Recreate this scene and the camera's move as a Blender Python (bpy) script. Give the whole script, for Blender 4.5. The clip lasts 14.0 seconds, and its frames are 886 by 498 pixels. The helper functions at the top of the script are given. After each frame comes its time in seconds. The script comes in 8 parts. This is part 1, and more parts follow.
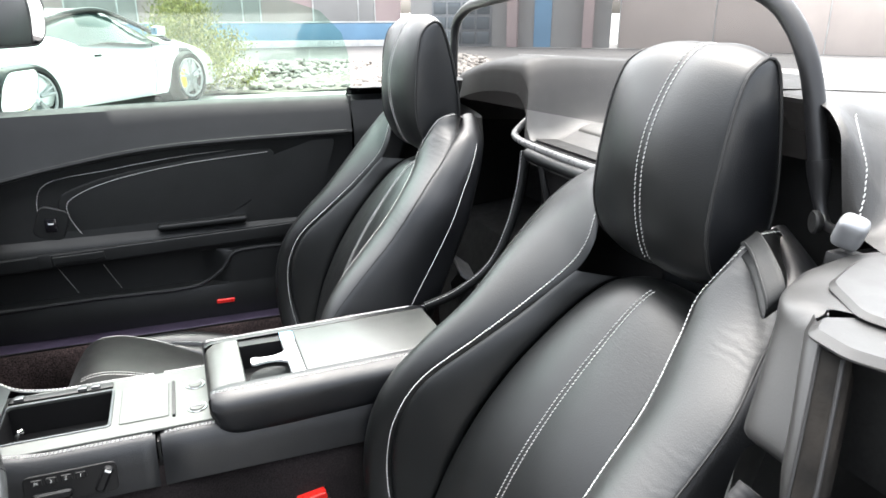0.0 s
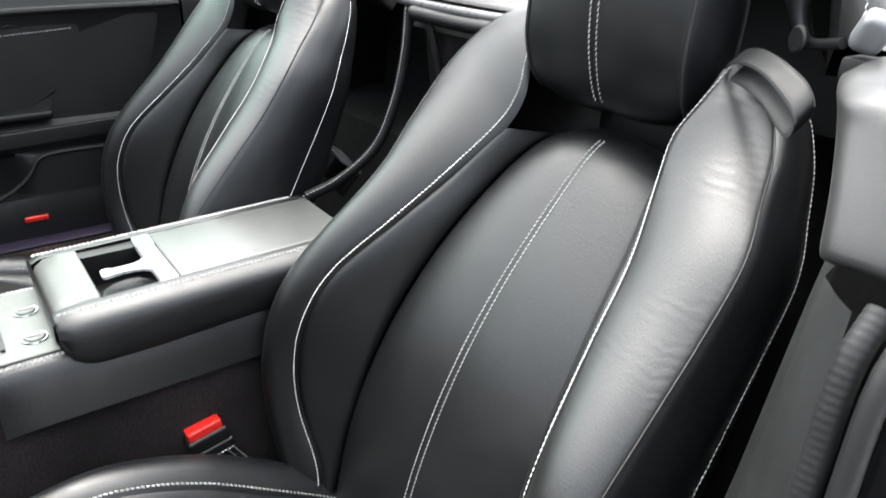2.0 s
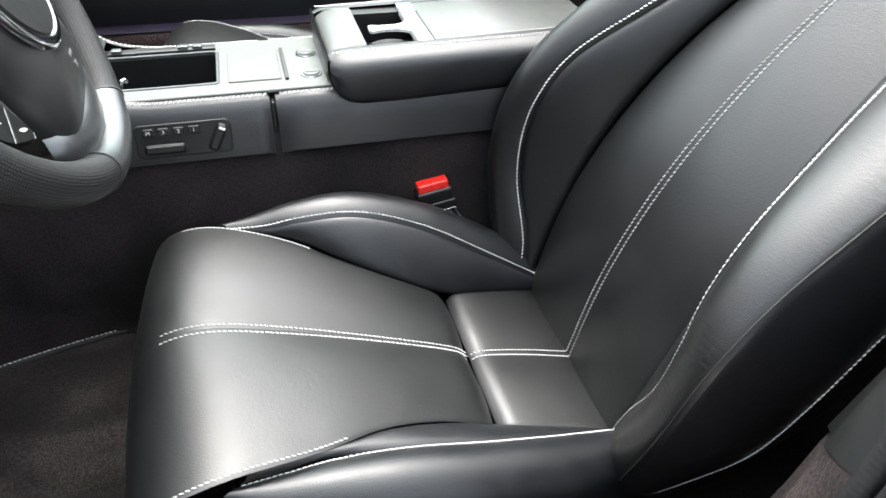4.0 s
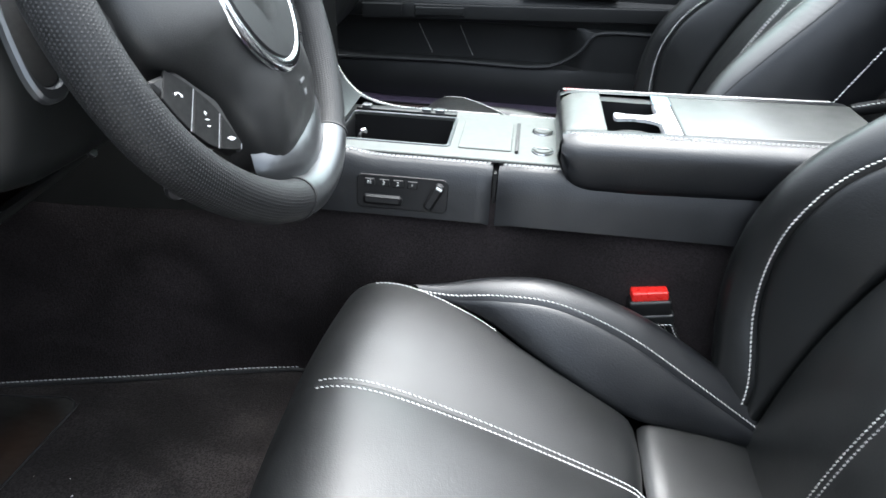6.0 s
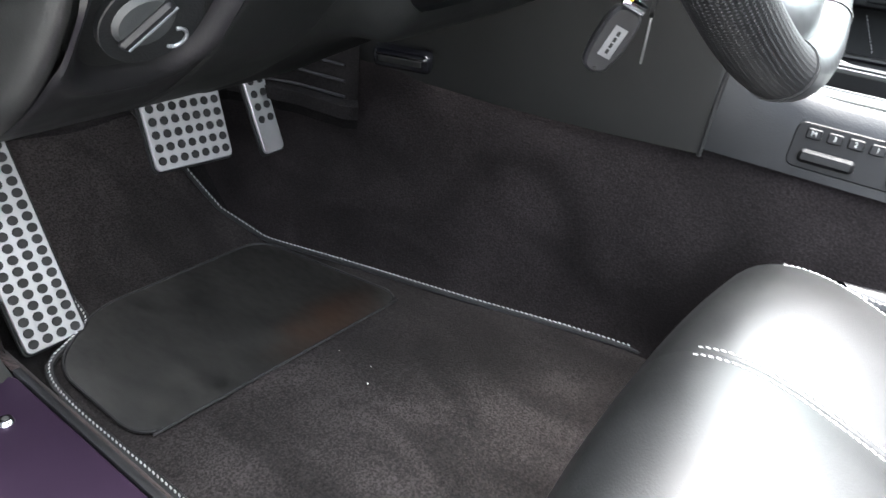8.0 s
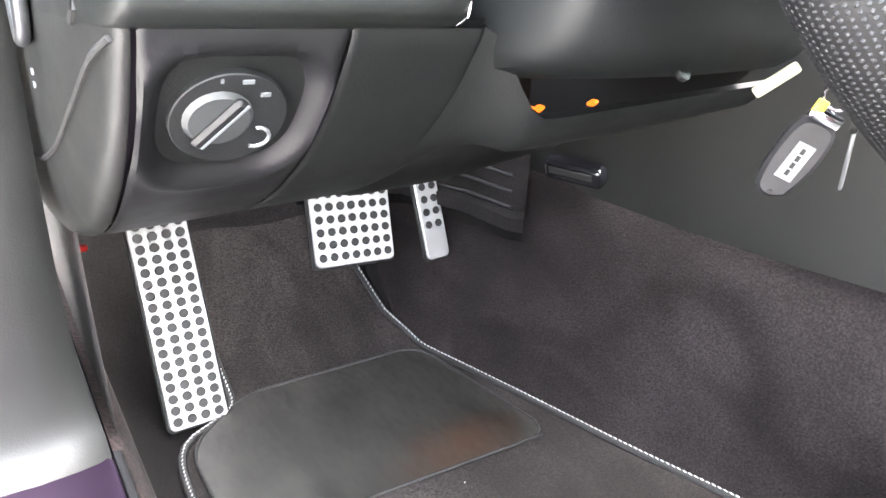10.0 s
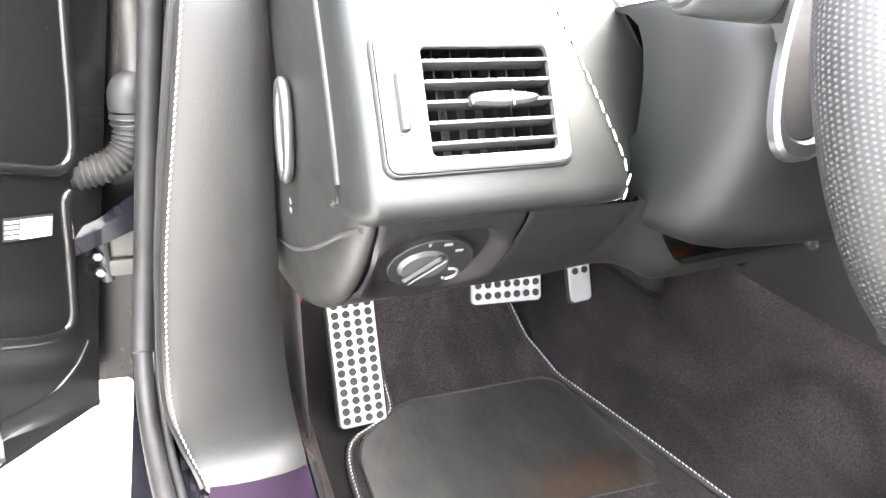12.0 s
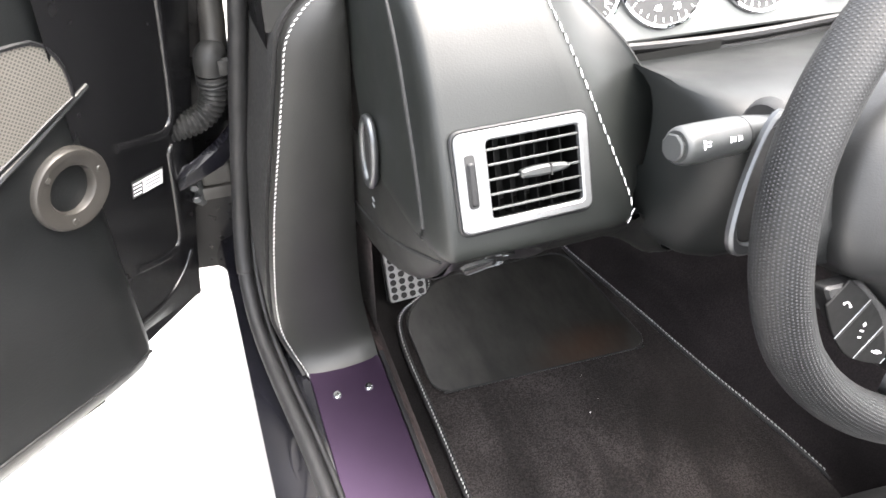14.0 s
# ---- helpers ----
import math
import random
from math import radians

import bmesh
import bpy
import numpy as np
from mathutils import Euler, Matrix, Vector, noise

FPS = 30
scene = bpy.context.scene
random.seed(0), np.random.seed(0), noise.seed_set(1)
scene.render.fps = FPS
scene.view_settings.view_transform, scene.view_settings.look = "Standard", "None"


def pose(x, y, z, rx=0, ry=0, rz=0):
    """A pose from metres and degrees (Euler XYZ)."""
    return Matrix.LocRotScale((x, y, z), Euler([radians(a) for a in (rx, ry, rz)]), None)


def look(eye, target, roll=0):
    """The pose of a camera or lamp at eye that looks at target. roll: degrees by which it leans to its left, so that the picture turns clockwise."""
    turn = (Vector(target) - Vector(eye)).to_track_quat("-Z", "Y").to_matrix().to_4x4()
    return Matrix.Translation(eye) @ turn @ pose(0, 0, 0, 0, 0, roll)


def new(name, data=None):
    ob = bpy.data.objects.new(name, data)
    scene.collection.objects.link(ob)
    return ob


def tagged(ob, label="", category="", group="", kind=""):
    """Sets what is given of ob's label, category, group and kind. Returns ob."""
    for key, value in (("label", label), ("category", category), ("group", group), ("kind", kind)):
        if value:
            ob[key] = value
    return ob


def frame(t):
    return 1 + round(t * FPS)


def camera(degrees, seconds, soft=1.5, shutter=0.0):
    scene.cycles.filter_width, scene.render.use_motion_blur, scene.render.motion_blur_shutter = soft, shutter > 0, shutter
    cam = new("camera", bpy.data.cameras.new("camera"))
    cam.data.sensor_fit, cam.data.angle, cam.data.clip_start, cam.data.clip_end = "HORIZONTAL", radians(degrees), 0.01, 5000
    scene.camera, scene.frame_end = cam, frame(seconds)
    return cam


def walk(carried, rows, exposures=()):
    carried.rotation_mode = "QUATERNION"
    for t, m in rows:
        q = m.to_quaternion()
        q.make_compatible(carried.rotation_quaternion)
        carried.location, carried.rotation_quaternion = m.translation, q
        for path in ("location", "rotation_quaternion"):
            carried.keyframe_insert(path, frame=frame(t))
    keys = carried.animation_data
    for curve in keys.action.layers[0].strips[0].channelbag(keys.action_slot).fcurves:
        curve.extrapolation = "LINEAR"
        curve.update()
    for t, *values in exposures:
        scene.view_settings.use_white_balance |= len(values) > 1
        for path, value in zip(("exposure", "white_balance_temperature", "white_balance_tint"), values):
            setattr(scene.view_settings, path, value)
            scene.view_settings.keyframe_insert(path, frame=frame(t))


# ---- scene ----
cam = camera(65.7, 14.0, shutter=0.25)
OX, OY = -1.053, 0.05
METRES, EYE, TILT, LEAN, TURN = 1.28, 1.15, -19.0, 0.0, -111.0
ROWS = [
    (0.0, 0.0, 0.0, 0.0, 0.0, 0.0, -0.0),
    (0.5, -0.0128, 0.0659, 0.0146, -3.87, 1.24, 0.98),
    (1.0, -0.041, 0.0996, 0.0229, -12.9, 1.67, 8.01),
    (1.5, -0.0585, 0.1338, -0.0025, -16.25, -2.5, 3.51),
    (2.0, -0.0855, 0.1333, -0.0521, -15.03, -7.26, 3.31),
    (2.5, -0.08, 0.1185, -0.0773, -11.78, -11.82, 0.44),
    (3.0, -0.0936, 0.0999, -0.0998, -6.73, -15.0, -0.85),
    (3.5, -0.1019, 0.0811, -0.1174, -0.75, -18.2, -2.25),
    (6.0, -0.0845, 0.1505, -0.1495, 26.41, -13.18, -10.79),
    (6.5, -0.1137, 0.1728, -0.1946, 31.56, -11.94, -15.34),
    (7.0, -0.1466, 0.1689, -0.2279, 38.47, -14.68, -15.94),
    (7.5, -0.169, 0.1718, -0.2488, 47.55, -18.08, -18.22),
    (8.0, -0.1799, 0.2054, -0.2733, 55.27, -18.88, -21.12),
    (10.5, -0.2022, 0.2841, -0.2566, 79.34, -16.81, -21.97),
    (11.0, -0.198, 0.2729, -0.2334, 82.82, -17.12, -23.11),
    (11.5, -0.1832, 0.2474, -0.2076, 87.13, -20.64, -21.58),
    (12.0, -0.1635, 0.2275, -0.1675, 89.91, -25.45, -22.3),
    (12.5, -0.1468, 0.2038, -0.1244, 87.87, -30.08, -21.92),
    (13.0, -0.1427, 0.1799, -0.0766, 86.58, -34.12, -20.87),
    (13.5, -0.133, 0.158, -0.0298, 88.27, -38.81, -21.96),
    (14.0, -0.1325, 0.1282, -0.0104, 90.24, -43.57, -22.06),
]
# the clip's own camera brightens as it dips into the dark footwell
EXPOSURE = [(0.0, 2.75, 6500, 9), (2.5, 2.63, 6450, 8), (3.5, 2.75, 6450, 8), (6.0, 2.75, 6050, 7), (7.0, 2.75, 6050, 7), (7.5, 3.5, 6150, 8), (8.0, 4.05, 6250, 9), (8.4, 4.6, 6400, 10), (9.5, 5.5, 6550, 12), (10.5, 6.05, 6600, 12), (11.0, 6.2, 6850, 14), (12.5, 5.2, 6750, 12), (14.0, 3.85, 6700, 12)]
walk(cam, [(t, pose(OX, OY, EYE, TILT, LEAN, TURN) @ pose(METRES * x, METRES * y, METRES * z, 90 + pitch, roll, yaw)) for t, x, y, z, yaw, pitch, roll in ROWS], EXPOSURE)


# ---- light ----
world = bpy.data.worlds.new("sky")
scene.world = world
world.use_nodes = True
wn = world.node_tree.nodes
sky = wn.new("ShaderNodeTexSky")
sky.sky_type, sky.sun_disc = "NISHITA", False
sky.sun_elevation, sky.sun_rotation = radians(68), radians(103)
sky.dust_density, sky.ozone_density, sky.air_density = 5.0, 0.3, 1.0
wn["Background"].inputs["Strength"].default_value = 0.15
haze = wn.new("ShaderNodeHueSaturation")
haze.inputs["Saturation"].default_value = 0.35
world.node_tree.links.new(sky.outputs[0], haze.inputs["Color"])
world.node_tree.links.new(haze.outputs[0], wn["Background"].inputs["Color"])
lamp = bpy.data.lights.new("sun", "SUN")
lamp.energy, lamp.angle, lamp.color = 0.9, radians(120), (0.975, 0.985, 0.94)
sun = new("sun", lamp)
sun.matrix_world = look((2.8, -0.65, 7.6), (0, 0, 0.5))


# ---- materials ----
def mat(name, col, rough=0.5, metal=0.0, var=0.2, vscale=9.0, fine=0.0, bump=0.0, col2=None, spec=0.5, wear=0.08, detail=5.0, cells=False, coat=0.0, stretch=(1, 1, 1), wrinkle=0.0, pile=0.0, stain=None):
    """A surface with broad and fine variation of colour and gloss, and a fine relief."""
    m = bpy.data.materials.new(name)
    m.use_nodes = True
    nt = m.node_tree
    b = nt.nodes["Principled BSDF"]
    b.inputs["Metallic"].default_value = metal
    b.inputs["Specular IOR Level"].default_value = spec
    b.inputs["Coat Weight"].default_value = coat
    tc = nt.nodes.new("ShaderNodeTexCoord")
    mp = nt.nodes.new("ShaderNodeMapping")
    mp.inputs["Scale"].default_value = stretch
    nt.links.new(tc.outputs["Object"], mp.inputs["Vector"])
    n1 = nt.nodes.new("ShaderNodeTexNoise")
    n1.inputs["Scale"].default_value, n1.inputs["Detail"].default_value = vscale, detail
    nt.links.new(mp.outputs[0], n1.inputs["Vector"])
    mix = nt.nodes.new("ShaderNodeMix")
    mix.data_type = "RGBA"
    c2 = col2 or tuple(min(1, c * (1 + var)) for c in col)
    mix.inputs["A"].default_value = (*[c * (1 - var) for c in col], 1)
    mix.inputs["B"].default_value = (*c2, 1)
    ramp = nt.nodes.new("ShaderNodeMapRange")
    ramp.inputs["From Min"].default_value, ramp.inputs["From Max"].default_value = 0.3, 0.7
    nt.links.new(n1.outputs["Fac"], ramp.inputs["Value"])
    nt.links.new(ramp.outputs[0], mix.inputs["Factor"])
    colour = mix.outputs["Result"]
    if pile:
        n5 = nt.nodes.new("ShaderNodeTexNoise")
        n5.inputs["Scale"].default_value, n5.inputs["Detail"].default_value = 430.0 if fine > 300 else 300.0, 5.0
        nt.links.new(mp.outputs[0], n5.inputs["Vector"])
        r5 = nt.nodes.new("ShaderNodeMapRange")
        r5.inputs["From Min"].default_value, r5.inputs["From Max"].default_value = 0.38, 0.68
        r5.inputs["To Min"].default_value, r5.inputs["To Max"].default_value = 1 - pile * 0.7, 1 + pile * 1.5
        nt.links.new(n5.outputs["Fac"], r5.inputs["Value"])
        m5 = nt.nodes.new("ShaderNodeVectorMath")
        m5.operation = "SCALE"
        nt.links.new(colour, m5.inputs[0])
        nt.links.new(r5.outputs[0], m5.inputs["Scale"])
        colour = m5.outputs[0]
        b.inputs["Sheen Weight"].default_value, b.inputs["Sheen Roughness"].default_value = 0.02, 0.5
        # the nap lies in broad sweeps, lighter and darker
        n8 = nt.nodes.new("ShaderNodeTexNoise")
        n8.inputs["Scale"].default_value, n8.inputs["Detail"].default_value, n8.inputs["Distortion"].default_value = 4.2, 1.5, 1.2
        sweep = nt.nodes.new("ShaderNodeMapping")
        sweep.inputs["Rotation"].default_value, sweep.inputs["Scale"].default_value = (0, 0, radians(32)), (2.6, 1.0, 1.6)
        nt.links.new(tc.outputs["Object"], sweep.inputs["Vector"])
        nt.links.new(sweep.outputs[0], n8.inputs["Vector"])
        r8 = nt.nodes.new("ShaderNodeMapRange")
        r8.interpolation_type = "SMOOTHSTEP"
        r8.inputs["From Min"].default_value, r8.inputs["From Max"].default_value = 0.36, 0.64
        r8.inputs["To Min"].default_value, r8.inputs["To Max"].default_value = 0.74, 1.36
        nt.links.new(n8.outputs["Fac"], r8.inputs["Value"])
        m8 = nt.nodes.new("ShaderNodeVectorMath")
        m8.operation = "SCALE"
        nt.links.new(colour, m8.inputs[0])
        nt.links.new(r8.outputs[0], m8.inputs["Scale"])
        colour = m8.outputs[0]
    if stain:
        place, radius, tint = stain
        d6 = nt.nodes.new("ShaderNodeVectorMath")
        d6.operation = "DISTANCE"
        wide = nt.nodes.new("ShaderNodeVectorMath")
        wide.operation = "MULTIPLY"
        wide.inputs[1].default_value = (0.5, 1.0, 1.0)
        nt.links.new(tc.outputs["Object"], wide.inputs[0])
        nt.links.new(wide.outputs[0], d6.inputs[0])
        d6.inputs[1].default_value = (place[0] * 0.5, place[1], place[2])
        a6 = nt.nodes.new("ShaderNodeMath")
        a6.operation = "MULTIPLY_ADD"
        nt.links.new(n1.outputs["Fac"], a6.inputs[0])
        a6.inputs[1].default_value = radius * 1.2
        nt.links.new(d6.outputs["Value"], a6.inputs[2])
        r6 = nt.nodes.new("ShaderNodeMapRange")
        r6.inputs["From Min"].default_value, r6.inputs["From Max"].default_value = radius * 0.7, radius * 1.7
        r6.inputs["To Min"].default_value, r6.inputs["To Max"].default_value = 0.55, 0.0
        nt.links.new(a6.outputs[0], r6.inputs["Value"])
        m6 = nt.nodes.new("ShaderNodeMix")
        m6.data_type = "RGBA"
        m6.inputs["B"].default_value = (*tint, 1)
        nt.links.new(r6.outputs[0], m6.inputs["Factor"])
        nt.links.new(colour, m6.inputs["A"])
        colour = m6.outputs["Result"]
    nt.links.new(colour, b.inputs["Base Color"])
    rr = nt.nodes.new("ShaderNodeMapRange")
    rr.inputs["From Min"].default_value, rr.inputs["From Max"].default_value = 0.25, 0.75
    rr.inputs["To Min"].default_value, rr.inputs["To Max"].default_value = max(0.02, rough - wear), min(1, rough + wear)
    n3 = nt.nodes.new("ShaderNodeTexNoise")
    n3.inputs["Scale"].default_value, n3.inputs["Detail"].default_value = vscale * 3.7, 4.0
    nt.links.new(mp.outputs[0], n3.inputs["Vector"])
    nt.links.new(n3.outputs["Fac"], rr.inputs["Value"])
    nt.links.new(rr.outputs[0], b.inputs["Roughness"])
    if fine:
        if cells:
            n2 = nt.nodes.new("ShaderNodeTexVoronoi")
            n2.inputs["Scale"].default_value = fine
            out = n2.outputs["Distance"]
        else:
            n2 = nt.nodes.new("ShaderNodeTexNoise")
            n2.inputs["Scale"].default_value, n2.inputs["Detail"].default_value = fine, 3.0
            out = n2.outputs["Fac"]
        nt.links.new(mp.outputs[0], n2.inputs["Vector"])
        bp = nt.nodes.new("ShaderNodeBump")
        bp.inputs["Strength"].default_value, bp.inputs["Distance"].default_value = bump, 0.001
        nt.links.new(out, bp.inputs["Height"])
        last = bp
        if wrinkle:
            n4 = nt.nodes.new("ShaderNodeTexNoise")
            n4.inputs["Scale"].default_value, n4.inputs["Detail"].default_value, n4.inputs["Distortion"].default_value = 75.0, 6.0, 2.5
            squeeze = nt.nodes.new("ShaderNodeMapping")
            squeeze.inputs["Scale"].default_value = (0.7, 1.5, 1.9)
            nt.links.new(tc.outputs["Object"], squeeze.inputs["Vector"])
            nt.links.new(squeeze.outputs[0], n4.inputs["Vector"])
            # creases gather in patches
            n7 = nt.nodes.new("ShaderNodeTexNoise")
            n7.inputs["Scale"].default_value, n7.inputs["Detail"].default_value = 5.5, 2.0
            nt.links.new(tc.outputs["Object"], n7.inputs["Vector"])
            r7 = nt.nodes.new("ShaderNodeMapRange")
            r7.inputs["From Min"].default_value, r7.inputs["From Max"].default_value = 0.47, 0.66
            r7.inputs["To Min"].default_value = 0.12
            nt.links.new(n7.outputs["Fac"], r7.inputs["Value"])
            m7 = nt.nodes.new("ShaderNodeMath")
            m7.operation = "MULTIPLY"
            nt.links.new(n4.outputs["Fac"], m7.inputs[0])
            nt.links.new(r7.outputs[0], m7.inputs[1])
            b2 = nt.nodes.new("ShaderNodeBump")
            b2.inputs["Strength"].default_value, b2.inputs["Distance"].default_value = wrinkle, 0.004
            nt.links.new(m7.outputs[0], b2.inputs["Height"])
            nt.links.new(bp.outputs[0], b2.inputs["Normal"])
            last = b2
        nt.links.new(last.outputs[0], b.inputs["Normal"])
    return m


LEATHER = mat("black_leather", (0.0048, 0.0054, 0.0055), 0.39, var=0.25, fine=620, bump=0.12, cells=True, wear=0.05, wrinkle=0.08, spec=0.52)
CUSHION = mat("polished_black_leather", (0.0056, 0.0060, 0.0062), 0.42, var=0.25, fine=620, bump=0.09, cells=True, wear=0.05, wrinkle=0.09, spec=0.56)
BOLSTER = mat("creased_black_leather", (0.0056, 0.0058, 0.0056), 0.40, var=0.25, fine=620, bump=0.12, cells=True, wear=0.05, wrinkle=0.07, spec=0.74)
CREASES = BOLSTER.node_tree
for turn, size, depth in ((0, 26.0, 0.12), (24, 41.0, 0.09)):
    # arched folds across the worn bolster, gathered in patches
    lie = CREASES.nodes.new("ShaderNodeMapping")
    lie.inputs["Rotation"].default_value = (radians(-29.5 + turn), 0, radians(turn * 0.6))
    fold = CREASES.nodes.new("ShaderNodeTexWave")
    fold.bands_direction = "Z"
    fold.inputs["Scale"].default_value, fold.inputs["Distortion"].default_value = size, 5.0
    fold.inputs["Detail"].default_value, fold.inputs["Detail Scale"].default_value = 3.0, 1.6
    where = CREASES.nodes.new("ShaderNodeTexNoise")
    where.inputs["Scale"].default_value, where.inputs["Detail"].default_value = 7.0, 3.0
    keep = CREASES.nodes.new("ShaderNodeMapRange")
    keep.inputs["From Min"].default_value, keep.inputs["From Max"].default_value = 0.50, 0.66
    press = CREASES.nodes.new("ShaderNodeMath")
    press.operation = "MULTIPLY"
    raise_ = CREASES.nodes.new("ShaderNodeBump")
    raise_.inputs["Strength"].default_value, raise_.inputs["Distance"].default_value = depth, 0.003
    place_ = next(n for n in CREASES.nodes if n.type == "TEX_COORD")
    CREASES.links.new(place_.outputs["Object"], lie.inputs["Vector"])
    CREASES.links.new(lie.outputs[0], fold.inputs["Vector"])
    CREASES.links.new(lie.outputs[0], where.inputs["Vector"])
    CREASES.links.new(where.outputs["Fac"], keep.inputs["Value"])
    CREASES.links.new(fold.outputs["Fac"], press.inputs[0])
    CREASES.links.new(keep.outputs[0], press.inputs[1])
    CREASES.links.new(press.outputs[0], raise_.inputs["Height"])
    shade_in = CREASES.nodes["Principled BSDF"].inputs["Normal"]
    CREASES.links.new(shade_in.links[0].from_socket, raise_.inputs["Normal"])
    CREASES.links.new(raise_.outputs[0], shade_in)
LEATHER_SIDE = mat("blue_black_leather", (0.005, 0.0056, 0.0068), 0.40, var=0.25, fine=620, bump=0.14, cells=True, wear=0.07, wrinkle=0.10, spec=0.58)
DOORL = mat("matt_door_leather", (0.0074, 0.0080, 0.0082), 0.5, var=0.2, fine=700, bump=0.1, cells=True, wear=0.05, spec=0.3)
SOFT = mat("soft_trim_leather", (0.0065, 0.0068, 0.007), 0.42, var=0.15, fine=700, bump=0.06, cells=True, wear=0.04, wrinkle=0.025)
PLASTIC = mat("black_plastic", (0.0055, 0.0055, 0.006), 0.44, var=0.15, fine=900, bump=0.06, wear=0.06, spec=0.4)
GLOSS = mat("gloss_black_paint", (0.006, 0.006, 0.008), 0.13, var=0.2, vscale=20, wear=0.05, coat=0.6)
RUBBER = mat("black_rubber", (0.009, 0.009, 0.0095), 0.58, var=0.3, vscale=30, fine=500, bump=0.1, spec=0.35)
KICK = mat("dark_lining_leather", (0.0083, 0.0085, 0.0079), 0.47, var=0.2, fine=650, bump=0.08, cells=True, wear=0.05, spec=0.42)
CARPET = mat("black_carpet", (0.0056, 0.0050, 0.0051), 0.95, var=0.42, vscale=6, fine=420, bump=0.7, spec=0.12, detail=6, pile=0.6)
MAT_CARPET = mat("mat_black_carpet", (0.0125, 0.0108, 0.0107), 0.95, var=0.42, vscale=6, fine=420, bump=0.7, spec=0.12, detail=6, pile=0.6)
TUNNEL_CARPET = mat("warm_black_carpet", (0.0112, 0.0092, 0.0095), 0.95, var=0.42, vscale=6, fine=420, bump=0.7, spec=0.12, detail=6, pile=0.4)
BROWN_CARPET = mat("brown_black_carpet", (0.0165, 0.0115, 0.0112), 0.95, var=0.45, vscale=14, fine=240, bump=1.0, spec=0.12, detail=8, pile=0.9)
MAT_PAD = mat("scuffed_rubber_pad", (0.0066, 0.0067, 0.0062), 0.45, var=0.6, vscale=16, fine=320, bump=0.12, wear=0.13, col2=(0.0165, 0.0160, 0.0145), stretch=(2.5, 1, 1), detail=9, stain=((-0.365, 0.692, 0.24), 0.045, (0.030, 0.0135, 0.006)))
THREAD = mat("white_thread", (0.58, 0.58, 0.56), 0.7, var=0.15, vscale=200, spec=0.2)
ALU = mat("satin_aluminium", (0.24, 0.245, 0.25), 0.40, metal=0.8, var=0.05, vscale=30, wear=0.04)
PEDAL = mat("pedal_aluminium", (0.46, 0.46, 0.46), 0.38, metal=0.6, var=0.08, vscale=30, wear=0.08)
SATIN = mat("dark_satin_metal", (0.10, 0.104, 0.108), 0.36, metal=0.85, var=0.08, vscale=30, wear=0.05)
PALE = mat("pale_satin_trim", (0.10, 0.105, 0.098), 0.42, metal=0.3, var=0.05, vscale=30, wear=0.04)
CHROME = mat("chrome", (0.75, 0.76, 0.78), 0.10, metal=1.0, var=0.04, vscale=40)
STALK = mat("grey_stalk_plastic", (0.027, 0.029, 0.029), 0.42, var=0.12, vscale=30, fine=700, bump=0.1)
STUD = mat("rubber_studs", (0.012, 0.012, 0.012), 0.6, vscale=60)
PURPLE = mat("violet_sill_metal", (0.040, 0.0245, 0.047), 0.33, metal=0.8, var=0.06, vscale=20, wear=0.03)
RED = mat("red_plastic", (0.62, 0.02, 0.015), 0.3, var=0.1, vscale=50)
GREYP = mat("grey_metal_plate", (0.23, 0.24, 0.25), 0.4, metal=0.6, var=0.15, vscale=30)
WHITE = mat("white_print", (0.8, 0.8, 0.8), 0.5, var=0.05, vscale=100)


# ---- mesh helpers ----
def smooth(t):
    t = max(0.0, min(1.0, t))
    return t * t * (3 - 2 * t)


def part(name, bm, material, parent=None, label="", kind="", sharp=38):
    me = bpy.data.meshes.new(name)
    bm.to_mesh(me)
    bm.free()
    me.materials.append(material)
    me.shade_smooth()
    me.set_sharp_from_angle(angle=radians(sharp))
    ob = new(name, me)
    ob.parent = parent
    return tagged(ob, label, kind=kind)


def twin(name, ob, m, parent=None):
    """Another object on the same mesh."""
    o = new(name, ob.data)
    o.parent = parent
    o.matrix_basis = m
    return o


def thing(name, label, category, loc=(0, 0, 0), group="", m=None, kind=""):
    ob = new(name)
    ob.empty_display_size = 0.05
    ob.matrix_world = m if m is not None else Matrix.Translation(loc)
    return tagged(ob, label, category, group, kind)


def grid(bm, rows, cu=False, cv=False, cap=False, uv=False):
    """A skin over rows of points; cu closes each row, cv joins the last row to the first."""
    vs = [[bm.verts.new(p) for p in r] for r in rows]
    n, k = len(vs), len(vs[0])
    lay = bm.loops.layers.uv.verify() if uv else None
    for i in range(n if cv else n - 1):
        for j in range(k if cu else k - 1):
            a, b = (i + 1) % n, (j + 1) % k
            try:
                f = bm.faces.new((vs[i][j], vs[i][b], vs[a][b], vs[a][j]))
            except ValueError:
                continue
            if uv:
                for l, (x, y) in zip(f.loops, ((j, i), (j + 1, i), (j + 1, i + 1), (j, i + 1))):
                    l[lay].uv = (x / (k if cu else k - 1), y / (n if cv else n - 1))
    if cap:
        for r in (vs[0][::-1], vs[-1]):
            bm.faces.new(r)
    return bm


def box(size, m=None, bevel=0.0, seg=2, bm=None):
    bm = bm or bmesh.new()
    base = m if m is not None else Matrix()
    made = bmesh.ops.create_cube(bm, size=1, matrix=base @ Matrix.Diagonal((*size, 1)))
    if bevel:
        es = {e for v in made["verts"] for e in v.link_edges}
        bmesh.ops.bevel(bm, geom=list(es), offset=bevel, segments=seg, affect="EDGES", profile=0.6)
    return bm


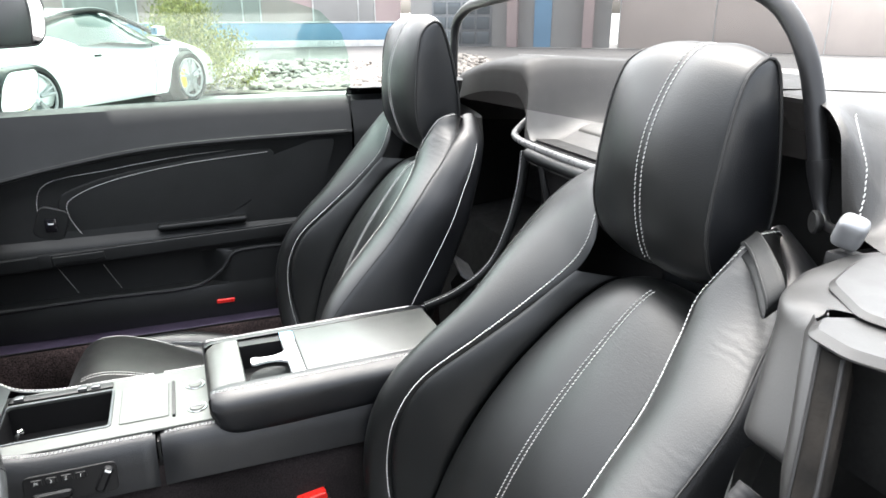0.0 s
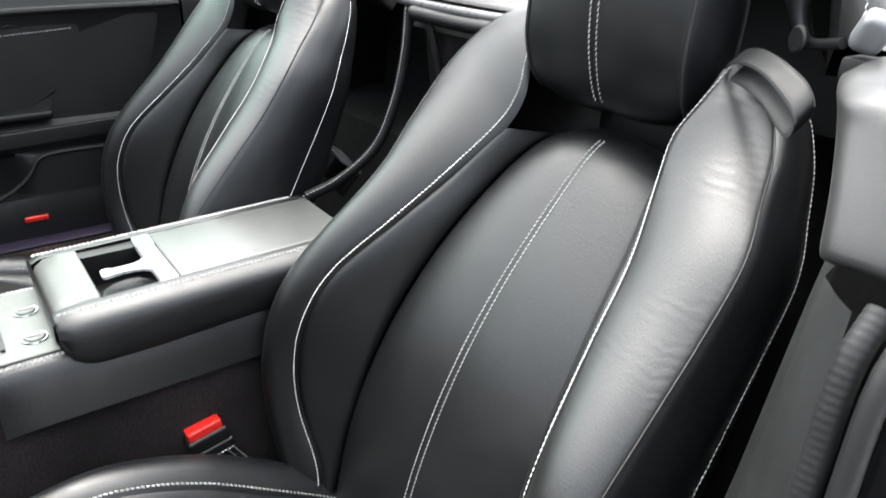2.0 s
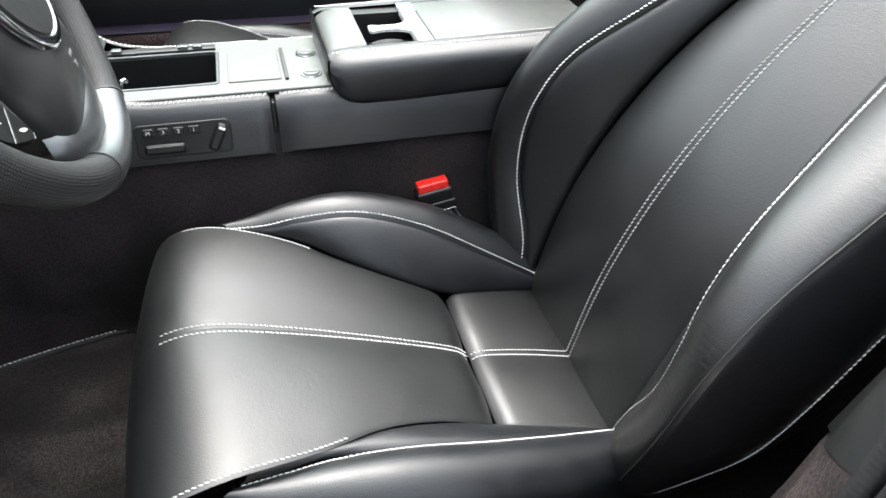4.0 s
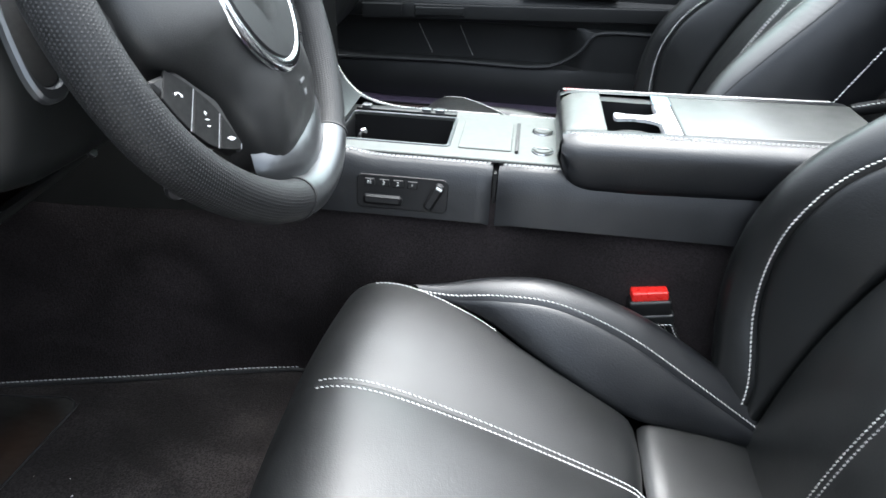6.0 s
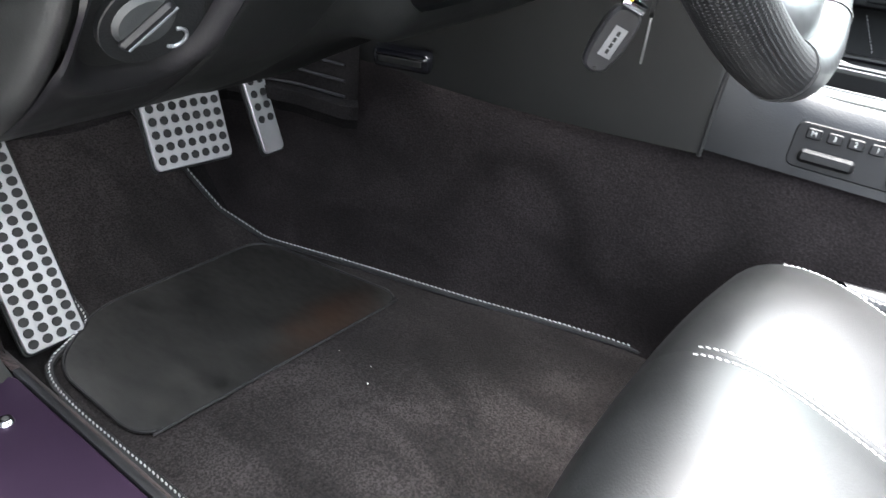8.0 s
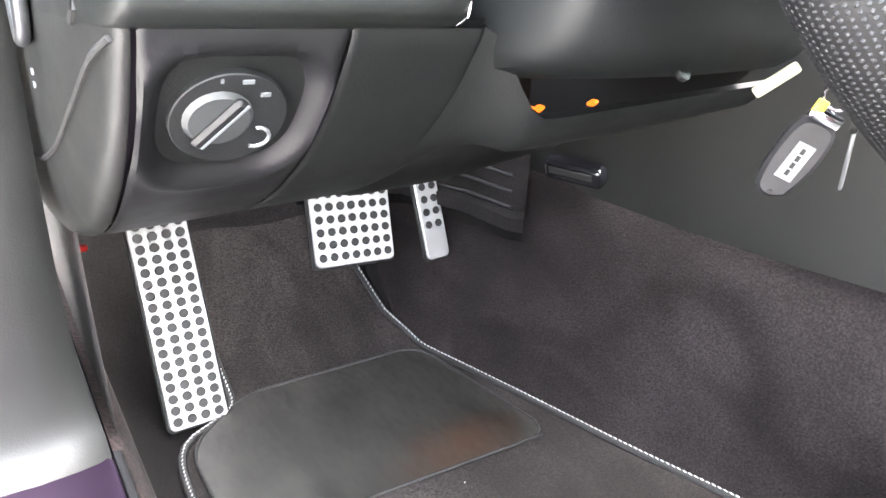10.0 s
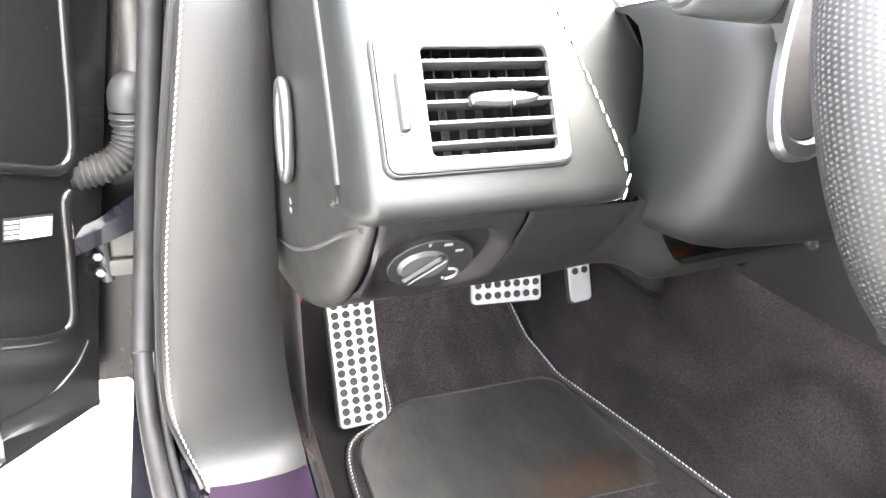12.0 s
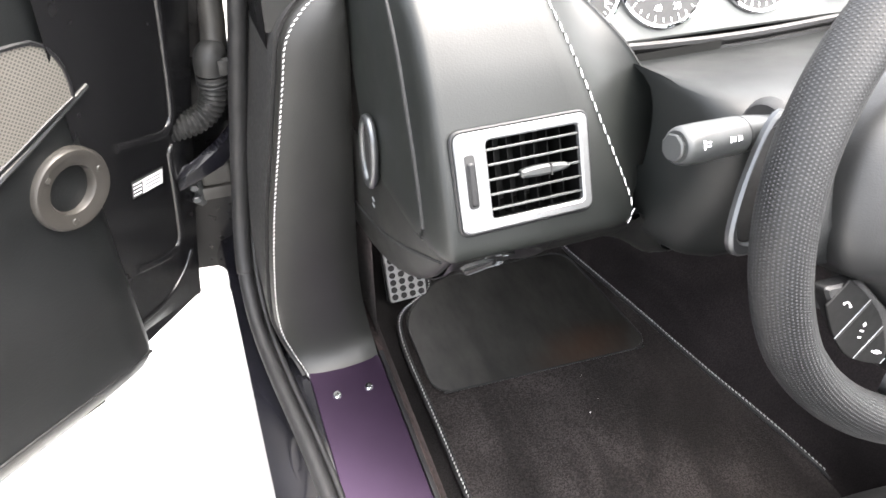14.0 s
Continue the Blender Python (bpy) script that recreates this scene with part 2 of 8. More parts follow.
def cyl(r, depth, m=None, seg=20, r2=None, bevel=0.0, bm=None):
    """A round bar along z from 0 to depth, with softened rims."""
    bm = bm or bmesh.new()
    base = m if m is not None else Matrix()
    r2 = r if r2 is None else r2
    bv = bevel or min(r, r2, depth) * 0.12
    prof = [(r - bv, 0), (r, bv), (r2, depth - bv), (r2 - bv, depth)]
    rows = [[base @ Vector((q * math.cos(a), q * math.sin(a), z)) for a in (2 * math.pi * i / seg for i in range(seg))] for q, z in prof]
    return grid(bm, rows, cu=True, cap=True)


def rrect(w, h, r, n=5):
    """A rounded rectangle's outline round the origin."""
    out = []
    for cx, cy, a0 in ((w / 2 - r, h / 2 - r, 0), (r - w / 2, h / 2 - r, 90), (r - w / 2, r - h / 2, 180), (w / 2 - r, r - h / 2, 270)):
        for i in range(n + 1):
            a = radians(a0 + 90 * i / n)
            out.append((cx + r * math.cos(a), cy + r * math.sin(a)))
    return out


def inset(pts, d):
    n, out = len(pts), []
    for i in range(n):
        a, b, c = Vector(pts[i - 1]), Vector(pts[i]), Vector(pts[(i + 1) % n])
        t = (c - a).normalized() if (c - a).length else Vector((1, 0))
        out.append((b.x - t.y * d, b.y + t.x * d))
    return out


def plate(pts, depth, m=None, bevel=0.0015, bm=None, hole=None):
    """A flat piece of an outline (counter-clockwise), from z 0 to depth, with softened edges; hole is an outline with as many points."""
    bm = bm or bmesh.new()
    base = m if m is not None else Matrix()
    loops = [(pts, 0), (pts, depth - bevel), (inset(pts, bevel), depth)]
    if hole:
        loops += [(inset(hole, -bevel), depth), (hole, depth - bevel), (hole, 0)]
    rows = [[base @ Vector((x, y, z)) for x, y in p] for p, z in loops]
    return grid(bm, rows, cu=True, cap=not hole)


def spline(pts, n=40):
    """A smooth line through the points, at n + 1 even steps."""
    p = [Vector(q) for q in pts]
    if len(p) == 2:
        return [p[0].lerp(p[1], i / n) for i in range(n + 1)]
    p = [p[0] * 2 - p[1]] + p + [p[-1] * 2 - p[-2]]
    fine = []
    for i in range(1, len(p) - 2):
        for k in range(16):
            t = k / 16
            a, b, c, d = p[i - 1], p[i], p[i + 1], p[i + 2]
            fine.append(0.5 * ((2 * b) + (c - a) * t + (2 * a - 5 * b + 4 * c - d) * t * t + (3 * b - a - 3 * c + d) * t ** 3))
    fine.append(p[-2])
    return even(fine, n)


def even(fine, n):
    ln = [0.0]
    for a, b in zip(fine, fine[1:]):
        ln.append(ln[-1] + (b - a).length)
    out, k = [], 0
    for i in range(n + 1):
        s = ln[-1] * i / n
        while k < len(fine) - 2 and ln[k + 1] < s:
            k += 1
        d = ln[k + 1] - ln[k]
        out.append(fine[k].lerp(fine[k + 1], (s - ln[k]) / d if d else 0))
    return out


def tube(path, r, seg=8, bm=None, closed=False, cap=True, flat=1.0, upv=(0, 0, 1), uv=False):
    """A bar along a path; r a radius or one for each point; flat squashes it along its own up."""
    bm = bm or bmesh.new()
    rows, n = [], len(path)
    for i, p in enumerate(path):
        t = path[(i + 1) % n] - path[i - 1] if closed or 0 < i < n - 1 else (path[1] - path[0] if i == 0 else path[-1] - path[-2])
        t = t.normalized()
        side = t.cross(Vector(upv))
        side = side.normalized() if side.length > 1e-4 else Vector((1, 0, 0))
        top = side.cross(t)
        q = r[i] if isinstance(r, (list, tuple)) else r
        rows.append([p + side * (q * math.cos(a)) + top * (q * flat * math.sin(a)) for a in (2 * math.pi * j / seg for j in range(seg))])
    return grid(bm, rows, cu=True, cv=closed, cap=cap and not closed, uv=uv)


def panel(A, B, bulge=0.0, n=48, k=16, tuck=0.004, roll=0.010, power=1.0, ta=True, tb=True, flip=1):
    """A padded skin between two lines of points: it swells between them and rolls under at its edges. Returns the rows of points and normals."""
    A, B = spline(A, n), spline(B, n)
    ws = sorted({0, 1, *[i / k for i in range(k + 1)], 0.02, 0.05, 0.09, 0.91, 0.95, 0.98})
    rows, norms = [], []
    for i in range(n + 1):
        a, b = A[i], B[i]
        ds = (A[min(n, i + 1)] + B[min(n, i + 1)]) - (A[max(0, i - 1)] + B[max(0, i - 1)])
        nv = ds.cross(b - a)
        nv = (nv.normalized() if nv.length > 1e-9 else Vector((0, 0, 1))) * flip
        wd = (b - a).length
        r, m = [], []
        for w in ws:
            h = bulge * min(1.0, wd / 0.07) * (4 * w * (1 - w)) ** power
            for on, d in ((ta, w * wd), (tb, (1 - w) * wd)):
                if on and d < roll:
                    x = 1 - d / roll
                    h -= tuck * (1 - math.sqrt(max(0, 1 - x * x)))
            r.append(a.lerp(b, w) + nv * h)
            m.append(nv)
        rows.append(r)
        norms.append(m)
    return rows, norms, ws


def seam_path(pan, w, lift=0.0008):
    """The line at the share w of a panel's width, a little above its skin."""
    rows, norms, ws = pan
    j = max(i for i, x in enumerate(ws) if x <= w)
    j = min(j, len(ws) - 2)
    f = (w - ws[j]) / (ws[j + 1] - ws[j])
    out = []
    for i, (r, m) in enumerate(zip(rows, norms)):
        p = r[j].lerp(r[j + 1], f)
        up = rows[min(len(rows) - 1, i + 1)][j] - rows[max(0, i - 1)][j]
        nv = up.cross(r[j + 1] - r[j])
        nv = nv.normalized() if nv.length > 1e-9 else m[j]
        nv = nv if nv.dot(m[j]) > 0 else -nv
        out.append((p + nv * lift, nv))
    return out


def stitches(bm, path, pitch=0.0056, length=0.0045, r=0.00085, slant=0.28):
    """A row of thread stitches along a line of (place, normal)."""
    pts = [p for p, _ in path]
    ln = [0.0]
    for a, b in zip(pts, pts[1:]):
        ln.append(ln[-1] + (b - a).length)
    count = int(ln[-1] / pitch)
    k = 0
    for c in range(count):
        s = (c + 0.5) * pitch
        while k < len(pts) - 2 and ln[k + 1] < s:
            k += 1
        f = (s - ln[k]) / max(1e-9, ln[k + 1] - ln[k])
        p, nv = pts[k].lerp(pts[k + 1], f), path[k][1]
        t = (pts[k + 1] - pts[k]).normalized()
        sd = t.cross(nv).normalized()
        t = (t + sd * slant).normalized()
        ring = [[bm.verts.new(p + t * (length * e) + nv * r * h + sd * (r * k * w)) for k, h in ((-1, -0.4), (0, top), (1, -0.4))] for e, w, top in ((-0.5, 0.55, 0.2), (-0.2, 1.0, 0.9), (0.2, 1.0, 0.9), (0.5, 0.55, 0.2))]
        for a, b in zip(ring, ring[1:]):
            for k in (0, 1):
                bm.faces.new((a[k], a[k + 1], b[k + 1], b[k]))
    return bm


def skin(name, pan, material, parent, label=""):
    return part(name, grid(bmesh.new(), pan[0]), material, parent, label)


# ---- seats ----
def seat(name, side, loc, label, upright=0.0):
    """A bucket seat; side is +1 where its inner bolster is on +x; upright raises the backrest by so many degrees."""
    cu_, su_ = math.cos(radians(upright)), math.sin(radians(upright))

    def raised(p):
        y, z = p.y + 0.2, p.z - 0.3
        return Vector((p.x, -0.2 + y * cu_ + z * su_, 0.3 - y * su_ + z * cu_))

    ob = thing(name, label, "car seat", loc, "front seats")

    def back(u, v, h):
        return raised(Vector((u, -0.212 - 0.492 * v + 0.871 * h, 0.295 + 0.871 * v + 0.492 * h)))

    def seatpan(u, v, h):
        return Vector((side * u, -0.2 + 0.968 * v - 0.252 * h, 0.29 + 0.252 * v + 0.968 * h))

    thread = bmesh.new()
    mid = [(0, -0.02, -0.005), (0, 0.1, 0.035), (0, 0.2, 0.055), (0, 0.3, 0.062), (0, 0.4, 0.055), (0, 0.5, 0.036), (0, 0.57, 0.016), (0, 0.605, -0.012), (0, 0.61, -0.05)]
    crease = [(0.14, -0.02, 0.0), (0.145, 0.1, 0.034), (0.143, 0.2, 0.052), (0.137, 0.3, 0.056), (0.125, 0.4, 0.048), (0.108, 0.5, 0.026), (0.092, 0.56, 0.005), (0.086, 0.585, -0.02), (0.085, 0.59, -0.05)]
    seam = [(0.148, -0.01, 0.02), (0.16, 0.05, 0.042), (0.197, 0.12, 0.088), (0.206, 0.18, 0.118), (0.2, 0.24, 0.136), (0.188, 0.31, 0.134), (0.162, 0.4, 0.1), (0.14, 0.48, 0.068), (0.113, 0.56, 0.047)]
    top = [(0.106, 0.605, 0.047), (0.119, 0.645, 0.050), (0.130, 0.69, 0.045), (0.130, 0.715, 0.015)]
    edge = [(0.2, -0.03, 0.02), (0.236, 0.05, 0.08), (0.257, 0.12, 0.12), (0.264, 0.2, 0.146), (0.258, 0.28, 0.15), (0.247, 0.36, 0.13), (0.24, 0.45, 0.1), (0.254, 0.53, 0.075), (0.268, 0.6, 0.05), (0.266, 0.66, 0.03), (0.24, 0.712, 0.012), (0.19, 0.736, -0.008), (0.13, 0.744, -0.02)]
    for s in (1, -1):
        f = s

        def bk(pts):
            return [back(s * u, v, h) for u, v, h in pts]

        half = panel(bk(mid), bk(crease), 0.006, tuck=0.001, roll=0.006, ta=False, flip=f)
        skin("centre_panel", half, LEATHER, ob)
        if s > 0:
            part("seam_groove", tube([p for p, _ in seam_path(half, 0.0, -0.0003)][:-4], 0.0007, 6), STUD, ob)
        stitches(thread, seam_path(half, 0.034)[:-4])
        strip = panel(bk(crease[:-1]), bk(seam), 0.004, tuck=0.009, roll=0.014, flip=f)
        skin("bolster_strip", strip, LEATHER, ob)
        if s < 0:
            # the outer shoulder is narrower
            shrink = (0, 0, 0, 0, 0, 0, 0.004, 0.018, 0.044, 0.063, 0.070, 0.064, 0.044)
            rim_e = [(u - d, v - d * 0.6, h) for (u, v, h), d in zip(edge, shrink)]
            spread = ((0, 0),) * 3 + ((0.001, 0), (0.004, -0.008), (0.010, -0.012), (0.014, -0.013), (0.008, -0.006)) + ((0, 0),) * 5
            rim_e = [(u + du, v, h + dh) for (u, v, h), (du, dh) in zip(rim_e, spread)]
        else:
            rim_e = edge
        outer = panel(bk(seam + top), bk(rim_e), 0.02 if s > 0 else 0.0145, n=64, tuck=0.004, roll=0.009, flip=f)
        skin("side_bolster", outer, BOLSTER if s < 0 else LEATHER, ob)
        stitches(thread, seam_path(outer, 0.05, 0.0022))
        rear = [(u * 0.97, v + 0.01, -0.055 if v > 0.05 else -0.03) for u, v, h in rim_e]
        flank = panel(bk(rim_e), bk(rear), 0.016, n=64, tuck=0.003, roll=0.008, flip=f)
        skin("flank", flank, LEATHER_SIDE, ob)
        part("edge_groove", tube([p for p, _ in seam_path(flank, 0.0, 0.0006)], 0.0011, 6), STUD, ob)
        stitches(thread, seam_path(flank, 0.66)[:-8])
    lo = [back(u * 0.97, v + 0.01, -0.055 if v > 0.05 else -0.03) for u, v, h in edge]
    hi = [back(-u * 0.97, v + 0.01, -0.055 if v > 0.05 else -0.03) for u, v, h in rim_e]
    skin("back_shell", panel(lo, hi, 0.05, flip=1), PLASTIC, ob)
    # filling under the head restraint
    nk = box((0.13, 0.06, 0.12), Matrix.Translation((0, -0.585, 0.83)), 0.02)
    bmesh.ops.transform(nk, matrix=Matrix(((1, 0, 0, 0), (0, cu_, su_, -0.2 + 0.2 * cu_ - 0.3 * su_), (0, -su_, cu_, 0.3 - 0.2 * su_ - 0.3 * cu_), (0, 0, 0, 1))), verts=nk.verts)
    part("neck", nk, LEATHER_SIDE, ob)
    # cushion
    cm = [(0, 0.142, -0.012), (0, 0.16, 0.004), (0, 0.25, 0.018), (0, 0.36, 0.03), (0, 0.45, 0.033), (0, 0.5, 0.018), (0, 0.527, -0.014), (0, 0.532, -0.06), (0, 0.52, -0.14)]
    cc = [(0.116, 0.142, -0.010), (0.118, 0.16, 0.002), (0.123, 0.22, 0.018), (0.14, 0.29, 0.03), (0.17, 0.36, 0.036), (0.192, 0.44, 0.034), (0.202, 0.49, 0.016), (0.203, 0.515, -0.014), (0.2, 0.52, -0.06), (0.195, 0.51, -0.14)]
    rm = [(0, -0.03, -0.004), (0, 0.05, 0.0), (0, 0.12, -0.002), (0, 0.135, -0.012)]
    rc = [(0.14, -0.03, 0.0), (0.127, 0.05, 0.002), (0.118, 0.12, 0.0), (0.116, 0.135, -0.012)]
    lens_in = [(0.13, -0.02, 0.0), (0.123, 0.06, 0.0), (0.116, 0.14, 0.0), (0.123, 0.22, 0.016), (0.14, 0.29, 0.03), (0.166, 0.35, 0.036), (0.184, 0.425, 0.036)]
    lens_out = [(0.135, -0.02, 0.018), (0.15, 0.08, 0.046), (0.163, 0.18, 0.074), (0.168, 0.27, 0.084), (0.172, 0.34, 0.068), (0.179, 0.39, 0.046), (0.187, 0.432, 0.034)]
    rim = [(0.19, -0.03, 0.02), (0.222, 0.08, 0.05), (0.232, 0.18, 0.07), (0.232, 0.28, 0.072), (0.226, 0.35, 0.052), (0.214, 0.405, 0.032), (0.199, 0.45, 0.022)]
    for s in (1, -1):
        f, low = s * side, 1.0 if s > 0 else 0.42

        def cu(pts, drop=1.0):
            return [seatpan(s * u, v, h * (drop if h > 0 else 1)) for u, v, h in pts]

        half = panel(cu(cm), cu(cc), 0.004, tuck=0.001, roll=0.006, ta=False, flip=-f)
        skin("cushion_panel", half, CUSHION, ob)
        if s > 0:
            part("seam_groove", tube([p for p, _ in seam_path(half, 0.0, -0.0003)][:-14], 0.0007, 6), STUD, ob)
        stitches(thread, seam_path(half, 0.030)[:-14])
        rearp = panel(cu(rm), cu(rc), 0.003, n=20, tuck=0.001, roll=0.006, ta=False, flip=-f)
        skin("rear_panel", rearp, CUSHION, ob)
        stitches(thread, seam_path(rearp, 0.036))
        lens = panel(cu(lens_in), cu(lens_out, low), 0.006, tuck=0.005, roll=0.01, flip=-f)
        skin("bolster_lens", lens, LEATHER_SIDE, ob)
        bol = panel(cu(lens_out, low), cu(rim, low), 0.02, tuck=0.003, roll=0.008, flip=-f)
        skin("cushion_bolster", bol, LEATHER_SIDE, ob)
        stitches(thread, seam_path(bol, 0.06))
        stitches(thread, seam_path(half, 0.975)[18:34])
        foot = [seatpan(s * (u - 0.01), v, -0.13 - 0.2 * v) for u, v, h in rim]
        skin("cushion_side", panel(cu(rim, low), foot, 0.012, flip=-f), LEATHER_SIDE, ob)
    part("seat_base", box((0.36, 0.42, 0.10), Matrix.Translation((0, 0.03, 0.225)), 0.015), PLASTIC, ob)
    for x in (-0.16, 0.16):
        part("seat_rail", box((0.03, 0.5, 0.025), Matrix.Translation((x, 0.02, 0.2435)), 0.004), GREYP, ob)
    # head restraint
    prof = [(-0.55, 0.838), (-0.507, 0.843), (-0.481, 0.862), (-0.465, 0.905), (-0.4585, 0.95), (-0.459, 0.99), (-0.469, 1.032), (-0.490, 1.076), (-0.513, 1.104), (-0.540, 1.116), (-0.567, 1.10), (-0.585, 1.04), (-0.590, 0.95), (-0.58, 0.86)]
    pipe = [(-0.555, 0.845), (-0.515, 0.852), (-0.492, 0.872), (-0.479, 0.913), (-0.480, 0.955), (-0.485, 0.995), (-0.494, 1.045), (-0.507, 1.083), (-0.523, 1.099), (-0.541, 1.105), (-0.556, 1.09), (-0.569, 1.03), (-0.577, 0.95), (-0.572, 0.87)]
    wide = (0.090, 0.095, 0.098, 0.100, 0.100, 0.100, 0.099, 0.097, 0.095, 0.093, 0.092, 0.093, 0.094, 0.091)
    for s in (1, -1):
        f = s
        a = [raised(Vector((0, y, z))) for y, z in prof]
        # the inner half is a little fuller
        b = [raised(Vector((s * w * (1.1 if s > 0 else 1), y + (0.008 if s > 0 else 0), z))) for (y, z), w in zip(pipe, wide)]
        front = panel(a, b, 0.007, n=64, tuck=0.0015, roll=0.006, ta=False, flip=f)
        skin("head_restraint", front, LEATHER, ob, "padded black head restraint with a double row of white stitching")
        stitches(thread, seam_path(front, 0.046)[7:44])
        skin("head_restraint_side", panel(b[:10], [b[0], *b[:9:-1], b[9]], 0.007, flip=f, tuck=0.002), LEATHER_SIDE, ob)
        part("piping", tube([p + Vector((0.0008 * f, 0, 0)) for p in spline(b, 60)], 0.0022, 7, upv=(1, 0, 0.02)), STUD, ob)
    part("release_button", cyl(0.006, 0.005, Matrix.Translation(raised(Vector((-0.096, -0.520, 0.915)))) @ Euler((0, radians(-90), 0)).to_matrix().to_4x4(), 16, 0.0052, 0.001), CHROME, ob, "small chrome release button")
    tagged(part("stitching", thread, THREAD, ob, "white contrast stitching"), kind="stuff")
    return ob


driver_seat = seat("driver_seat", 1, (-0.385, 0, 0), "black leather bucket seat with white contrast stitching and creased outer bolster")
passenger_seat = seat("passenger_seat", -1, (0.385, 0.012, 0), "black leather bucket seat with white contrast stitching beside the passenger door", 5.5)


# ---- floor and body ----
def setting(name, bm, material, label, sharp=38):
    return tagged(part(name, bm, material, sharp=sharp), label, kind="structure")


def mirror_x(pts):
    return [Vector((-p[0], p[1], p[2])) for p in pts]


gb = bmesh.new()
grid(gb, [[(x, y, 0) for x in (-1500, -8, 8, 1500)] for y in (-1500, -8, 8, 1500)])
CONCRETE = mat("pale_concrete", (0.42, 0.41, 0.39), 0.85, var=0.12, vscale=0.7, fine=60, bump=0.3)
setting("ground", gb, CONCRETE, "pale concrete forecourt")

fl = bmesh.new()
grid(fl, [[(x, y, z) for x in (-0.68, -0.4, -0.14, 0.14, 0.4, 0.68)] for y, z in ((-0.7, 0.228), (0.2, 0.228), (0.9, 0.228), (0.97, 0.25), (1.05, 0.33), (1.15, 0.5), (1.2, 0.66), (1.22, 0.9))])
setting("floor", fl, CARPET, "black carpeted car floor and footwell")
ub = box((1.5, 2.0, 0.03), Matrix.Translation((0, 0.25, 0.205)), 0.005)
setting("underbody", ub, GLOSS, "dark underside of the car body")

# centre tunnel, carpeted, wider towards the front
tun = [(-0.7, 0.135, 0.11, 0.50), (-0.2, 0.135, 0.11, 0.50), (0.2, 0.137, 0.112, 0.50), (0.4, 0.145, 0.116, 0.50), (0.55, 0.175, 0.13, 0.50), (0.7, 0.215, 0.15, 0.51), (0.85, 0.255, 0.172, 0.53), (1.0, 0.29, 0.2, 0.56), (1.2, 0.33, 0.24, 0.62)]
tb = bmesh.new()
for s in (-1, 1):
    rows = []
    for y, b, t, z in tun:
        c = [Vector((s * (b + 0.012), y, 0.226)), Vector((s * b, y, 0.25)), Vector((s * (b * 0.72 + t * 0.28 + 0.004), y, 0.33)), Vector((s * (b * 0.4 + t * 0.6 + 0.004), y, 0.42)), Vector((s * t, y, z)), Vector((s * (t - 0.02), y, z + 0.02))]
        rows.append(spline(c, 14))
    grid(tb, rows)
setting("tunnel", tb, TUNNEL_CARPET, "black carpet over the centre tunnel")

# sills
# the passenger's plate is a paler violet than the driver's
LILAC = mat("paler_violet_metal", (0.10, 0.08, 0.13), 0.34, metal=0.8, var=0.08, vscale=20, wear=0.05)
for s, nm in ((-1, "sill_left"), (1, "sill_right")):
    sb = bmesh.new()
    prof = [(0.665, 0.226), (0.672, 0.30), (0.684, 0.352), (0.697, 0.369), (0.79, 0.369), (0.81, 0.366), (0.84, 0.360), (0.860, 0.350), (0.870, 0.325), (0.874, 0.25), (0.872, 0.18), (0.86, 0.14)]
    grid(sb, [[(s * x, y, z) for x, z in prof] for y in (-0.55, -0.2, 0.2, 0.7, 1.0)])
    setting(nm, sb, GLOSS, "black painted door sill")
    cb = bmesh.new()
    cp = [(0.662, 0.228), (0.669, 0.30), (0.680, 0.352), (0.690, 0.370), (0.698, 0.374)]
    grid(cb, [[(s * x, y, z) for x, z in cp] for y in (-0.6, 0, 0.5, 0.9, 1.15)])
    # carpeted side of the footwell ahead of the door
    if s < 0:
        grid(cb, [[(s * x, y, z) for y in (0.715, 0.9, 1.2)] for x, z in ((0.69, 0.36), (0.695, 0.5), (0.70, 0.7), (0.70, 0.85))])
    setting(nm + "_carpet", cb, BROWN_CARPET, "brown-black carpet on the inner sill")
    tp = thing("sill_plate", "violet anodised metal sill plate with two bolts" if s < 0 else "violet anodised metal sill plate under the passenger door", "sill plate", (s * 0.745, 0.2, 0.3705), "sill plates")
    part("tread", plate(rrect(0.092, 0.975, 0.012), 0.004, bevel=0.0012), PURPLE if s < 0 else LILAC, tp)
    part("edge_strip", box((0.006, 0.975, 0.005), Matrix.Translation((-s * 0.050, 0, 0.0025)), 0.0015), PLASTIC, tp)
    for x in (-0.020, 0.020):
        scr = part("bolt", cyl(0.0058, 0.0032, Matrix.Translation((x, 0.438, 0.004)), 14, 0.0046), CHROME, tp)
        part("bolt_socket", cyl(0.0024, 0.0006, Matrix.Translation((x, 0.438, 0.0071)), 6), STUD, scr)
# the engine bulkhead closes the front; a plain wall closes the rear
# an unseen plain wall, added ahead of the car to keep forward reflections dark
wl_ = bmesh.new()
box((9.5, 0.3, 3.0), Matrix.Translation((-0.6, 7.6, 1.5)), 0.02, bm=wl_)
setting("unseen_wall_ahead", wl_, mat("grey_render", (0.10, 0.10, 0.10), 0.8, var=0.2, vscale=0.8, fine=80, bump=0.3), "unseen plain grey wall added ahead of the car to darken reflections")
setting("bulkhead", box((1.4, 0.03, 0.75), Matrix.Translation((0, 1.245, 0.58)), 0.01), PLASTIC, "black bulkhead behind the dashboard")


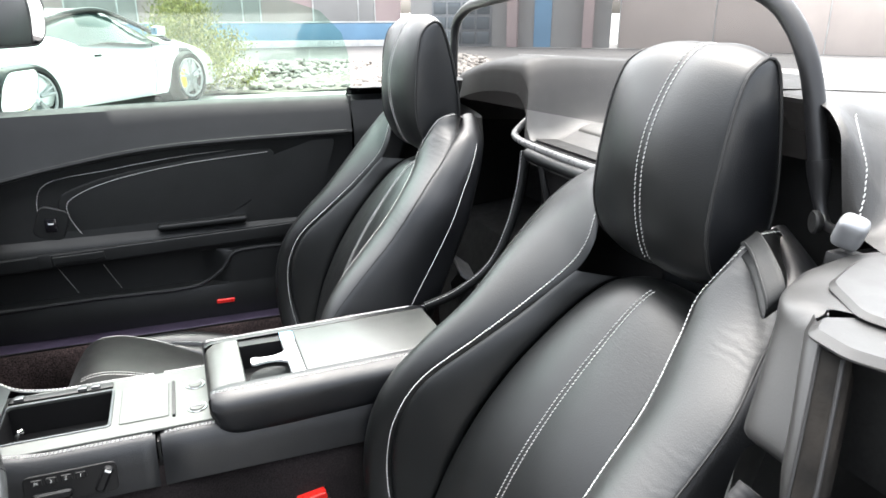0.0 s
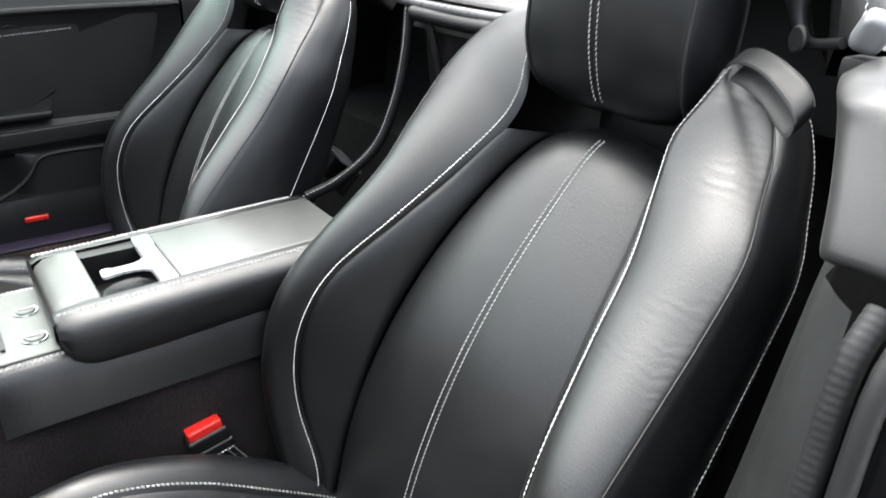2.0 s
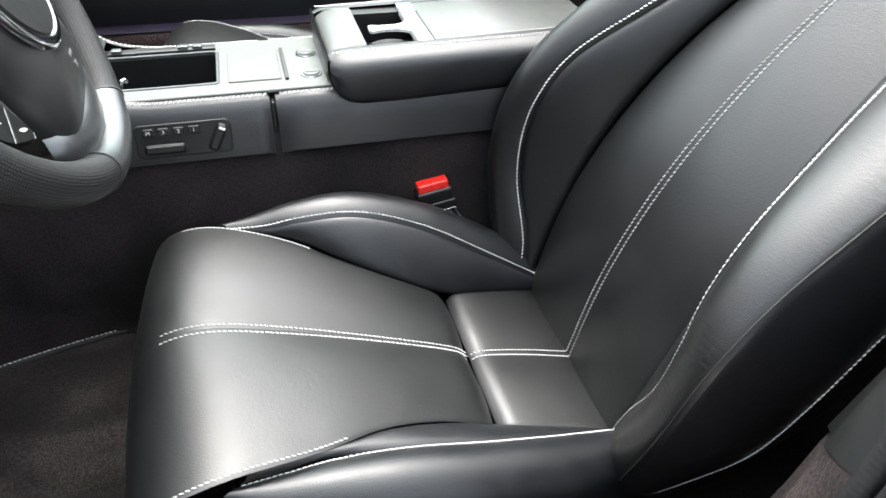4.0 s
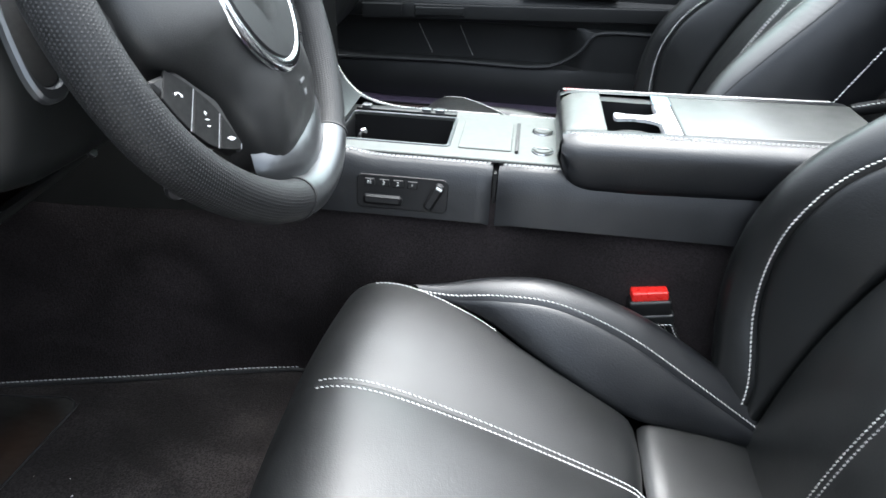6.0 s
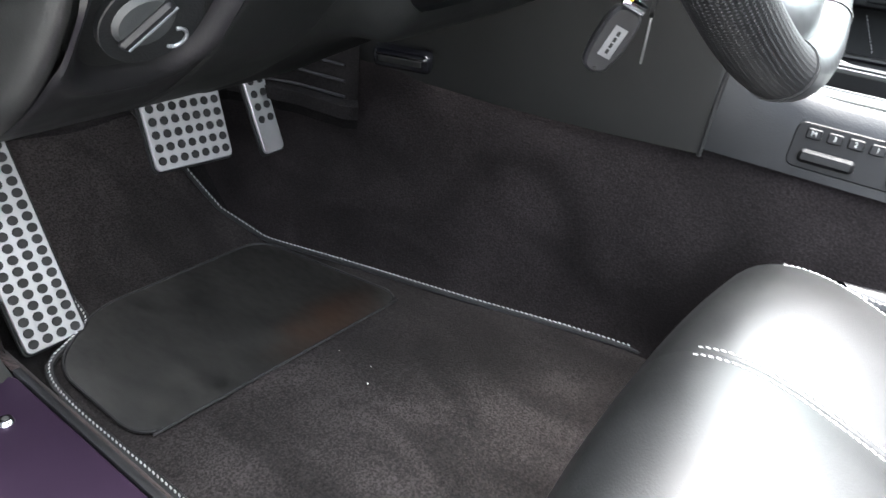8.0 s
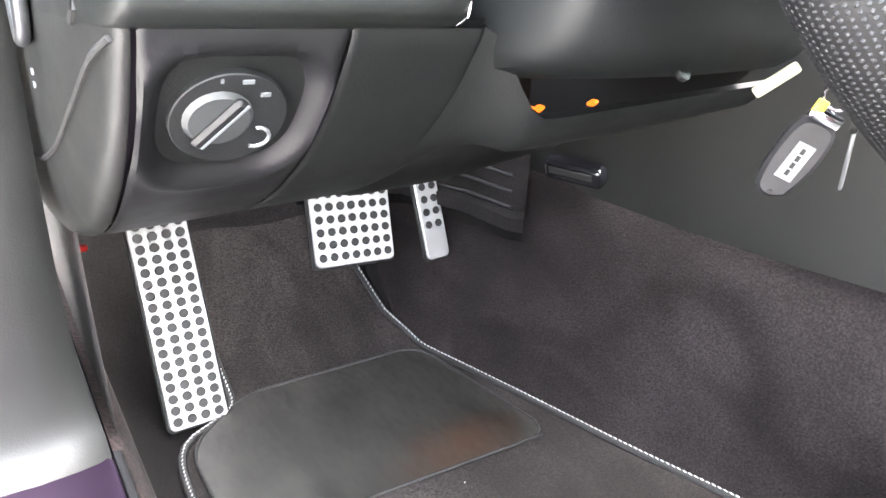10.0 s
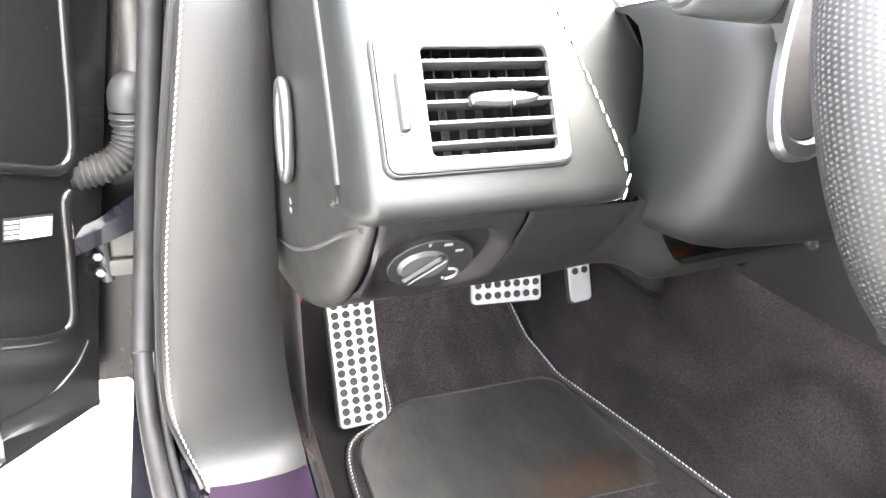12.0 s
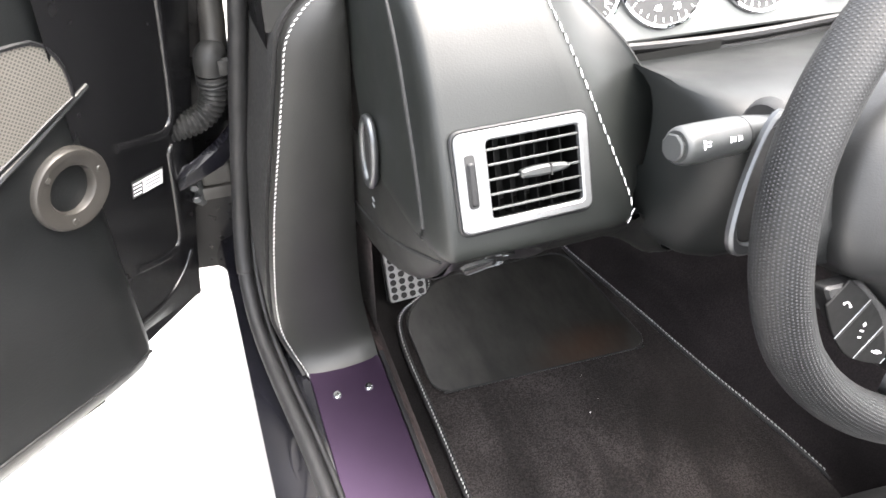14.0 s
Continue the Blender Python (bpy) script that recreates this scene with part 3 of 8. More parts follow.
# ---- floor mat ----
fm = thing("floor_mat", "black carpet floor mat with bound edge and scuffed rubber heel pad", "floor mat", (0, 0, 0))
right = [(-0.155, 0.18), (-0.140, 0.33), (-0.158, 0.45), (-0.2, 0.6), (-0.238, 0.75), (-0.268, 0.86), (-0.285, 0.92), (-0.31, 0.99), (-0.335, 1.06), (-0.36, 1.12)]
left = [(-0.628, 0.18), (-0.628, 0.4), (-0.628, 0.62), (-0.629, 0.78), (-0.615, 0.845), (-0.575, 0.872), (-0.548, 0.893), (-0.545, 0.95), (-0.545, 1.02), (-0.54, 1.12)]


def mat_z(y):
    return 0.236 if y < 0.9 else 0.236 + (y - 0.9) * 0.45 if y < 0.97 else 0.2675 + (y - 0.97) * 1.05


rl, ll = spline([(x, y, 0) for x, y in right], 60), spline([(x, y, 0) for x, y in left], 60)
mb = bmesh.new()
rows = []
for a, b in zip(ll, rl):
    r = []
    for w in [i / 16 for i in range(17)]:
        p = a.lerp(b, w)
        r.append(Vector((p.x, p.y, mat_z(p.y) + 0.001 * math.sin(p.x * 40) * math.sin(p.y * 33))))
    rows.append(r)
grid(mb, rows)
part("mat_carpet", mb, MAT_CARPET, fm)
thread = bmesh.new()
for ln, nm in ((rl, 1), (ll, -1)):
    pth = [Vector((p.x, p.y, mat_z(p.y) + 0.002)) for p in ln]
    part("mat_binding", tube(pth, 0.0048, 8, flat=0.8), RUBBER, fm, "black bound edge")
    stitches(thread, [(p + (Vector((0, 0, 0.0046)) if p.y < 0.9 else Vector((0, -0.0032, 0.0034))), Vector((0, 0, 1)) if p.y < 0.9 else Vector((0, -0.69, 0.72))) for p in pth], 0.0062, 0.0046, 0.0009)
part("mat_stitching", thread, mat("grey_thread", (0.42, 0.42, 0.41), 0.7, vscale=200), fm, "grey stitching on the binding", kind="stuff")


def rounded(pts, r, n=6):
    """A polygon with rounded corners."""
    out = []
    for i in range(len(pts)):
        a, b, c = Vector(pts[i - 1]), Vector(pts[i]), Vector(pts[(i + 1) % len(pts)])
        p, q = b + (a - b).normalized() * r, b + (c - b).normalized() * r
        for k in range(n + 1):
            t = k / n
            out.append(tuple(p * (1 - t) ** 2 + b * 2 * t * (1 - t) + q * t * t))
    return out


heel = rounded([(-0.614, 0.684), (-0.256, 0.664), (-0.288, 0.902), (-0.532, 0.906), (-0.612, 0.838)], 0.036)
pad = part("heel_pad", plate(heel, 0.0022, Matrix.Translation((0, 0, 0.2385)), 0.001), MAT_PAD, fm, "scuffed black rubber heel pad with a brown stain")
ring = [Vector((x, y, 0.2405)) for x, y in heel]
part("heel_pad_rim", tube(spline(ring + ring[:1], 220)[:-1], 0.0018, 6, closed=True), RUBBER, fm)


# ---- pedals ----
def studded(name, label, w, h, cols, rows, m, studr, studrows=None, curve=0.0):
    ob = thing(name, label, "pedal", m=m, group="pedals")
    part("pad", plate(rrect(w, h, 0.007), 0.004, bevel=0.0012), PEDAL, ob)
    part("backing", plate(rrect(w + 0.006, h + 0.006, 0.008), 0.004, Matrix.Translation((0, 0, -0.0042)), 0.001), RUBBER, ob)
    first = None
    use = studrows or rows
    for j in range(use):
        for i in range(cols):
            x = (i - (cols - 1) / 2) * w / (cols + 0.25)
            y = h / 2 - (j + 0.75) * h / (rows + 0.5)
            mm = Matrix.Translation((x, y, 0.0042))
            if first is None:
                first = part("rubber_stud", cyl(studr, 0.0016, seg=12), STUD, ob)
                first.matrix_basis = mm
            else:
                twin("rubber_stud", first, mm, ob)
    return ob


def tilt(x, y, z, lean, roll=0, yaw=0):
    """A pose whose z axis faces the driver, its y axis up, leaning back by so many degrees."""
    return Matrix.Translation((x, y, z)) @ Euler((radians(90 - lean), 0, radians(yaw))).to_matrix().to_4x4() @ Euler((0, 0, radians(roll))).to_matrix().to_4x4()


studded("foot_rest", "perforated aluminium foot rest with black rubber studs", 0.064, 0.29, 4, 22, tilt(-0.592, 0.939, 0.370, 24, 1), 0.0053)
brake = studded("brake_pedal", "aluminium brake pedal with black rubber studs", 0.105, 0.098, 7, 6, tilt(-0.382, 0.914, 0.432, 20, -3), 0.005)
gas = studded("accelerator_pedal", "narrow aluminium accelerator pedal with black rubber studs", 0.034, 0.125, 2, 7, tilt(-0.268, 0.915, 0.43, 18, 4), 0.005, 5)
part("pedal_arm", tube(spline([(0, 0.03, -0.006), (0, 0.08, -0.05), (0, 0.22, -0.09)], 12), 0.008, 8), PLASTIC, brake)
part("pedal_arm", tube(spline([(0, 0.03, -0.006), (0.0, 0.06, -0.03), (0.02, 0.2, -0.07)], 12), 0.006, 8), PLASTIC, gas)
pb = thing("pedal_box", "black plastic pedal bracket with ribs under the dashboard", "bracket", (-0.26, 1.04, 0.42))
bk_ = [(-0.205, 0.80), (-0.217, 0.815), (-0.226, 0.89), (-0.262, 0.985), (-0.33, 1.025), (-0.40, 1.04)]
bw_ = bmesh.new()
grid(bw_, [[Vector((x + 0.26 - o, y - 1.04 - o, z - 0.42 + (y - 0.815) * 0.02)) for x, y in bk_] for z, o in ((0.55, 0.0), (0.456, 0.002), (0.452, 0.014), (0.436, 0.016), (0.431, 0.004), (0.416, 0.0))])
part("bracket_wall", bw_, CARPET, pb)
for i in range(3):
    part("bracket_rib", tube([Vector((x + 0.257, y - 1.046, 0.040 + 0.020 * i)) for x, y in bk_[1:]], 0.002, 6), PLASTIC, pb)
part("bracket_bolt", cyl(0.005, 0.006, Matrix.Translation((0.036, -0.206, 0.018)) @ Euler((0, radians(-90), radians(20))).to_matrix().to_4x4(), 10), GREYP, pb)
ho = thing("heater_outlet", "glossy black heater outlet beside the centre tunnel", "air outlet", m=Matrix.Translation((-0.182, 0.748, 0.517)) @ Euler((radians(20), 0, radians(-72))).to_matrix().to_4x4())
part("outlet_lens", box((0.075, 0.022, 0.026), None, 0.008, 3), GLOSS, ho)
part("outlet_slot", box((0.055, 0.004, 0.008), Matrix.Translation((0, -0.0105, 0.003)), 0.001), STUD, ho)

# crumbs of lint on the mat and carpet
lint = bmesh.new()
lr = random.Random(11)
for k in range(9):
    x, y = -0.60 + 0.42 * lr.random(), 0.25 + 0.6 * lr.random()
    q = 0.0004 + 0.0006 * lr.random() ** 3
    box((q * 2.2, q, q), Matrix.Translation((x, y, 0.2385)) @ Euler((0, 0, lr.random() * 6)).to_matrix().to_4x4(), bm=lint)
tagged(part("lint", lint, THREAD), "pale crumbs of lint on the floor mat", "lint", kind="stuff")


# ---- centre console ----
def rise(y):
    """How far the console's top climbs towards the dashboard."""
    return 0.0 if y < 0.27 else 2.2 * (y - 0.27) ** 2 + 180 * max(0, y - 0.32) ** 3.2


con = thing("centre_console", "black leather centre console with pale satin top plate and white stitching", "console", (0, 0, 0))
SIDE = [(0.122, 0.494), (0.119, 0.51), (0.115, 0.53), (0.110, 0.549), (0.103, 0.561), (0.096, 0.5655), (0.088, 0.566)]
for y0, y1, nm in ((-0.52, 0.128, "rear_body"), (0.1355, 0.44, "front_body")):
    cb = bmesh.new()
    n = 30
    rows = []
    for i in range(n + 1):
        y = y0 + (y1 - y0) * i / n
        e = min(i, n - i) * (y1 - y0) / n
        tk = 0.004 * max(0, 1 - e / 0.006)
        up = rise(y)
        rows.append([Vector((-x + tk, y, z + (up if z > 0.52 else up * 0.0) - tk)) for x, z in SIDE] + [Vector((x - tk, y, z + (up if z > 0.52 else 0) - tk)) for x, z in SIDE[::-1]])
    grid(cb, rows)
    # the storage tray goes down through the top
    bmesh.ops.delete(cb, geom=[f for f in cb.faces if abs(f.calc_center_median().x) < 0.01 and 0.197 < f.calc_center_median().y < 0.353], context="FACES")
    part(nm, cb, LEATHER_SIDE, con)
thread = bmesh.new()
for s in (-1, 1):
    for y0, y1 in ((0.05, 0.126), (0.138, 0.43)):
        pth = [(Vector((s * 0.0965, y0 + (y1 - y0) * i / 40, 0.5662 + rise(y0 + (y1 - y0) * i / 40))), Vector((s * 0.3, 0, 0.95)).normalized()) for i in range(41)]
        for off in (0.0, 0.0035):
            stitches(thread, [(p + Vector((-s * off, 0, 0.0004)), q) for p, q in pth], 0.0056, 0.0046, 0.0007, 0.25 * s)
part("notch_shadow_gap", box((0.20, 0.004, 0.05), Matrix.Translation((0, 0.1318, 0.53))), STUD, con)
hole = [(x, y + 0.07) for x, y in rrect(0.108, 0.15, 0.006)]
outer = rrect(0.176, 0.31, 0.004)
part("top_plate", plate(outer, 0.004, Matrix.Translation((0, 0.205, 0.565)), 0.001, hole=hole), PALE, con, "pale satin console plate")
tr = bmesh.new()
for sx, sy, cx, cy in ((0.112, 0.002, 0, 0.199), (0.112, 0.002, 0, 0.351), (0.002, 0.15, -0.055, 0.275), (0.002, 0.15, 0.055, 0.275)):
    box((sx, sy, 0.05), Matrix.Translation((cx, cy, 0.541)), bm=tr)
box((0.112, 0.154, 0.003), Matrix.Translation((0, 0.275, 0.517)), bm=tr)
part("tray", tr, PLASTIC, con, "black open storage tray")
part("tray_rim", plate(rrect(0.116, 0.158, 0.007), 0.0022, Matrix.Translation((0, 0.275, 0.5684)), 0.0008, hole=rrect(0.107, 0.149, 0.005)), SATIN, con)
part("tray_rail", box((0.016, 0.15, 0.004), Matrix.Translation((0.070, 0.275, 0.5705)), 0.0012), PLASTIC, con)
for y in (0.225, 0.245, 0.335):
    part("rail_catch", box((0.013, 0.014, 0.007), Matrix.Translation((0.070, y, 0.573)), 0.002), SATIN, con)
part("tray_peg", tube(spline([(-0.035, 0.322, 0.52), (-0.035, 0.322, 0.565), (-0.033, 0.318, 0.574), (-0.028, 0.315, 0.570)], 14), 0.003, 8), CHROME, con)
part("ashtray_lid", plate(rrect(0.104, 0.070, 0.003), 0.0018, Matrix.Translation((-0.006, 0.150, 0.5691)), 0.0008), PALE, con, "pale square lid")
part("lid_grip", box((0.108, 0.005, 0.006), Matrix.Translation((-0.008, 0.108, 0.570)), 0.0015), STUD, con, "dark grip bar")
for x in (-0.048, 0.025):
    kb = part("knob", cyl(0.0125, 0.004, Matrix.Translation((x, 0.074, 0.569)), 24, 0.0115), PALE, con)
    rg = [Vector((x + 0.0135 * math.cos(a), 0.074 + 0.0135 * math.sin(a), 0.5698)) for a in (2 * math.pi * i / 28 for i in range(28))]
    part("knob_ring", tube(rg, 0.0014, 6, closed=True), CHROME, kb)
    part("knob_pointer", box((0.003, 0.016, 0.0016), Matrix.Translation((x, 0.074, 0.5735)), 0.0005), GREYP, kb)
# seat switches on the driver's side
sw = part("switch_panel", plate(rrect(0.118, 0.044, 0.008), 0.003, Matrix.Translation((-0.1155, 0.2485, 0.5245)) @ Euler((radians(90), 0, radians(-90))).to_matrix().to_4x4() @ Euler((radians(-12), 0, 0)).to_matrix().to_4x4(), 0.001), PLASTIC, con, "black seat switch panel")
SWM = Matrix.Translation((-0.1165, 0.2485, 0.5245)) @ Euler((radians(90), 0, radians(-90))).to_matrix().to_4x4() @ Euler((radians(-12), 0, 0)).to_matrix().to_4x4()


def lettering(text, size, m, material, parent, name="lettering"):
    cu = bpy.data.curves.new(name, "FONT")
    cu.body, cu.size, cu.extrude, cu.align_x, cu.align_y = text, size, 0.0002, "CENTER", "CENTER"
    cu.materials.append(material)
    ob = new(name, cu)
    ob.parent = parent
    ob.matrix_basis = m
    return ob


for i, ch in enumerate("M321"):
    x = -0.042 + i * 0.0185
    part("memory_button", plate(rrect(0.0135, 0.010, 0.002), 0.004, SWM @ Matrix.Translation((x, 0.0125, 0.002)), 0.001), PLASTIC, sw)
    lettering(ch, 0.0068, SWM @ Matrix.Translation((x, 0.0125, 0.0063)), THREAD, sw)
part("seat_rocker", plate(rrect(0.05, 0.013, 0.005), 0.008, SWM @ Matrix.Translation((-0.024, -0.009, 0.002)), 0.003), PLASTIC, sw)
rk = part("backrest_rocker", plate(rrect(0.013, 0.038, 0.005), 0.008, SWM @ Matrix.Translation((0.042, 0.0, 0.002)) @ Euler((0, 0, radians(-28))).to_matrix().to_4x4(), 0.003), PLASTIC, sw)
part("rocker_mark", box((0.008, 0.003, 0.001), SWM @ Matrix.Translation((0.0485, 0.0115, 0.0103)) @ Euler((0, 0, radians(-28))).to_matrix().to_4x4()), WHITE, rk)
tagged(part("console_stitching", thread, THREAD, con, "white contrast stitching"), kind="stuff")
# leather side ahead of the seam, up to the dashboard
for s in (-1, 1):
    fs = bmesh.new()
    grid(fs, [spline([(s * xb, y, zb), (s * (xb * 0.97), y, zb + 0.1), (s * (xb * 0.93), y, 0.72), (s * xb * 0.9, y, 0.86)], 10) for y, xb, zb in ((0.39, 0.1235, 0.488), (0.5, 0.135, 0.484), (0.62, 0.15, 0.484), (0.76, 0.168, 0.49), (0.95, 0.2, 0.51), (1.2, 0.24, 0.56))])
    part("front_side_panel", fs, KICK, con, "smooth black leather side panel")
part("side_seam", tube(spline([(-0.1235, 0.388, 0.486), (-0.120, 0.386, 0.55), (-0.117, 0.38, 0.62)], 12), 0.0025, 6), STUD, con)

# ---- armrest ----
LIDM = mat("grey_sheen_leather", (0.05, 0.053, 0.05), 0.38, var=0.1, vscale=8, fine=620, bump=0.05, cells=True, spec=0.7)
LATCH = mat("pale_latch_metal", (0.55, 0.56, 0.57), 0.3, metal=0.3, var=0.05, vscale=40)
arm = thing("armrest", "black leather armrest with open cup recess on the console", "armrest", (0, 0, 0))


def arm_top(y):
    return 0.6135 + (0.05 - y) * 0.022


ab = bmesh.new()
rows = []
for i in range(41):
    y = 0.054 - 0.40 * i / 40
    e = min(0.054 - y, y + 0.346)
    q = math.sqrt(max(0.0, 1 - (1 - min(1, e / 0.03)) ** 2))
    zt = arm_top(y) - 0.006 * (1 - q)
    zb = 0.578 - 0.036 * math.sqrt(max(0.0, 1 - (1 - min(1, max(0, (0.054 - y) / 0.045))) ** 2)) + 0.012 * max(0, (-y - 0.05)) / 0.3
    w = 0.108 + 0.008 * q
    c = [(-0.076, zt), (-0.088, zt + 0.0005), (-0.097, zt - 0.003), (-w + 0.004, zt - 0.012), (-w, zt * 0.6 + zb * 0.4), (-w + 0.002, zb + 0.012), (-w + 0.012, zb + 0.002), (-w + 0.03, zb)]
    half = spline([(x, y, z) for x, z in c], 18)
    rows.append(half + mirror_x(half)[::-1])
grid(ab, rows)
part("padded_body", ab, LEATHER_SIDE, arm)
part("body_front", grid(bmesh.new(), [[Vector((x, 0.0535 + 0.003 * k, z)) for x in (-0.10, -0.05, 0, 0.05, 0.10)] for k, z in ((0, 0.609), (1, 0.604), (1, 0.59), (0, 0.575), (-2, 0.562))]), LEATHER_SIDE, arm)
fp = bmesh.new()
rows = []
for y, z in ((-0.002, 0.600), (-0.002, 0.612), (0.0, 0.6155), (0.02, 0.6155), (0.038, 0.613), (0.049, 0.606), (0.0555, 0.594), (0.056, 0.57)):
    rows.append([Vector((x, y, z - (0.002 if abs(x) > 0.074 else 0))) for x in (-0.0765, -0.074, -0.04, 0, 0.04, 0.074, 0.0765)])
grid(fp, rows)
part("front_pad", fp, PALE, arm, "pale satin front pad")
part("lid", box((0.152, 0.245, 0.016), Matrix.Translation((0, -0.2175, 0.6115)) @ Euler((radians(-1.26), 0, 0)).to_matrix().to_4x4(), 0.0035, 3), LIDM, arm, "pale sheen armrest lid")
rc = bmesh.new()
for sx, sy, cx, cy in ((0.154, 0.002, 0, -0.001), (0.154, 0.002, 0, -0.094), (0.002, 0.092, -0.080, -0.047), (0.026, 0.092, 0.066, -0.047)):
    box((sx, sy, 0.046), Matrix.Translation((cx, cy, 0.5885)), bm=rc)
box((0.154, 0.094, 0.002), Matrix.Translation((0, -0.047, 0.5665)), bm=rc)
part("cup_recess", rc, PLASTIC, arm, "black open cup recess")
part("cup_liner", cyl(0.036, 0.022, Matrix.Translation((-0.03, -0.045, 0.5675)), 28, 0.038), RUBBER, arm)
part("latch_bar", box((0.150, 0.022, 0.012), Matrix.Translation((0, -0.083, 0.6105)), 0.003, 3), LATCH, arm, "pale satin latch bar")
part("film", box((0.034, 0.023, 0.0012), Matrix.Translation((0.055, -0.083, 0.6172)), 0.0004), mat("blue_film", (0.30, 0.58, 0.75), 0.3, vscale=60), arm, "pale blue protective film")
tg = bmesh.new()
rows = []
for y, w in ((-0.072, 0.020), (-0.064, 0.0125), (-0.054, 0.0085), (-0.040, 0.0075), (-0.030, 0.0085), (-0.022, 0.0115), (-0.018, 0.0115), (-0.015, 0.008)):
    rows.append([Vector((-0.008 + x * w, y, 0.611 + z)) for x, z in ((-1, -0.003), (-1, 0.0015), (-0.6, 0.003), (0.6, 0.003), (1, 0.0015), (1, -0.003))])
grid(tg, rows, cu=True, cap=True)
part("latch_tongue", tg, LATCH, arm, "pale bone-shaped latch tongue")
thread = bmesh.new()
for s in (-1, 1):
    pth = []
    for i in range(60):
        y = 0.05 - 0.375 * i / 59
        pth.append((Vector((s * 0.0925, y, arm_top(y) + 0.0003)), Vector((s * 0.35, 0, 0.93)).normalized()))
    for off in (0.0, 0.0034):
        stitches(thread, [(p - Vector((s * off, 0, 0)), q) for p, q in pth], 0.0056, 0.0047, 0.0007, 0.3 * s)
tagged(part("armrest_stitching", thread, THREAD, arm, "white contrast stitching"), kind="stuff")


# ---- seat belt buckle ----
bu = thing("seat_belt_buckle", "black seat belt buckle with red release button beside the driver's seat", "buckle", m=Matrix.Translation((-0.132, -0.082, 0.404)) @ Euler((radians(-8), radians(4), radians(2))).to_matrix().to_4x4())
part("housing", box((0.030, 0.054, 0.024), Matrix.Translation((0, 0, -0.002)), 0.004, 3), PLASTIC, bu)
part("release_button", box((0.022, 0.046, 0.016), Matrix.Translation((0.0, 0, 0.0135)), 0.003, 3), RED, bu, "red release button")
part("slot", box((0.004, 0.036, 0.004), Matrix.Translation((0.0128, 0, 0.0125))), STUD, bu)
part("collar", box((0.033, 0.058, 0.018), Matrix.Translation((0, -0.001, -0.018)), 0.004, 3), LEATHER, bu, "stitched leather collar")
LS = Matrix.Translation((0, -0.004, -0.022)) @ Euler((radians(-22), 0, 0)).to_matrix().to_4x4()
part("sleeve", box((0.024, 0.044, 0.15), LS @ Matrix.Translation((0, 0, -0.072)), 0.006, 3), LEATHER, bu)
thread = bmesh.new()
stitches(thread, [(Vector((-0.0168, -0.027 + 0.052 * i / 12, -0.0235)), Vector((-1, 0, 0))) for i in range(13)], 0.0048, 0.0038, 0.0007)
for y in (-0.019, -0.011):
    stitches(thread, [(LS @ Vector((-0.0124, y, -0.006 - 0.13 * i / 20)), Vector((-1, 0, 0))) for i in range(21)], 0.0048, 0.0038, 0.0007)
tagged(part("sleeve_stitching", thread, THREAD, bu, "white stitching"), kind="stuff")


# ---- dashboard ----
dash = thing("dashboard", "black leather dashboard with aluminium air vent and white stitching", "dashboard", (0, 0, 0))
POD = [(0.62, 0.688), (0.53, 0.692), (0.511, 0.697), (0.5035, 0.706), (0.509, 0.722), (0.526, 0.755), (0.5535, 0.80), (0.578, 0.835), (0.612, 0.868), (0.66, 0.895), (0.74, 0.915), (0.85, 0.93), (1.05, 0.945)]


def pod_line(x, back=0.0, n=60):
    """One line over the pod from its lip to the windscreen; the pod narrows upwards on its inner side."""
    k = max(0.0, (x + 0.66) / 0.137)
    return spline([(x - k * max(0.0, min(z, 0.90) - 0.72) * 0.40, y + back, z) for y, z in POD], n)


# the outer end of the pod, from its rear forward to the rounded front corner
POD_SIDE = ((-0.7085, 0.19), (-0.708, 0.14), (-0.705, 0.09), (-0.702, 0.055), (-0.699, 0.032), (-0.6965, 0.018), (-0.694, 0.009), (-0.691, 0.0035), (-0.6885, 0.001))
pb_ = bmesh.new()
rows = []
for x, bk in (*POD_SIDE, *[(-0.686 + 0.004 * i, 0.0) for i in range(36)], (-0.536, 0.001), (-0.530, 0.002), (-0.5225, 0.0045)):
    rows.append(pod_line(x, bk, 180))
grid(pb_, rows)
# the duct of the air vent goes through the skin
VM = Matrix.Translation((-0.6225, 0.5295, 0.7605)) @ Euler((radians(90 - 28.5), 0, radians(1))).to_matrix().to_4x4()
inv = VM.inverted()
cut = [f for f in pb_.faces if -0.034 < (inv @ f.calc_center_median()).x < 0.053 and abs((inv @ f.calc_center_median()).y) < 0.0335 and abs((inv @ f.calc_center_median()).z) < 0.03]
bmesh.ops.delete(pb_, geom=cut, context="FACES")
DASHL = mat("dash_leather", (0.0068, 0.0080, 0.0074), 0.46, var=0.15, fine=700, bump=0.06, cells=True, wear=0.04, wrinkle=0.02, spec=0.38)
part("pod_skin", pb_, DASHL, dash)
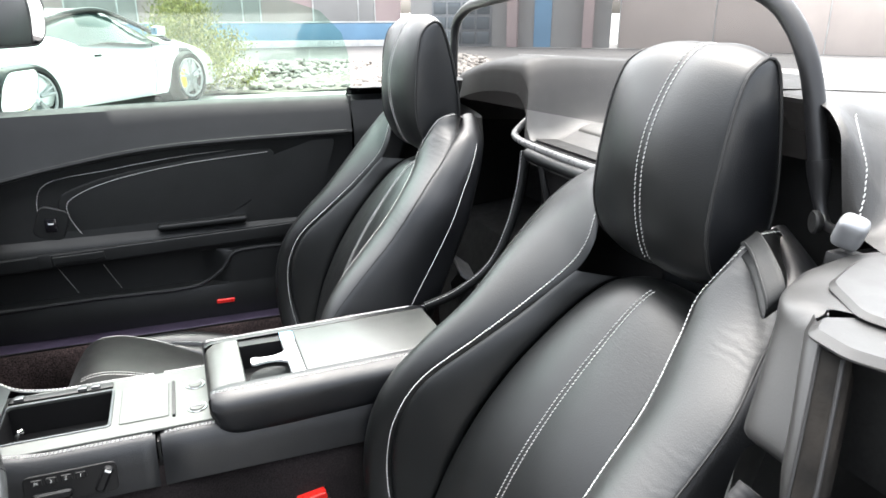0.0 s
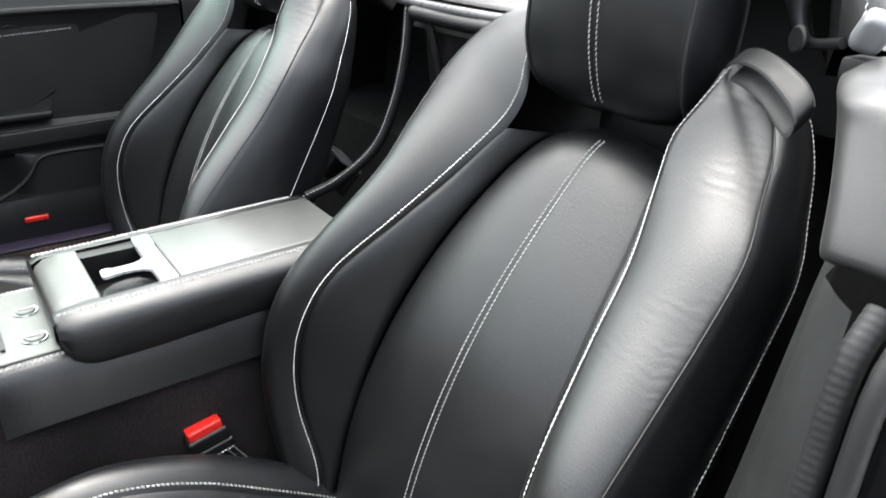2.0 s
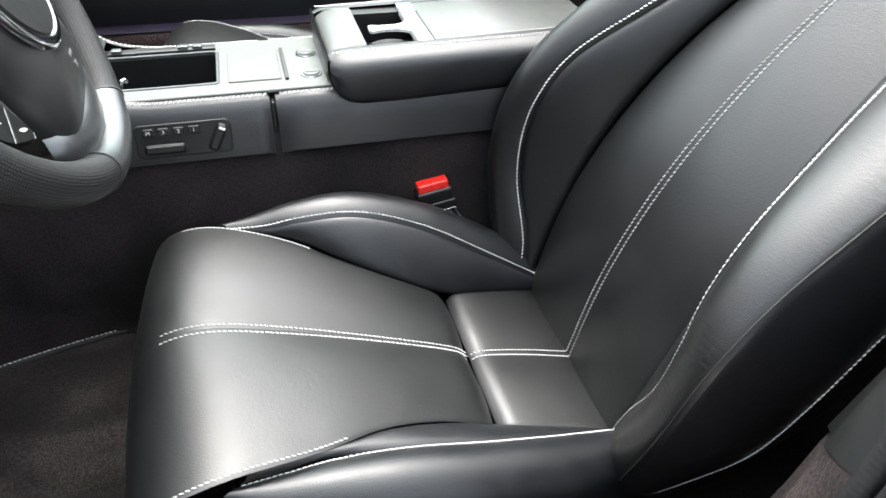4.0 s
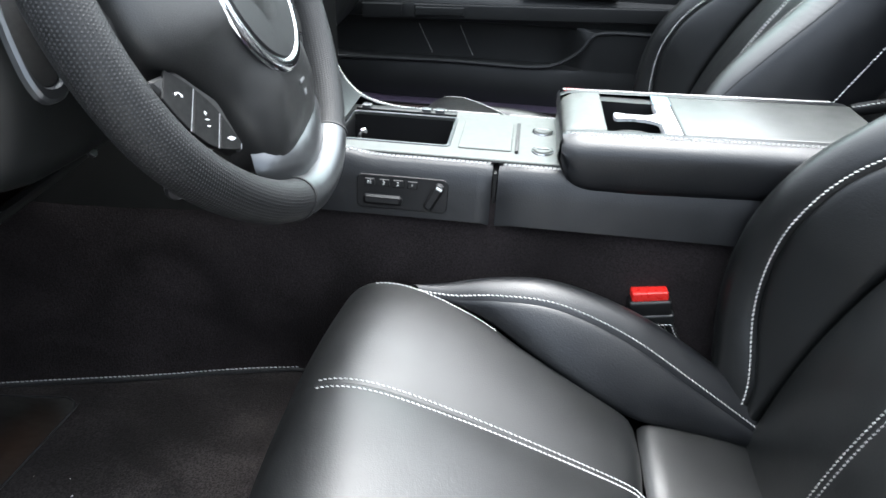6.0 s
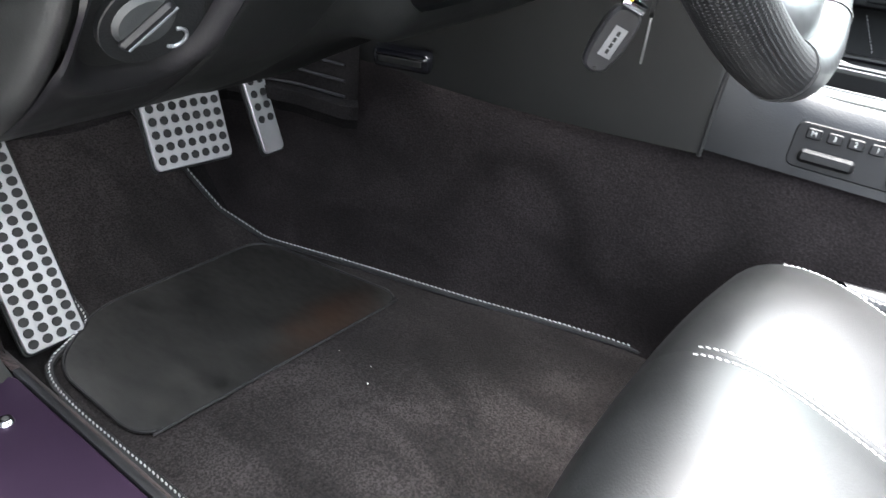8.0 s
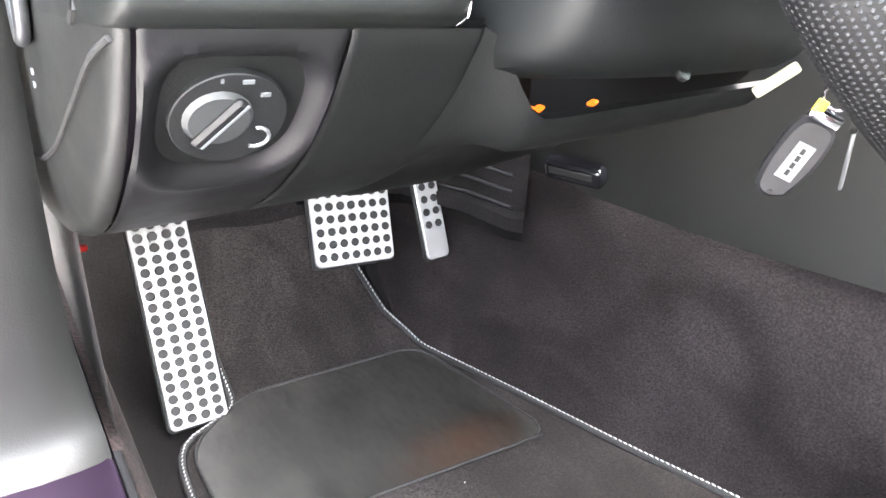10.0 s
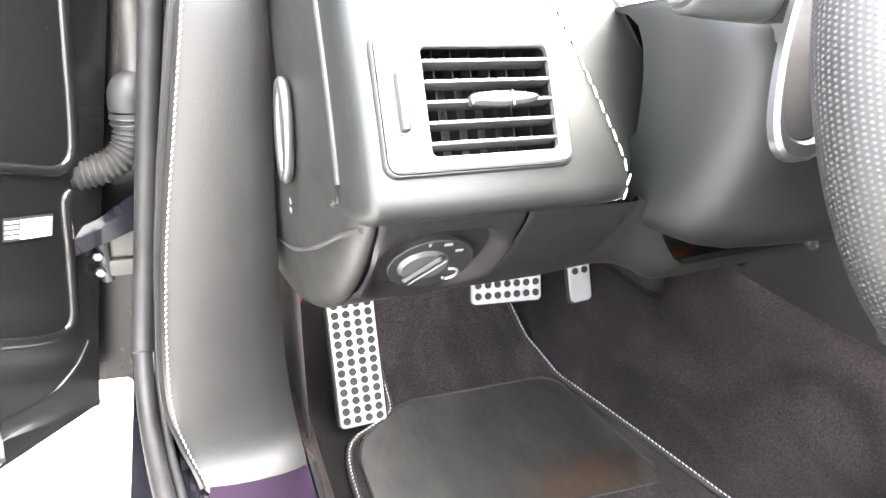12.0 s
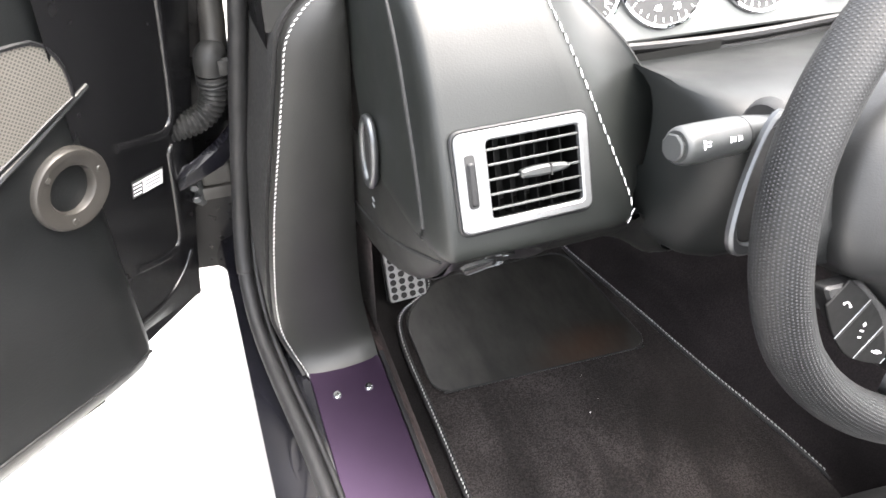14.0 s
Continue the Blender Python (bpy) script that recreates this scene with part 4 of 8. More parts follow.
# inner cheek of the pod, a lit strip beside the stitching that turns in to the column
CHEEK = spline([(-0.485, 0.555, 0.680), (-0.465, 0.566, 0.695), (-0.458, 0.572, 0.725), (-0.468, 0.577, 0.765), (-0.500, 0.592, 0.815), (-0.535, 0.625, 0.850), (-0.57, 0.67, 0.880)], 60)
inner_line = pod_line(-0.5225, 0.0045, 180)[14:112]
part("pod_cheek", grid(bmesh.new(), panel(inner_line, CHEEK, 0.006, n=60, tuck=0.001, roll=0.004, flip=1)[0]), DASHL, dash, sharp=60)
part("cheek_return", grid(bmesh.new(), [CHEEK, [p + Vector((0.004, 0.006, 0)) for p in CHEEK], [p + Vector((0.004, 0.10, 0)) for p in CHEEK]]), KICK, dash)
sr = bmesh.new()
grid(sr, [[Vector((x, 0.612 + 0.05 * (x + 0.46), z)) for x in (-0.50, -0.46, -0.42, -0.38)] for z in (0.62, 0.70, 0.76, 0.80)])
part("column_surround", sr, KICK, dash)
thread = bmesh.new()
base = pod_line(-0.523, 0.003)
stitches(thread, [(p + Vector((0, -0.0008, 0.0008)), Vector((0, -0.85, 0.5))) for p in base[8:50]], 0.0098, 0.0078, 0.0008, 0.12)
# the removable end cover is outlined by a fine groove
OUT = Matrix.Translation((-0.7085, 0.565, 0.775)) @ Matrix(((0, 0, -1, 0), (1, 0, 0, 0), (0, 1, 0, 0), (0, 0, 0, 1)))
groove = [Vector((-0.7002, p.y, p.z)) for p in pod_line(-0.7002, 0.038, 60)[8:50]]
part("end_groove", tube(groove, 0.0019, 6), STUD, dash)
orr = [OUT @ Vector((0.092 + 0.019 * math.cos(a), -0.064 + 0.035 * math.sin(a), 0.004)) for a in (2 * math.pi * i / 40 for i in range(40))]
part("end_ring", tube(orr, 0.0042, 10, closed=True, upv=(1, 0, 0)), SATIN, dash, "oval metal ring")
part("ring_centre", plate([(0.092 + 0.016 * math.cos(a), -0.064 + 0.032 * math.sin(a)) for a in (2 * math.pi * i / 28 for i in range(28))], 0.002, OUT @ Matrix.Translation((0, 0, 0.0018))), PLASTIC, dash)
for z in (-0.085, -0.092):
    part("end_symbol", box((0.006, 0.003, 0.001), OUT @ Matrix.Translation((0.085, z - 0.030, 0.0026))), GREYP, dash)
# air vent
vent = part("air_vent", plate(rrect(0.115, 0.078, 0.007), 0.006, VM @ Matrix.Translation((0, 0, -0.001)), 0.0015, hole=[(x + 0.009, y) for x, y in rrect(0.081, 0.062, 0.0035)]), ALU, dash, "brushed aluminium air vent")
part("vent_rim", plate(rrect(0.120, 0.083, 0.009), 0.003, VM @ Matrix.Translation((0, 0, -0.001)), 0.0012, hole=rrect(0.114, 0.077, 0.0065)), PLASTIC, vent)
vb = bmesh.new()
for sx, sy, cx, cy in ((0.084, 0.0015, 0.009, 0.034), (0.084, 0.0015, 0.009, -0.034), (0.0015, 0.068, -0.0325, 0), (0.0015, 0.068, 0.0505, 0)):
    box((sx, sy, 0.068), VM @ Matrix.Translation((cx, cy, -0.031)), bm=vb)
box((0.084, 0.068, 0.001), VM @ Matrix.Translation((0.009, 0, -0.065)), bm=vb)
DUCT = mat("duct_black", (0.003, 0.003, 0.003), 0.6, var=0.15, vscale=40, spec=0.2)
part("vent_duct", vb, DUCT, vent)
sl = None
for i in range(5):
    mm = VM @ Matrix.Translation((0.009, 0.0205 - 0.0117 * i + 0.002, -0.003)) @ Euler((radians(-11), 0, 0)).to_matrix().to_4x4()
    if sl is None:
        sl = part("slat", box((0.082, 0.0020, 0.011), None, 0.0007), STALK, vent)
        sl.matrix_basis = mm
    else:
        twin("slat", sl, mm, vent)
vv = None
for i in range(6):
    mm = VM @ Matrix.Translation((-0.020 + 0.0118 * i, 0, -0.016)) @ Euler((0, radians(6), 0)).to_matrix().to_4x4()
    if vv is None:
        vv = part("blade", box((0.0010, 0.066, 0.012)), DUCT, vent)
        vv.matrix_basis = mm
    else:
        twin("blade", vv, mm, vent)
part("vent_tab", plate([(p.x, p.y) for p in spline([(-0.02, -0.003, 0), (0.0, -0.004, 0), (0.02, -0.002, 0), (0.022, 0.002, 0), (0.0, 0.0045, 0), (-0.02, 0.003, 0), (-0.02, -0.003, 0)], 30)[:-1]], 0.007, VM @ Matrix.Translation((0.016, 0.0, 0.0)), 0.002), STALK, vent, "grey two-lobed air tab")
part("tab_split", box((0.0012, 0.009, 0.0078), VM @ Matrix.Translation((0.021, 0.0, 0.0035))), STUD, vent)
part("vent_wheel_slot", plate(rrect(0.0085, 0.042, 0.003), 0.0012, VM @ Matrix.Translation((-0.0465, 0.002, 0.0048)), 0.0004), STUD, vent)
part("vent_wheel", plate(rrect(0.0062, 0.034, 0.0026), 0.004, VM @ Matrix.Translation((-0.0465, 0.0, 0.0045)), 0.0015), PLASTIC, vent)
part("vent_mark", box((0.005, 0.0035, 0.0006), VM @ Matrix.Translation((-0.047, -0.033, 0.0052))), GREYP, vent)

# lower panels under the pod
KNEE = mat("knee_panel_leather", (0.0060, 0.0066, 0.0064), 0.46, var=0.2, fine=650, bump=0.08, cells=True, wear=0.05, spec=0.34)
LOW = [(0.516, 0.694), (0.519, 0.686), (0.528, 0.672), (0.545, 0.648), (0.58, 0.612), (0.64, 0.57), (0.71, 0.538), (0.76, 0.526), (0.80, 0.53)]


def LIFT(x, z):
    """The lower edge climbs towards the column."""
    return ((x + 0.706) * 0.03 + 0.10 * max(0.0, x + 0.36)) * max(0.0, (0.694 - z) / 0.168)


def DROP(x):
    """The panel dips to leave a gap under the column."""
    q = max(0.0, min(1.0, (x + 0.505) / 0.05))
    return q * q * (3 - 2 * q) * (0.053 - 0.05 * max(0.0, x + 0.44))


def BELLY(x, z):
    """Under the column the panel runs straight back instead of sagging."""
    q, a, b = smooth((x + 0.505) / 0.05), smooth((0.66 - z) / 0.07), smooth((0.545 - z) / 0.019)
    return 0.030 * q * a * (1 - b) - 0.011 * q * b


def low_panel(name, x0, x1, lift, label="", dip=0.0):
    b = bmesh.new()
    rows = []
    n = 44
    for i in range(n + 1):
        x = x0 + (x1 - x0) * i / n
        e = min(x - x0, x1 - x) / 0.003
        tk = 0.0012 * (1 - math.sqrt(max(0, 1 - (1 - min(1, e)) ** 2)))
        row = []
        for p in spline([(x, y + tk, z + tk * 0.6 + lift(x, z)) for y, z in LOW], 60):
            if dip:
                q = abs((x - (x0 + x1) / 2) / ((x1 - x0) * 0.43)) ** 3 + (max(0.0, 0.648 - p.z) / 0.040) ** 3 + (max(0.0, p.z - 0.648) / 0.036) ** 3
                g = max(0.0, min(1.0, (1.25 - q) / 0.75))
                d = dip * g * g * (3 - 2 * g) - 0.003 * math.exp(-((q - 1.5) / 0.3) ** 2)
                d *= max(0.0, min(1.0, (0.690 - p.z) / 0.016)) * max(0.0, min(1.0, (p.z - 0.585) / 0.015))
                p = p + Vector((0, d * 0.8, d * 0.5))
            row.append(p)
        rows.append(row)
    grid(b, rows)
    return part(name, b, PLASTIC if dip else KNEE, dash, label)


pk = low_panel("panel_backing", -0.684, -0.50, LIFT)
pk.location = (0, 0.007, 0.004)
le = bmesh.new()
grid(le, [spline([(x, y + bk, z + LIFT(x, z)) for y, z in LOW], 60) for x, bk in (*POD_SIDE, (-0.686, 0.0), (-0.6845, 0.0005), (-0.684, 0.004))])
part("lower_end_panel", le, KICK, dash, "rounded lower end of the dashboard", sharp=60)
gl = []
for bk, z in ((0.004, 0.690), (0.02, 0.678), (0.045, 0.652), (0.075, 0.622), (0.105, 0.600), (0.14, 0.586), (0.18, 0.58)):
    y = next(a[0] + (b[0] - a[0]) * (a[1] - z) / (a[1] - b[1]) for a, b in zip(LOW, LOW[1:]) if b[1] <= z)
    x = next(q[0] + (p[0] - q[0]) * (bk - q[1]) / (p[1] - q[1]) for p, q in zip(POD_SIDE, POD_SIDE[1:]) if q[1] <= bk <= p[1])
    gl.append((x - 0.0006, y + bk - 0.0006, z))
part("end_groove", tube(spline(gl, 40), 0.0018, 6), STUD, dash)
low_panel("switch_pocket", -0.682, -0.5865, LIFT, "recessed headlamp switch panel", dip=0.010)
low_panel("knee_panel", -0.5845, -0.505, LIFT)
low_panel("knee_panel_inner", -0.5052, -0.205, lambda x, z: LIFT(x, z) + BELLY(x, z) - DROP(x) * max(0.0, (z - 0.53) / 0.164))
kl = bmesh.new()
grid(kl, [[Vector((x, y, z - DROP(x))) for x in (-0.503, -0.495, -0.485, -0.475, -0.465, -0.455, -0.44, -0.4, -0.3, -0.21)] for y, z in ((0.516, 0.694), (0.521, 0.6965), (0.528, 0.692), (0.54, 0.672))])
part("knee_panel_lip", kl, SOFT, dash)
es = bmesh.new()
grid(es, [[p, Vector((-0.710, 0.90, p.z * 0.6 + 0.24)), Vector((-0.706, 0.97, 0.60))] for p in spline([(-0.7085, y + 0.19, z) for y, z in LOW], 26)])
part("lower_end_side", es, KICK, dash)
ks = grid(bmesh.new(), [[p, Vector((-0.204, 0.82, max(p.z, 0.56)))] for p in spline([(-0.204, y, z + LIFT(-0.204, z)) for y, z in LOW], 26)])
part("knee_panel_side", ks, SOFT, dash)
# head lamp switch
SM = Matrix.Translation((-0.643, 0.5490, 0.6505)) @ Euler((radians(90 + 33), 0, radians(-2))).to_matrix().to_4x4()
hs = part("lamp_switch", cyl(0.0295, 0.005, SM @ Matrix.Translation((0.006, -0.002, -0.003)), 36), DOORL, dash, "rotary headlamp switch")
part("switch_knob", cyl(0.0175, 0.004, SM @ Matrix.Translation((0, 0, 0.001)), 28, 0.0165, 0.0015), STALK, hs, "grey rotary knob")
part("knob_grip", plate(rrect(0.008, 0.036, 0.003), 0.0035, SM @ Matrix.Translation((0, -0.001, 0.0045)) @ Euler((0, 0, radians(-38))).to_matrix().to_4x4(), 0.002), PLASTIC, hs)
part("grip_line", box((0.0012, 0.034, 0.001), SM @ Matrix.Translation((0.002, -0.001, 0.0081)) @ Euler((0, 0, radians(-38))).to_matrix().to_4x4()), GREYP, hs)
for x, y, w in ((0.0, 0.0235, 0.002), (0.0125, 0.0225, 0.008), (0.022, 0.014, 0.007)):
    part("switch_symbol", box((w * 0.7, 0.0022, 0.0008), SM @ Matrix.Translation((x, y, 0.0024))), GREYP, hs)
arc = [SM @ Vector((0.021 + 0.0065 * math.cos(a), -0.0145 + 0.0065 * math.sin(a), 0.003)) for a in (radians(-120 + 220 * i / 16) for i in range(17))]
part("dimmer_ring", tube(arc, 0.0011, 6), GREYP, hs)
# red marker under the end of the pod
part("red_marker", cyl(0.0035, 0.004, Matrix.Translation((-0.689, 0.765, 0.5085)), 12), RED, dash, "small red marker lamp")

# top of the dashboard and instrument hood
tb2 = bmesh.new()
grid(tb2, [spline([(x, 0.655, 0.895), (x, 0.70, 0.93), (x, 0.80, 0.945), (x, 1.0, 0.95), (x, 1.22, 0.93)], 14) for x in (-0.5, -0.3, 0.0, 0.35, 0.70)])
part("dash_top", tb2, SOFT, dash)
rb = bmesh.new()
grid(rb, [spline([(x, 0.60, 0.50), (x, 0.50, 0.60), (x, 0.46, 0.72), (x, 0.50, 0.84), (x, 0.655, 0.895)], 16) for x in (0.11, 0.3, 0.5, 0.70)])
part("passenger_fascia", rb, SOFT, dash)
IM = Matrix.Translation((-0.365, 0.668, 0.868)) @ Euler((radians(90 - 30), 0, 0)).to_matrix().to_4x4()
cl = part("instrument_panel", plate(rrect(0.38, 0.15, 0.02), 0.006, IM @ Matrix.Translation((0, -0.002, 0)), 0.002), mat("silver_panel", (0.10, 0.103, 0.10), 0.45, metal=0.5, var=0.05, vscale=40), dash, "silver instrument panel with black dials")
for x, r, marks, dy in ((-0.153, 0.030, "E", -0.030), (-0.074, 0.050, "0246", -0.017), (0.034, 0.050, "", -0.014), (0.128, 0.030, "", -0.030)):
    dl = part("dial", cyl(r, 0.002, IM @ Matrix.Translation((x, dy, 0.0062)), 40), STUD, cl)
    rg = [IM @ Vector((x + r * math.cos(a), dy + r * math.sin(a), 0.0085)) for a in (2 * math.pi * i / 48 for i in range(48))]
    part("dial_ring", tube(rg, 0.0025, 6, closed=True), CHROME, dl)
    tk = bmesh.new()
    for i in range(28):
        a = radians(-240 + 300 * i / 27)
        box((0.006 if i % 3 == 0 else 0.0035, 0.0009, 0.0004), IM @ Matrix.Translation((x + (r - 0.006) * math.cos(a), dy + (r - 0.006) * math.sin(a), 0.0085)) @ Euler((0, 0, a)).to_matrix().to_4x4(), bm=tk)
    part("tick_marks", tk, WHITE, dl, kind="stuff")
    part("needle", box((r * 0.75, 0.002, 0.001), IM @ Matrix.Translation((x - r * 0.25, dy - 0.012, 0.0095)) @ Euler((0, 0, radians(40))).to_matrix().to_4x4()), WHITE, dl)
    part("needle_cap", cyl(0.006, 0.004, IM @ Matrix.Translation((x, dy, 0.0085)), 16), GREYP, dl)
    if marks == "E":
        lettering("E", 0.009, IM @ Matrix.Translation((x + 0.017, dy - 0.012, 0.0088)), WHITE, dl)
    elif marks:
        for k, word in enumerate(("60", "40", "20", "0")):
            a = radians(-140 + 34 * k)
            lettering(word, 0.0085, IM @ Matrix.Translation((x + 0.035 * math.cos(a), dy + 0.035 * math.sin(a), 0.0088)), WHITE, dl)
for k in range(3):
    part("panel_groove", tube(spline([IM @ Vector((-0.19, -0.078 - 0.008 * k, 0.004 - 0.004 * k)), IM @ Vector((0, -0.084 - 0.008 * k, 0.006 - 0.004 * k)), IM @ Vector((0.19, -0.078 - 0.008 * k, 0.004 - 0.004 * k))], 20), 0.0045, 8), PLASTIC, dash)
tagged(part("dash_stitching", thread, THREAD, dash, "white contrast stitching"), kind="stuff")

# ---- steering column, stalk, keys ----
col = thing("steering_column", "black plastic steering column shroud", "steering column", (0, 0, 0))
CP = [(0.66, 0.775), (0.56, 0.81), (0.50, 0.828), (0.462, 0.826), (0.446, 0.80), (0.442, 0.755), (0.452, 0.70), (0.464, 0.678), (0.49, 0.668), (0.60, 0.655), (0.70, 0.65)]
cb = bmesh.new()
rows = []
for x, bk in ((-0.497, 0.10), (-0.497, 0.045), (-0.492, 0.022), (-0.48, 0.010), (-0.46, 0.003), (-0.42, 0.0), (-0.37, -0.002), (-0.32, 0.0), (-0.28, 0.004), (-0.258, 0.012), (-0.246, 0.026), (-0.24, 0.05), (-0.24, 0.10)):
    rows.append(spline([(x, y + bk, z - bk * 0.25 * (1 if z > 0.75 else -1)) for y, z in CP], 40))
grid(cb, rows)
part("shroud", cb, mat("shroud_plastic", (0.0048, 0.0058, 0.0058), 0.5, var=0.15, fine=800, bump=0.1, wear=0.05, spec=0.3), col)
part("shroud_seam", tube(spline([(-0.494, 0.482, 0.762), (-0.46, 0.4445, 0.762), (-0.37, 0.4395, 0.762), (-0.26, 0.452, 0.762)], 24), 0.0016, 6), STUD, col)
part("stalk_socket", cyl(0.0225, 0.010, Matrix.Translation((-0.4705, 0.4545, 0.8225)) @ Euler((0, radians(-90), radians(8))).to_matrix().to_4x4(), 24, 0.0205, 0.002), STUD, col, "dark stalk opening")
part("shroud_screw", cyl(0.005, 0.004, Matrix.Translation((-0.395, 0.470, 0.672)) @ Euler((radians(60), 0, 0)).to_matrix().to_4x4(), 12), PLASTIC, col)
stalk = thing("indicator_stalk", "dark grey indicator stalk with printed symbols", "control stalk", (0, 0, 0))
a, b = Vector((-0.566, 0.441, 0.8335)), Vector((-0.448, 0.452, 0.824))
dirv = (b - a).normalized()
path = [a + dirv * d for d in (0.0, 0.0015, 0.004, 0.02, 0.046, 0.058, 0.070, 0.084, 0.10, 0.12)]
part("stalk_body", tube(path, [0.0108, 0.0124, 0.0132, 0.0136, 0.0134, 0.0130, 0.0118, 0.0100, 0.0090, 0.0088], 24), STALK, stalk)
part("stalk_collar", tube([a + dirv * d for d in (0.0545, 0.0555)], 0.01335, 24), PLASTIC, stalk)
part("end_button", cyl(0.0086, 0.005, look(tuple(a + dirv * 0.001), tuple(a + dirv * 0.1)), 8, 0.0098, 0.001), STALK, stalk, "grey faceted end button")
side = Vector((0.0, -0.86, 0.51))
aslant = Matrix(((dirv.x, 0, side.x, 0), (dirv.y, 0.51, side.y, 0), (dirv.z, 0.86, side.z, 0), (0, 0, 0, 1)))
for d, h, w, tall in ((0.013, 0.0, 0.0012, 0.006), (0.0165, 0.0012, 0.0042, 0.0010), (0.0165, -0.0012, 0.0042, 0.0010), (0.0365, 0.0, 0.0010, 0.0040), (0.0395, 0.0, 0.0022, 0.0030), (0.0435, 0.0, 0.0010, 0.0040), (0.0455, 0.0, 0.0022, 0.0030)):
    c = a + dirv * d + side * 0.0135
    part("stalk_symbol", box((w, tall, 0.0008), Matrix.Translation(c + Vector((0, 0.51, 0.86)) * h) @ aslant), WHITE, stalk)

key = thing("key_fob", "dark grey key fob with white label hanging from the ignition", "key", m=Matrix.Translation((-0.318, 0.432, 0.626)) @ Euler((radians(8), radians(22), radians(-50))).to_matrix().to_4x4() @ Matrix.Diagonal((0.85, 0.85, 0.85, 1)))
FK = Euler((radians(90), 0, 0)).to_matrix().to_4x4()
FOB = mat("fob_plastic", (0.022, 0.022, 0.024), 0.45, vscale=50)
part("fob", plate([(p.x, p.y) for p in spline([(0.012, -0.03, 0), (0.0165, -0.005, 0), (0.015, 0.02, 0), (0.008, 0.029, 0), (-0.008, 0.029, 0), (-0.015, 0.02, 0), (-0.0165, -0.005, 0), (-0.012, -0.03, 0), (0, -0.036, 0), (0.012, -0.03, 0)], 40)[:-1]], 0.010, FK, 0.003), FOB, key)
lb = part("fob_label", box((0.013, 0.0008, 0.030), Matrix.Translation((0.001, -0.0104, -0.003))), mat("white_paper", (0.28, 0.28, 0.28), 0.7, vscale=60), key, "white paper label")
for i in range(4):
    part("label_bar", box((0.003, 0.0004, 0.0045), Matrix.Translation((0.001, -0.011, -0.012 + 0.006 * i))), STUD, lb)
part("fob_hole", cyl(0.002, 0.0008, Matrix.Translation((0, -0.0098, -0.031)) @ FK, 10), STUD, key)
part("fob_band", box((0.024, 0.008, 0.010), Matrix.Translation((0, -0.005, 0.033)), 0.003), CHROME, key)
part("yellow_tab", box((0.008, 0.004, 0.010), Matrix.Translation((-0.008, -0.007, 0.038)), 0.001), mat("yellow_plastic", (0.7, 0.6, 0.05), 0.4, vscale=60), key)
part("key_ring", tube([Vector((0.011 * math.cos(t), -0.003, 0.050 + 0.011 * math.sin(t))) for t in (2 * math.pi * i / 24 for i in range(24))], 0.0011, 6, closed=True, upv=(0, 1, 0)), CHROME, key)
tag = thing("paper_tag", "pale yellow paper tag on the key ring", "tag", m=Matrix.Translation((-0.318, 0.455, 0.668)) @ Euler((radians(10), radians(48), radians(-40))).to_matrix().to_4x4())
part("tag_card", plate(rrect(0.008, 0.030, 0.002), 0.0008, FK, 0.0003), mat("cream_card", (0.35, 0.35, 0.24), 0.7, vscale=40), tag)
kk = thing("ignition_key", "steel key hanging on the key ring", "key", m=Matrix.Translation((-0.278, 0.418, 0.620)) @ Euler((0, radians(-14), radians(20))).to_matrix().to_4x4())
part("blade", box((0.007, 0.0022, 0.040), None, 0.0008), ALU, kk)
part("bow", plate(rrect(0.022, 0.022, 0.008), 0.004, Matrix.Translation((0, 0.002, 0.032)) @ FK, 0.001), STUD, kk)
# cable connectors glimpsed through the gap under the column
cn = thing("cable_connectors", "glowing orange lenses in the gap under the column", "connector", (-0.36, 0.60, 0.628))
ORANGE = mat("glowing_orange_lens", (0.6, 0.13, 0.012), 0.35, vscale=80)
ORANGE.node_tree.nodes["Principled BSDF"].inputs["Emission Color"].default_value = (1.0, 0.22, 0.02, 1)
ORANGE.node_tree.nodes["Principled BSDF"].inputs["Emission Strength"].default_value = 0.04
for dx, dz, r in ((-0.032, 0.001, 20), (-0.024, 0.0, -30), (0.034, 0.001, -25)):
    part("connector", box((0.008, 0.008, 0.0032), Matrix.Translation((dx, 0, dz)) @ Euler((0, radians(r), 0)).to_matrix().to_4x4(), 0.002), ORANGE, cn)

# ---- steering wheel ----
TILTW = 23.3
WM = Matrix.Translation((-0.351, 0.362, 0.804)) @ Euler((radians(90 - TILTW), 0, 0)).to_matrix().to_4x4() @ Euler((0, 0, radians(7))).to_matrix().to_4x4()
wh = thing("steering_wheel", "black perforated leather steering wheel with satin metal lower spoke", "steering wheel", m=WM)


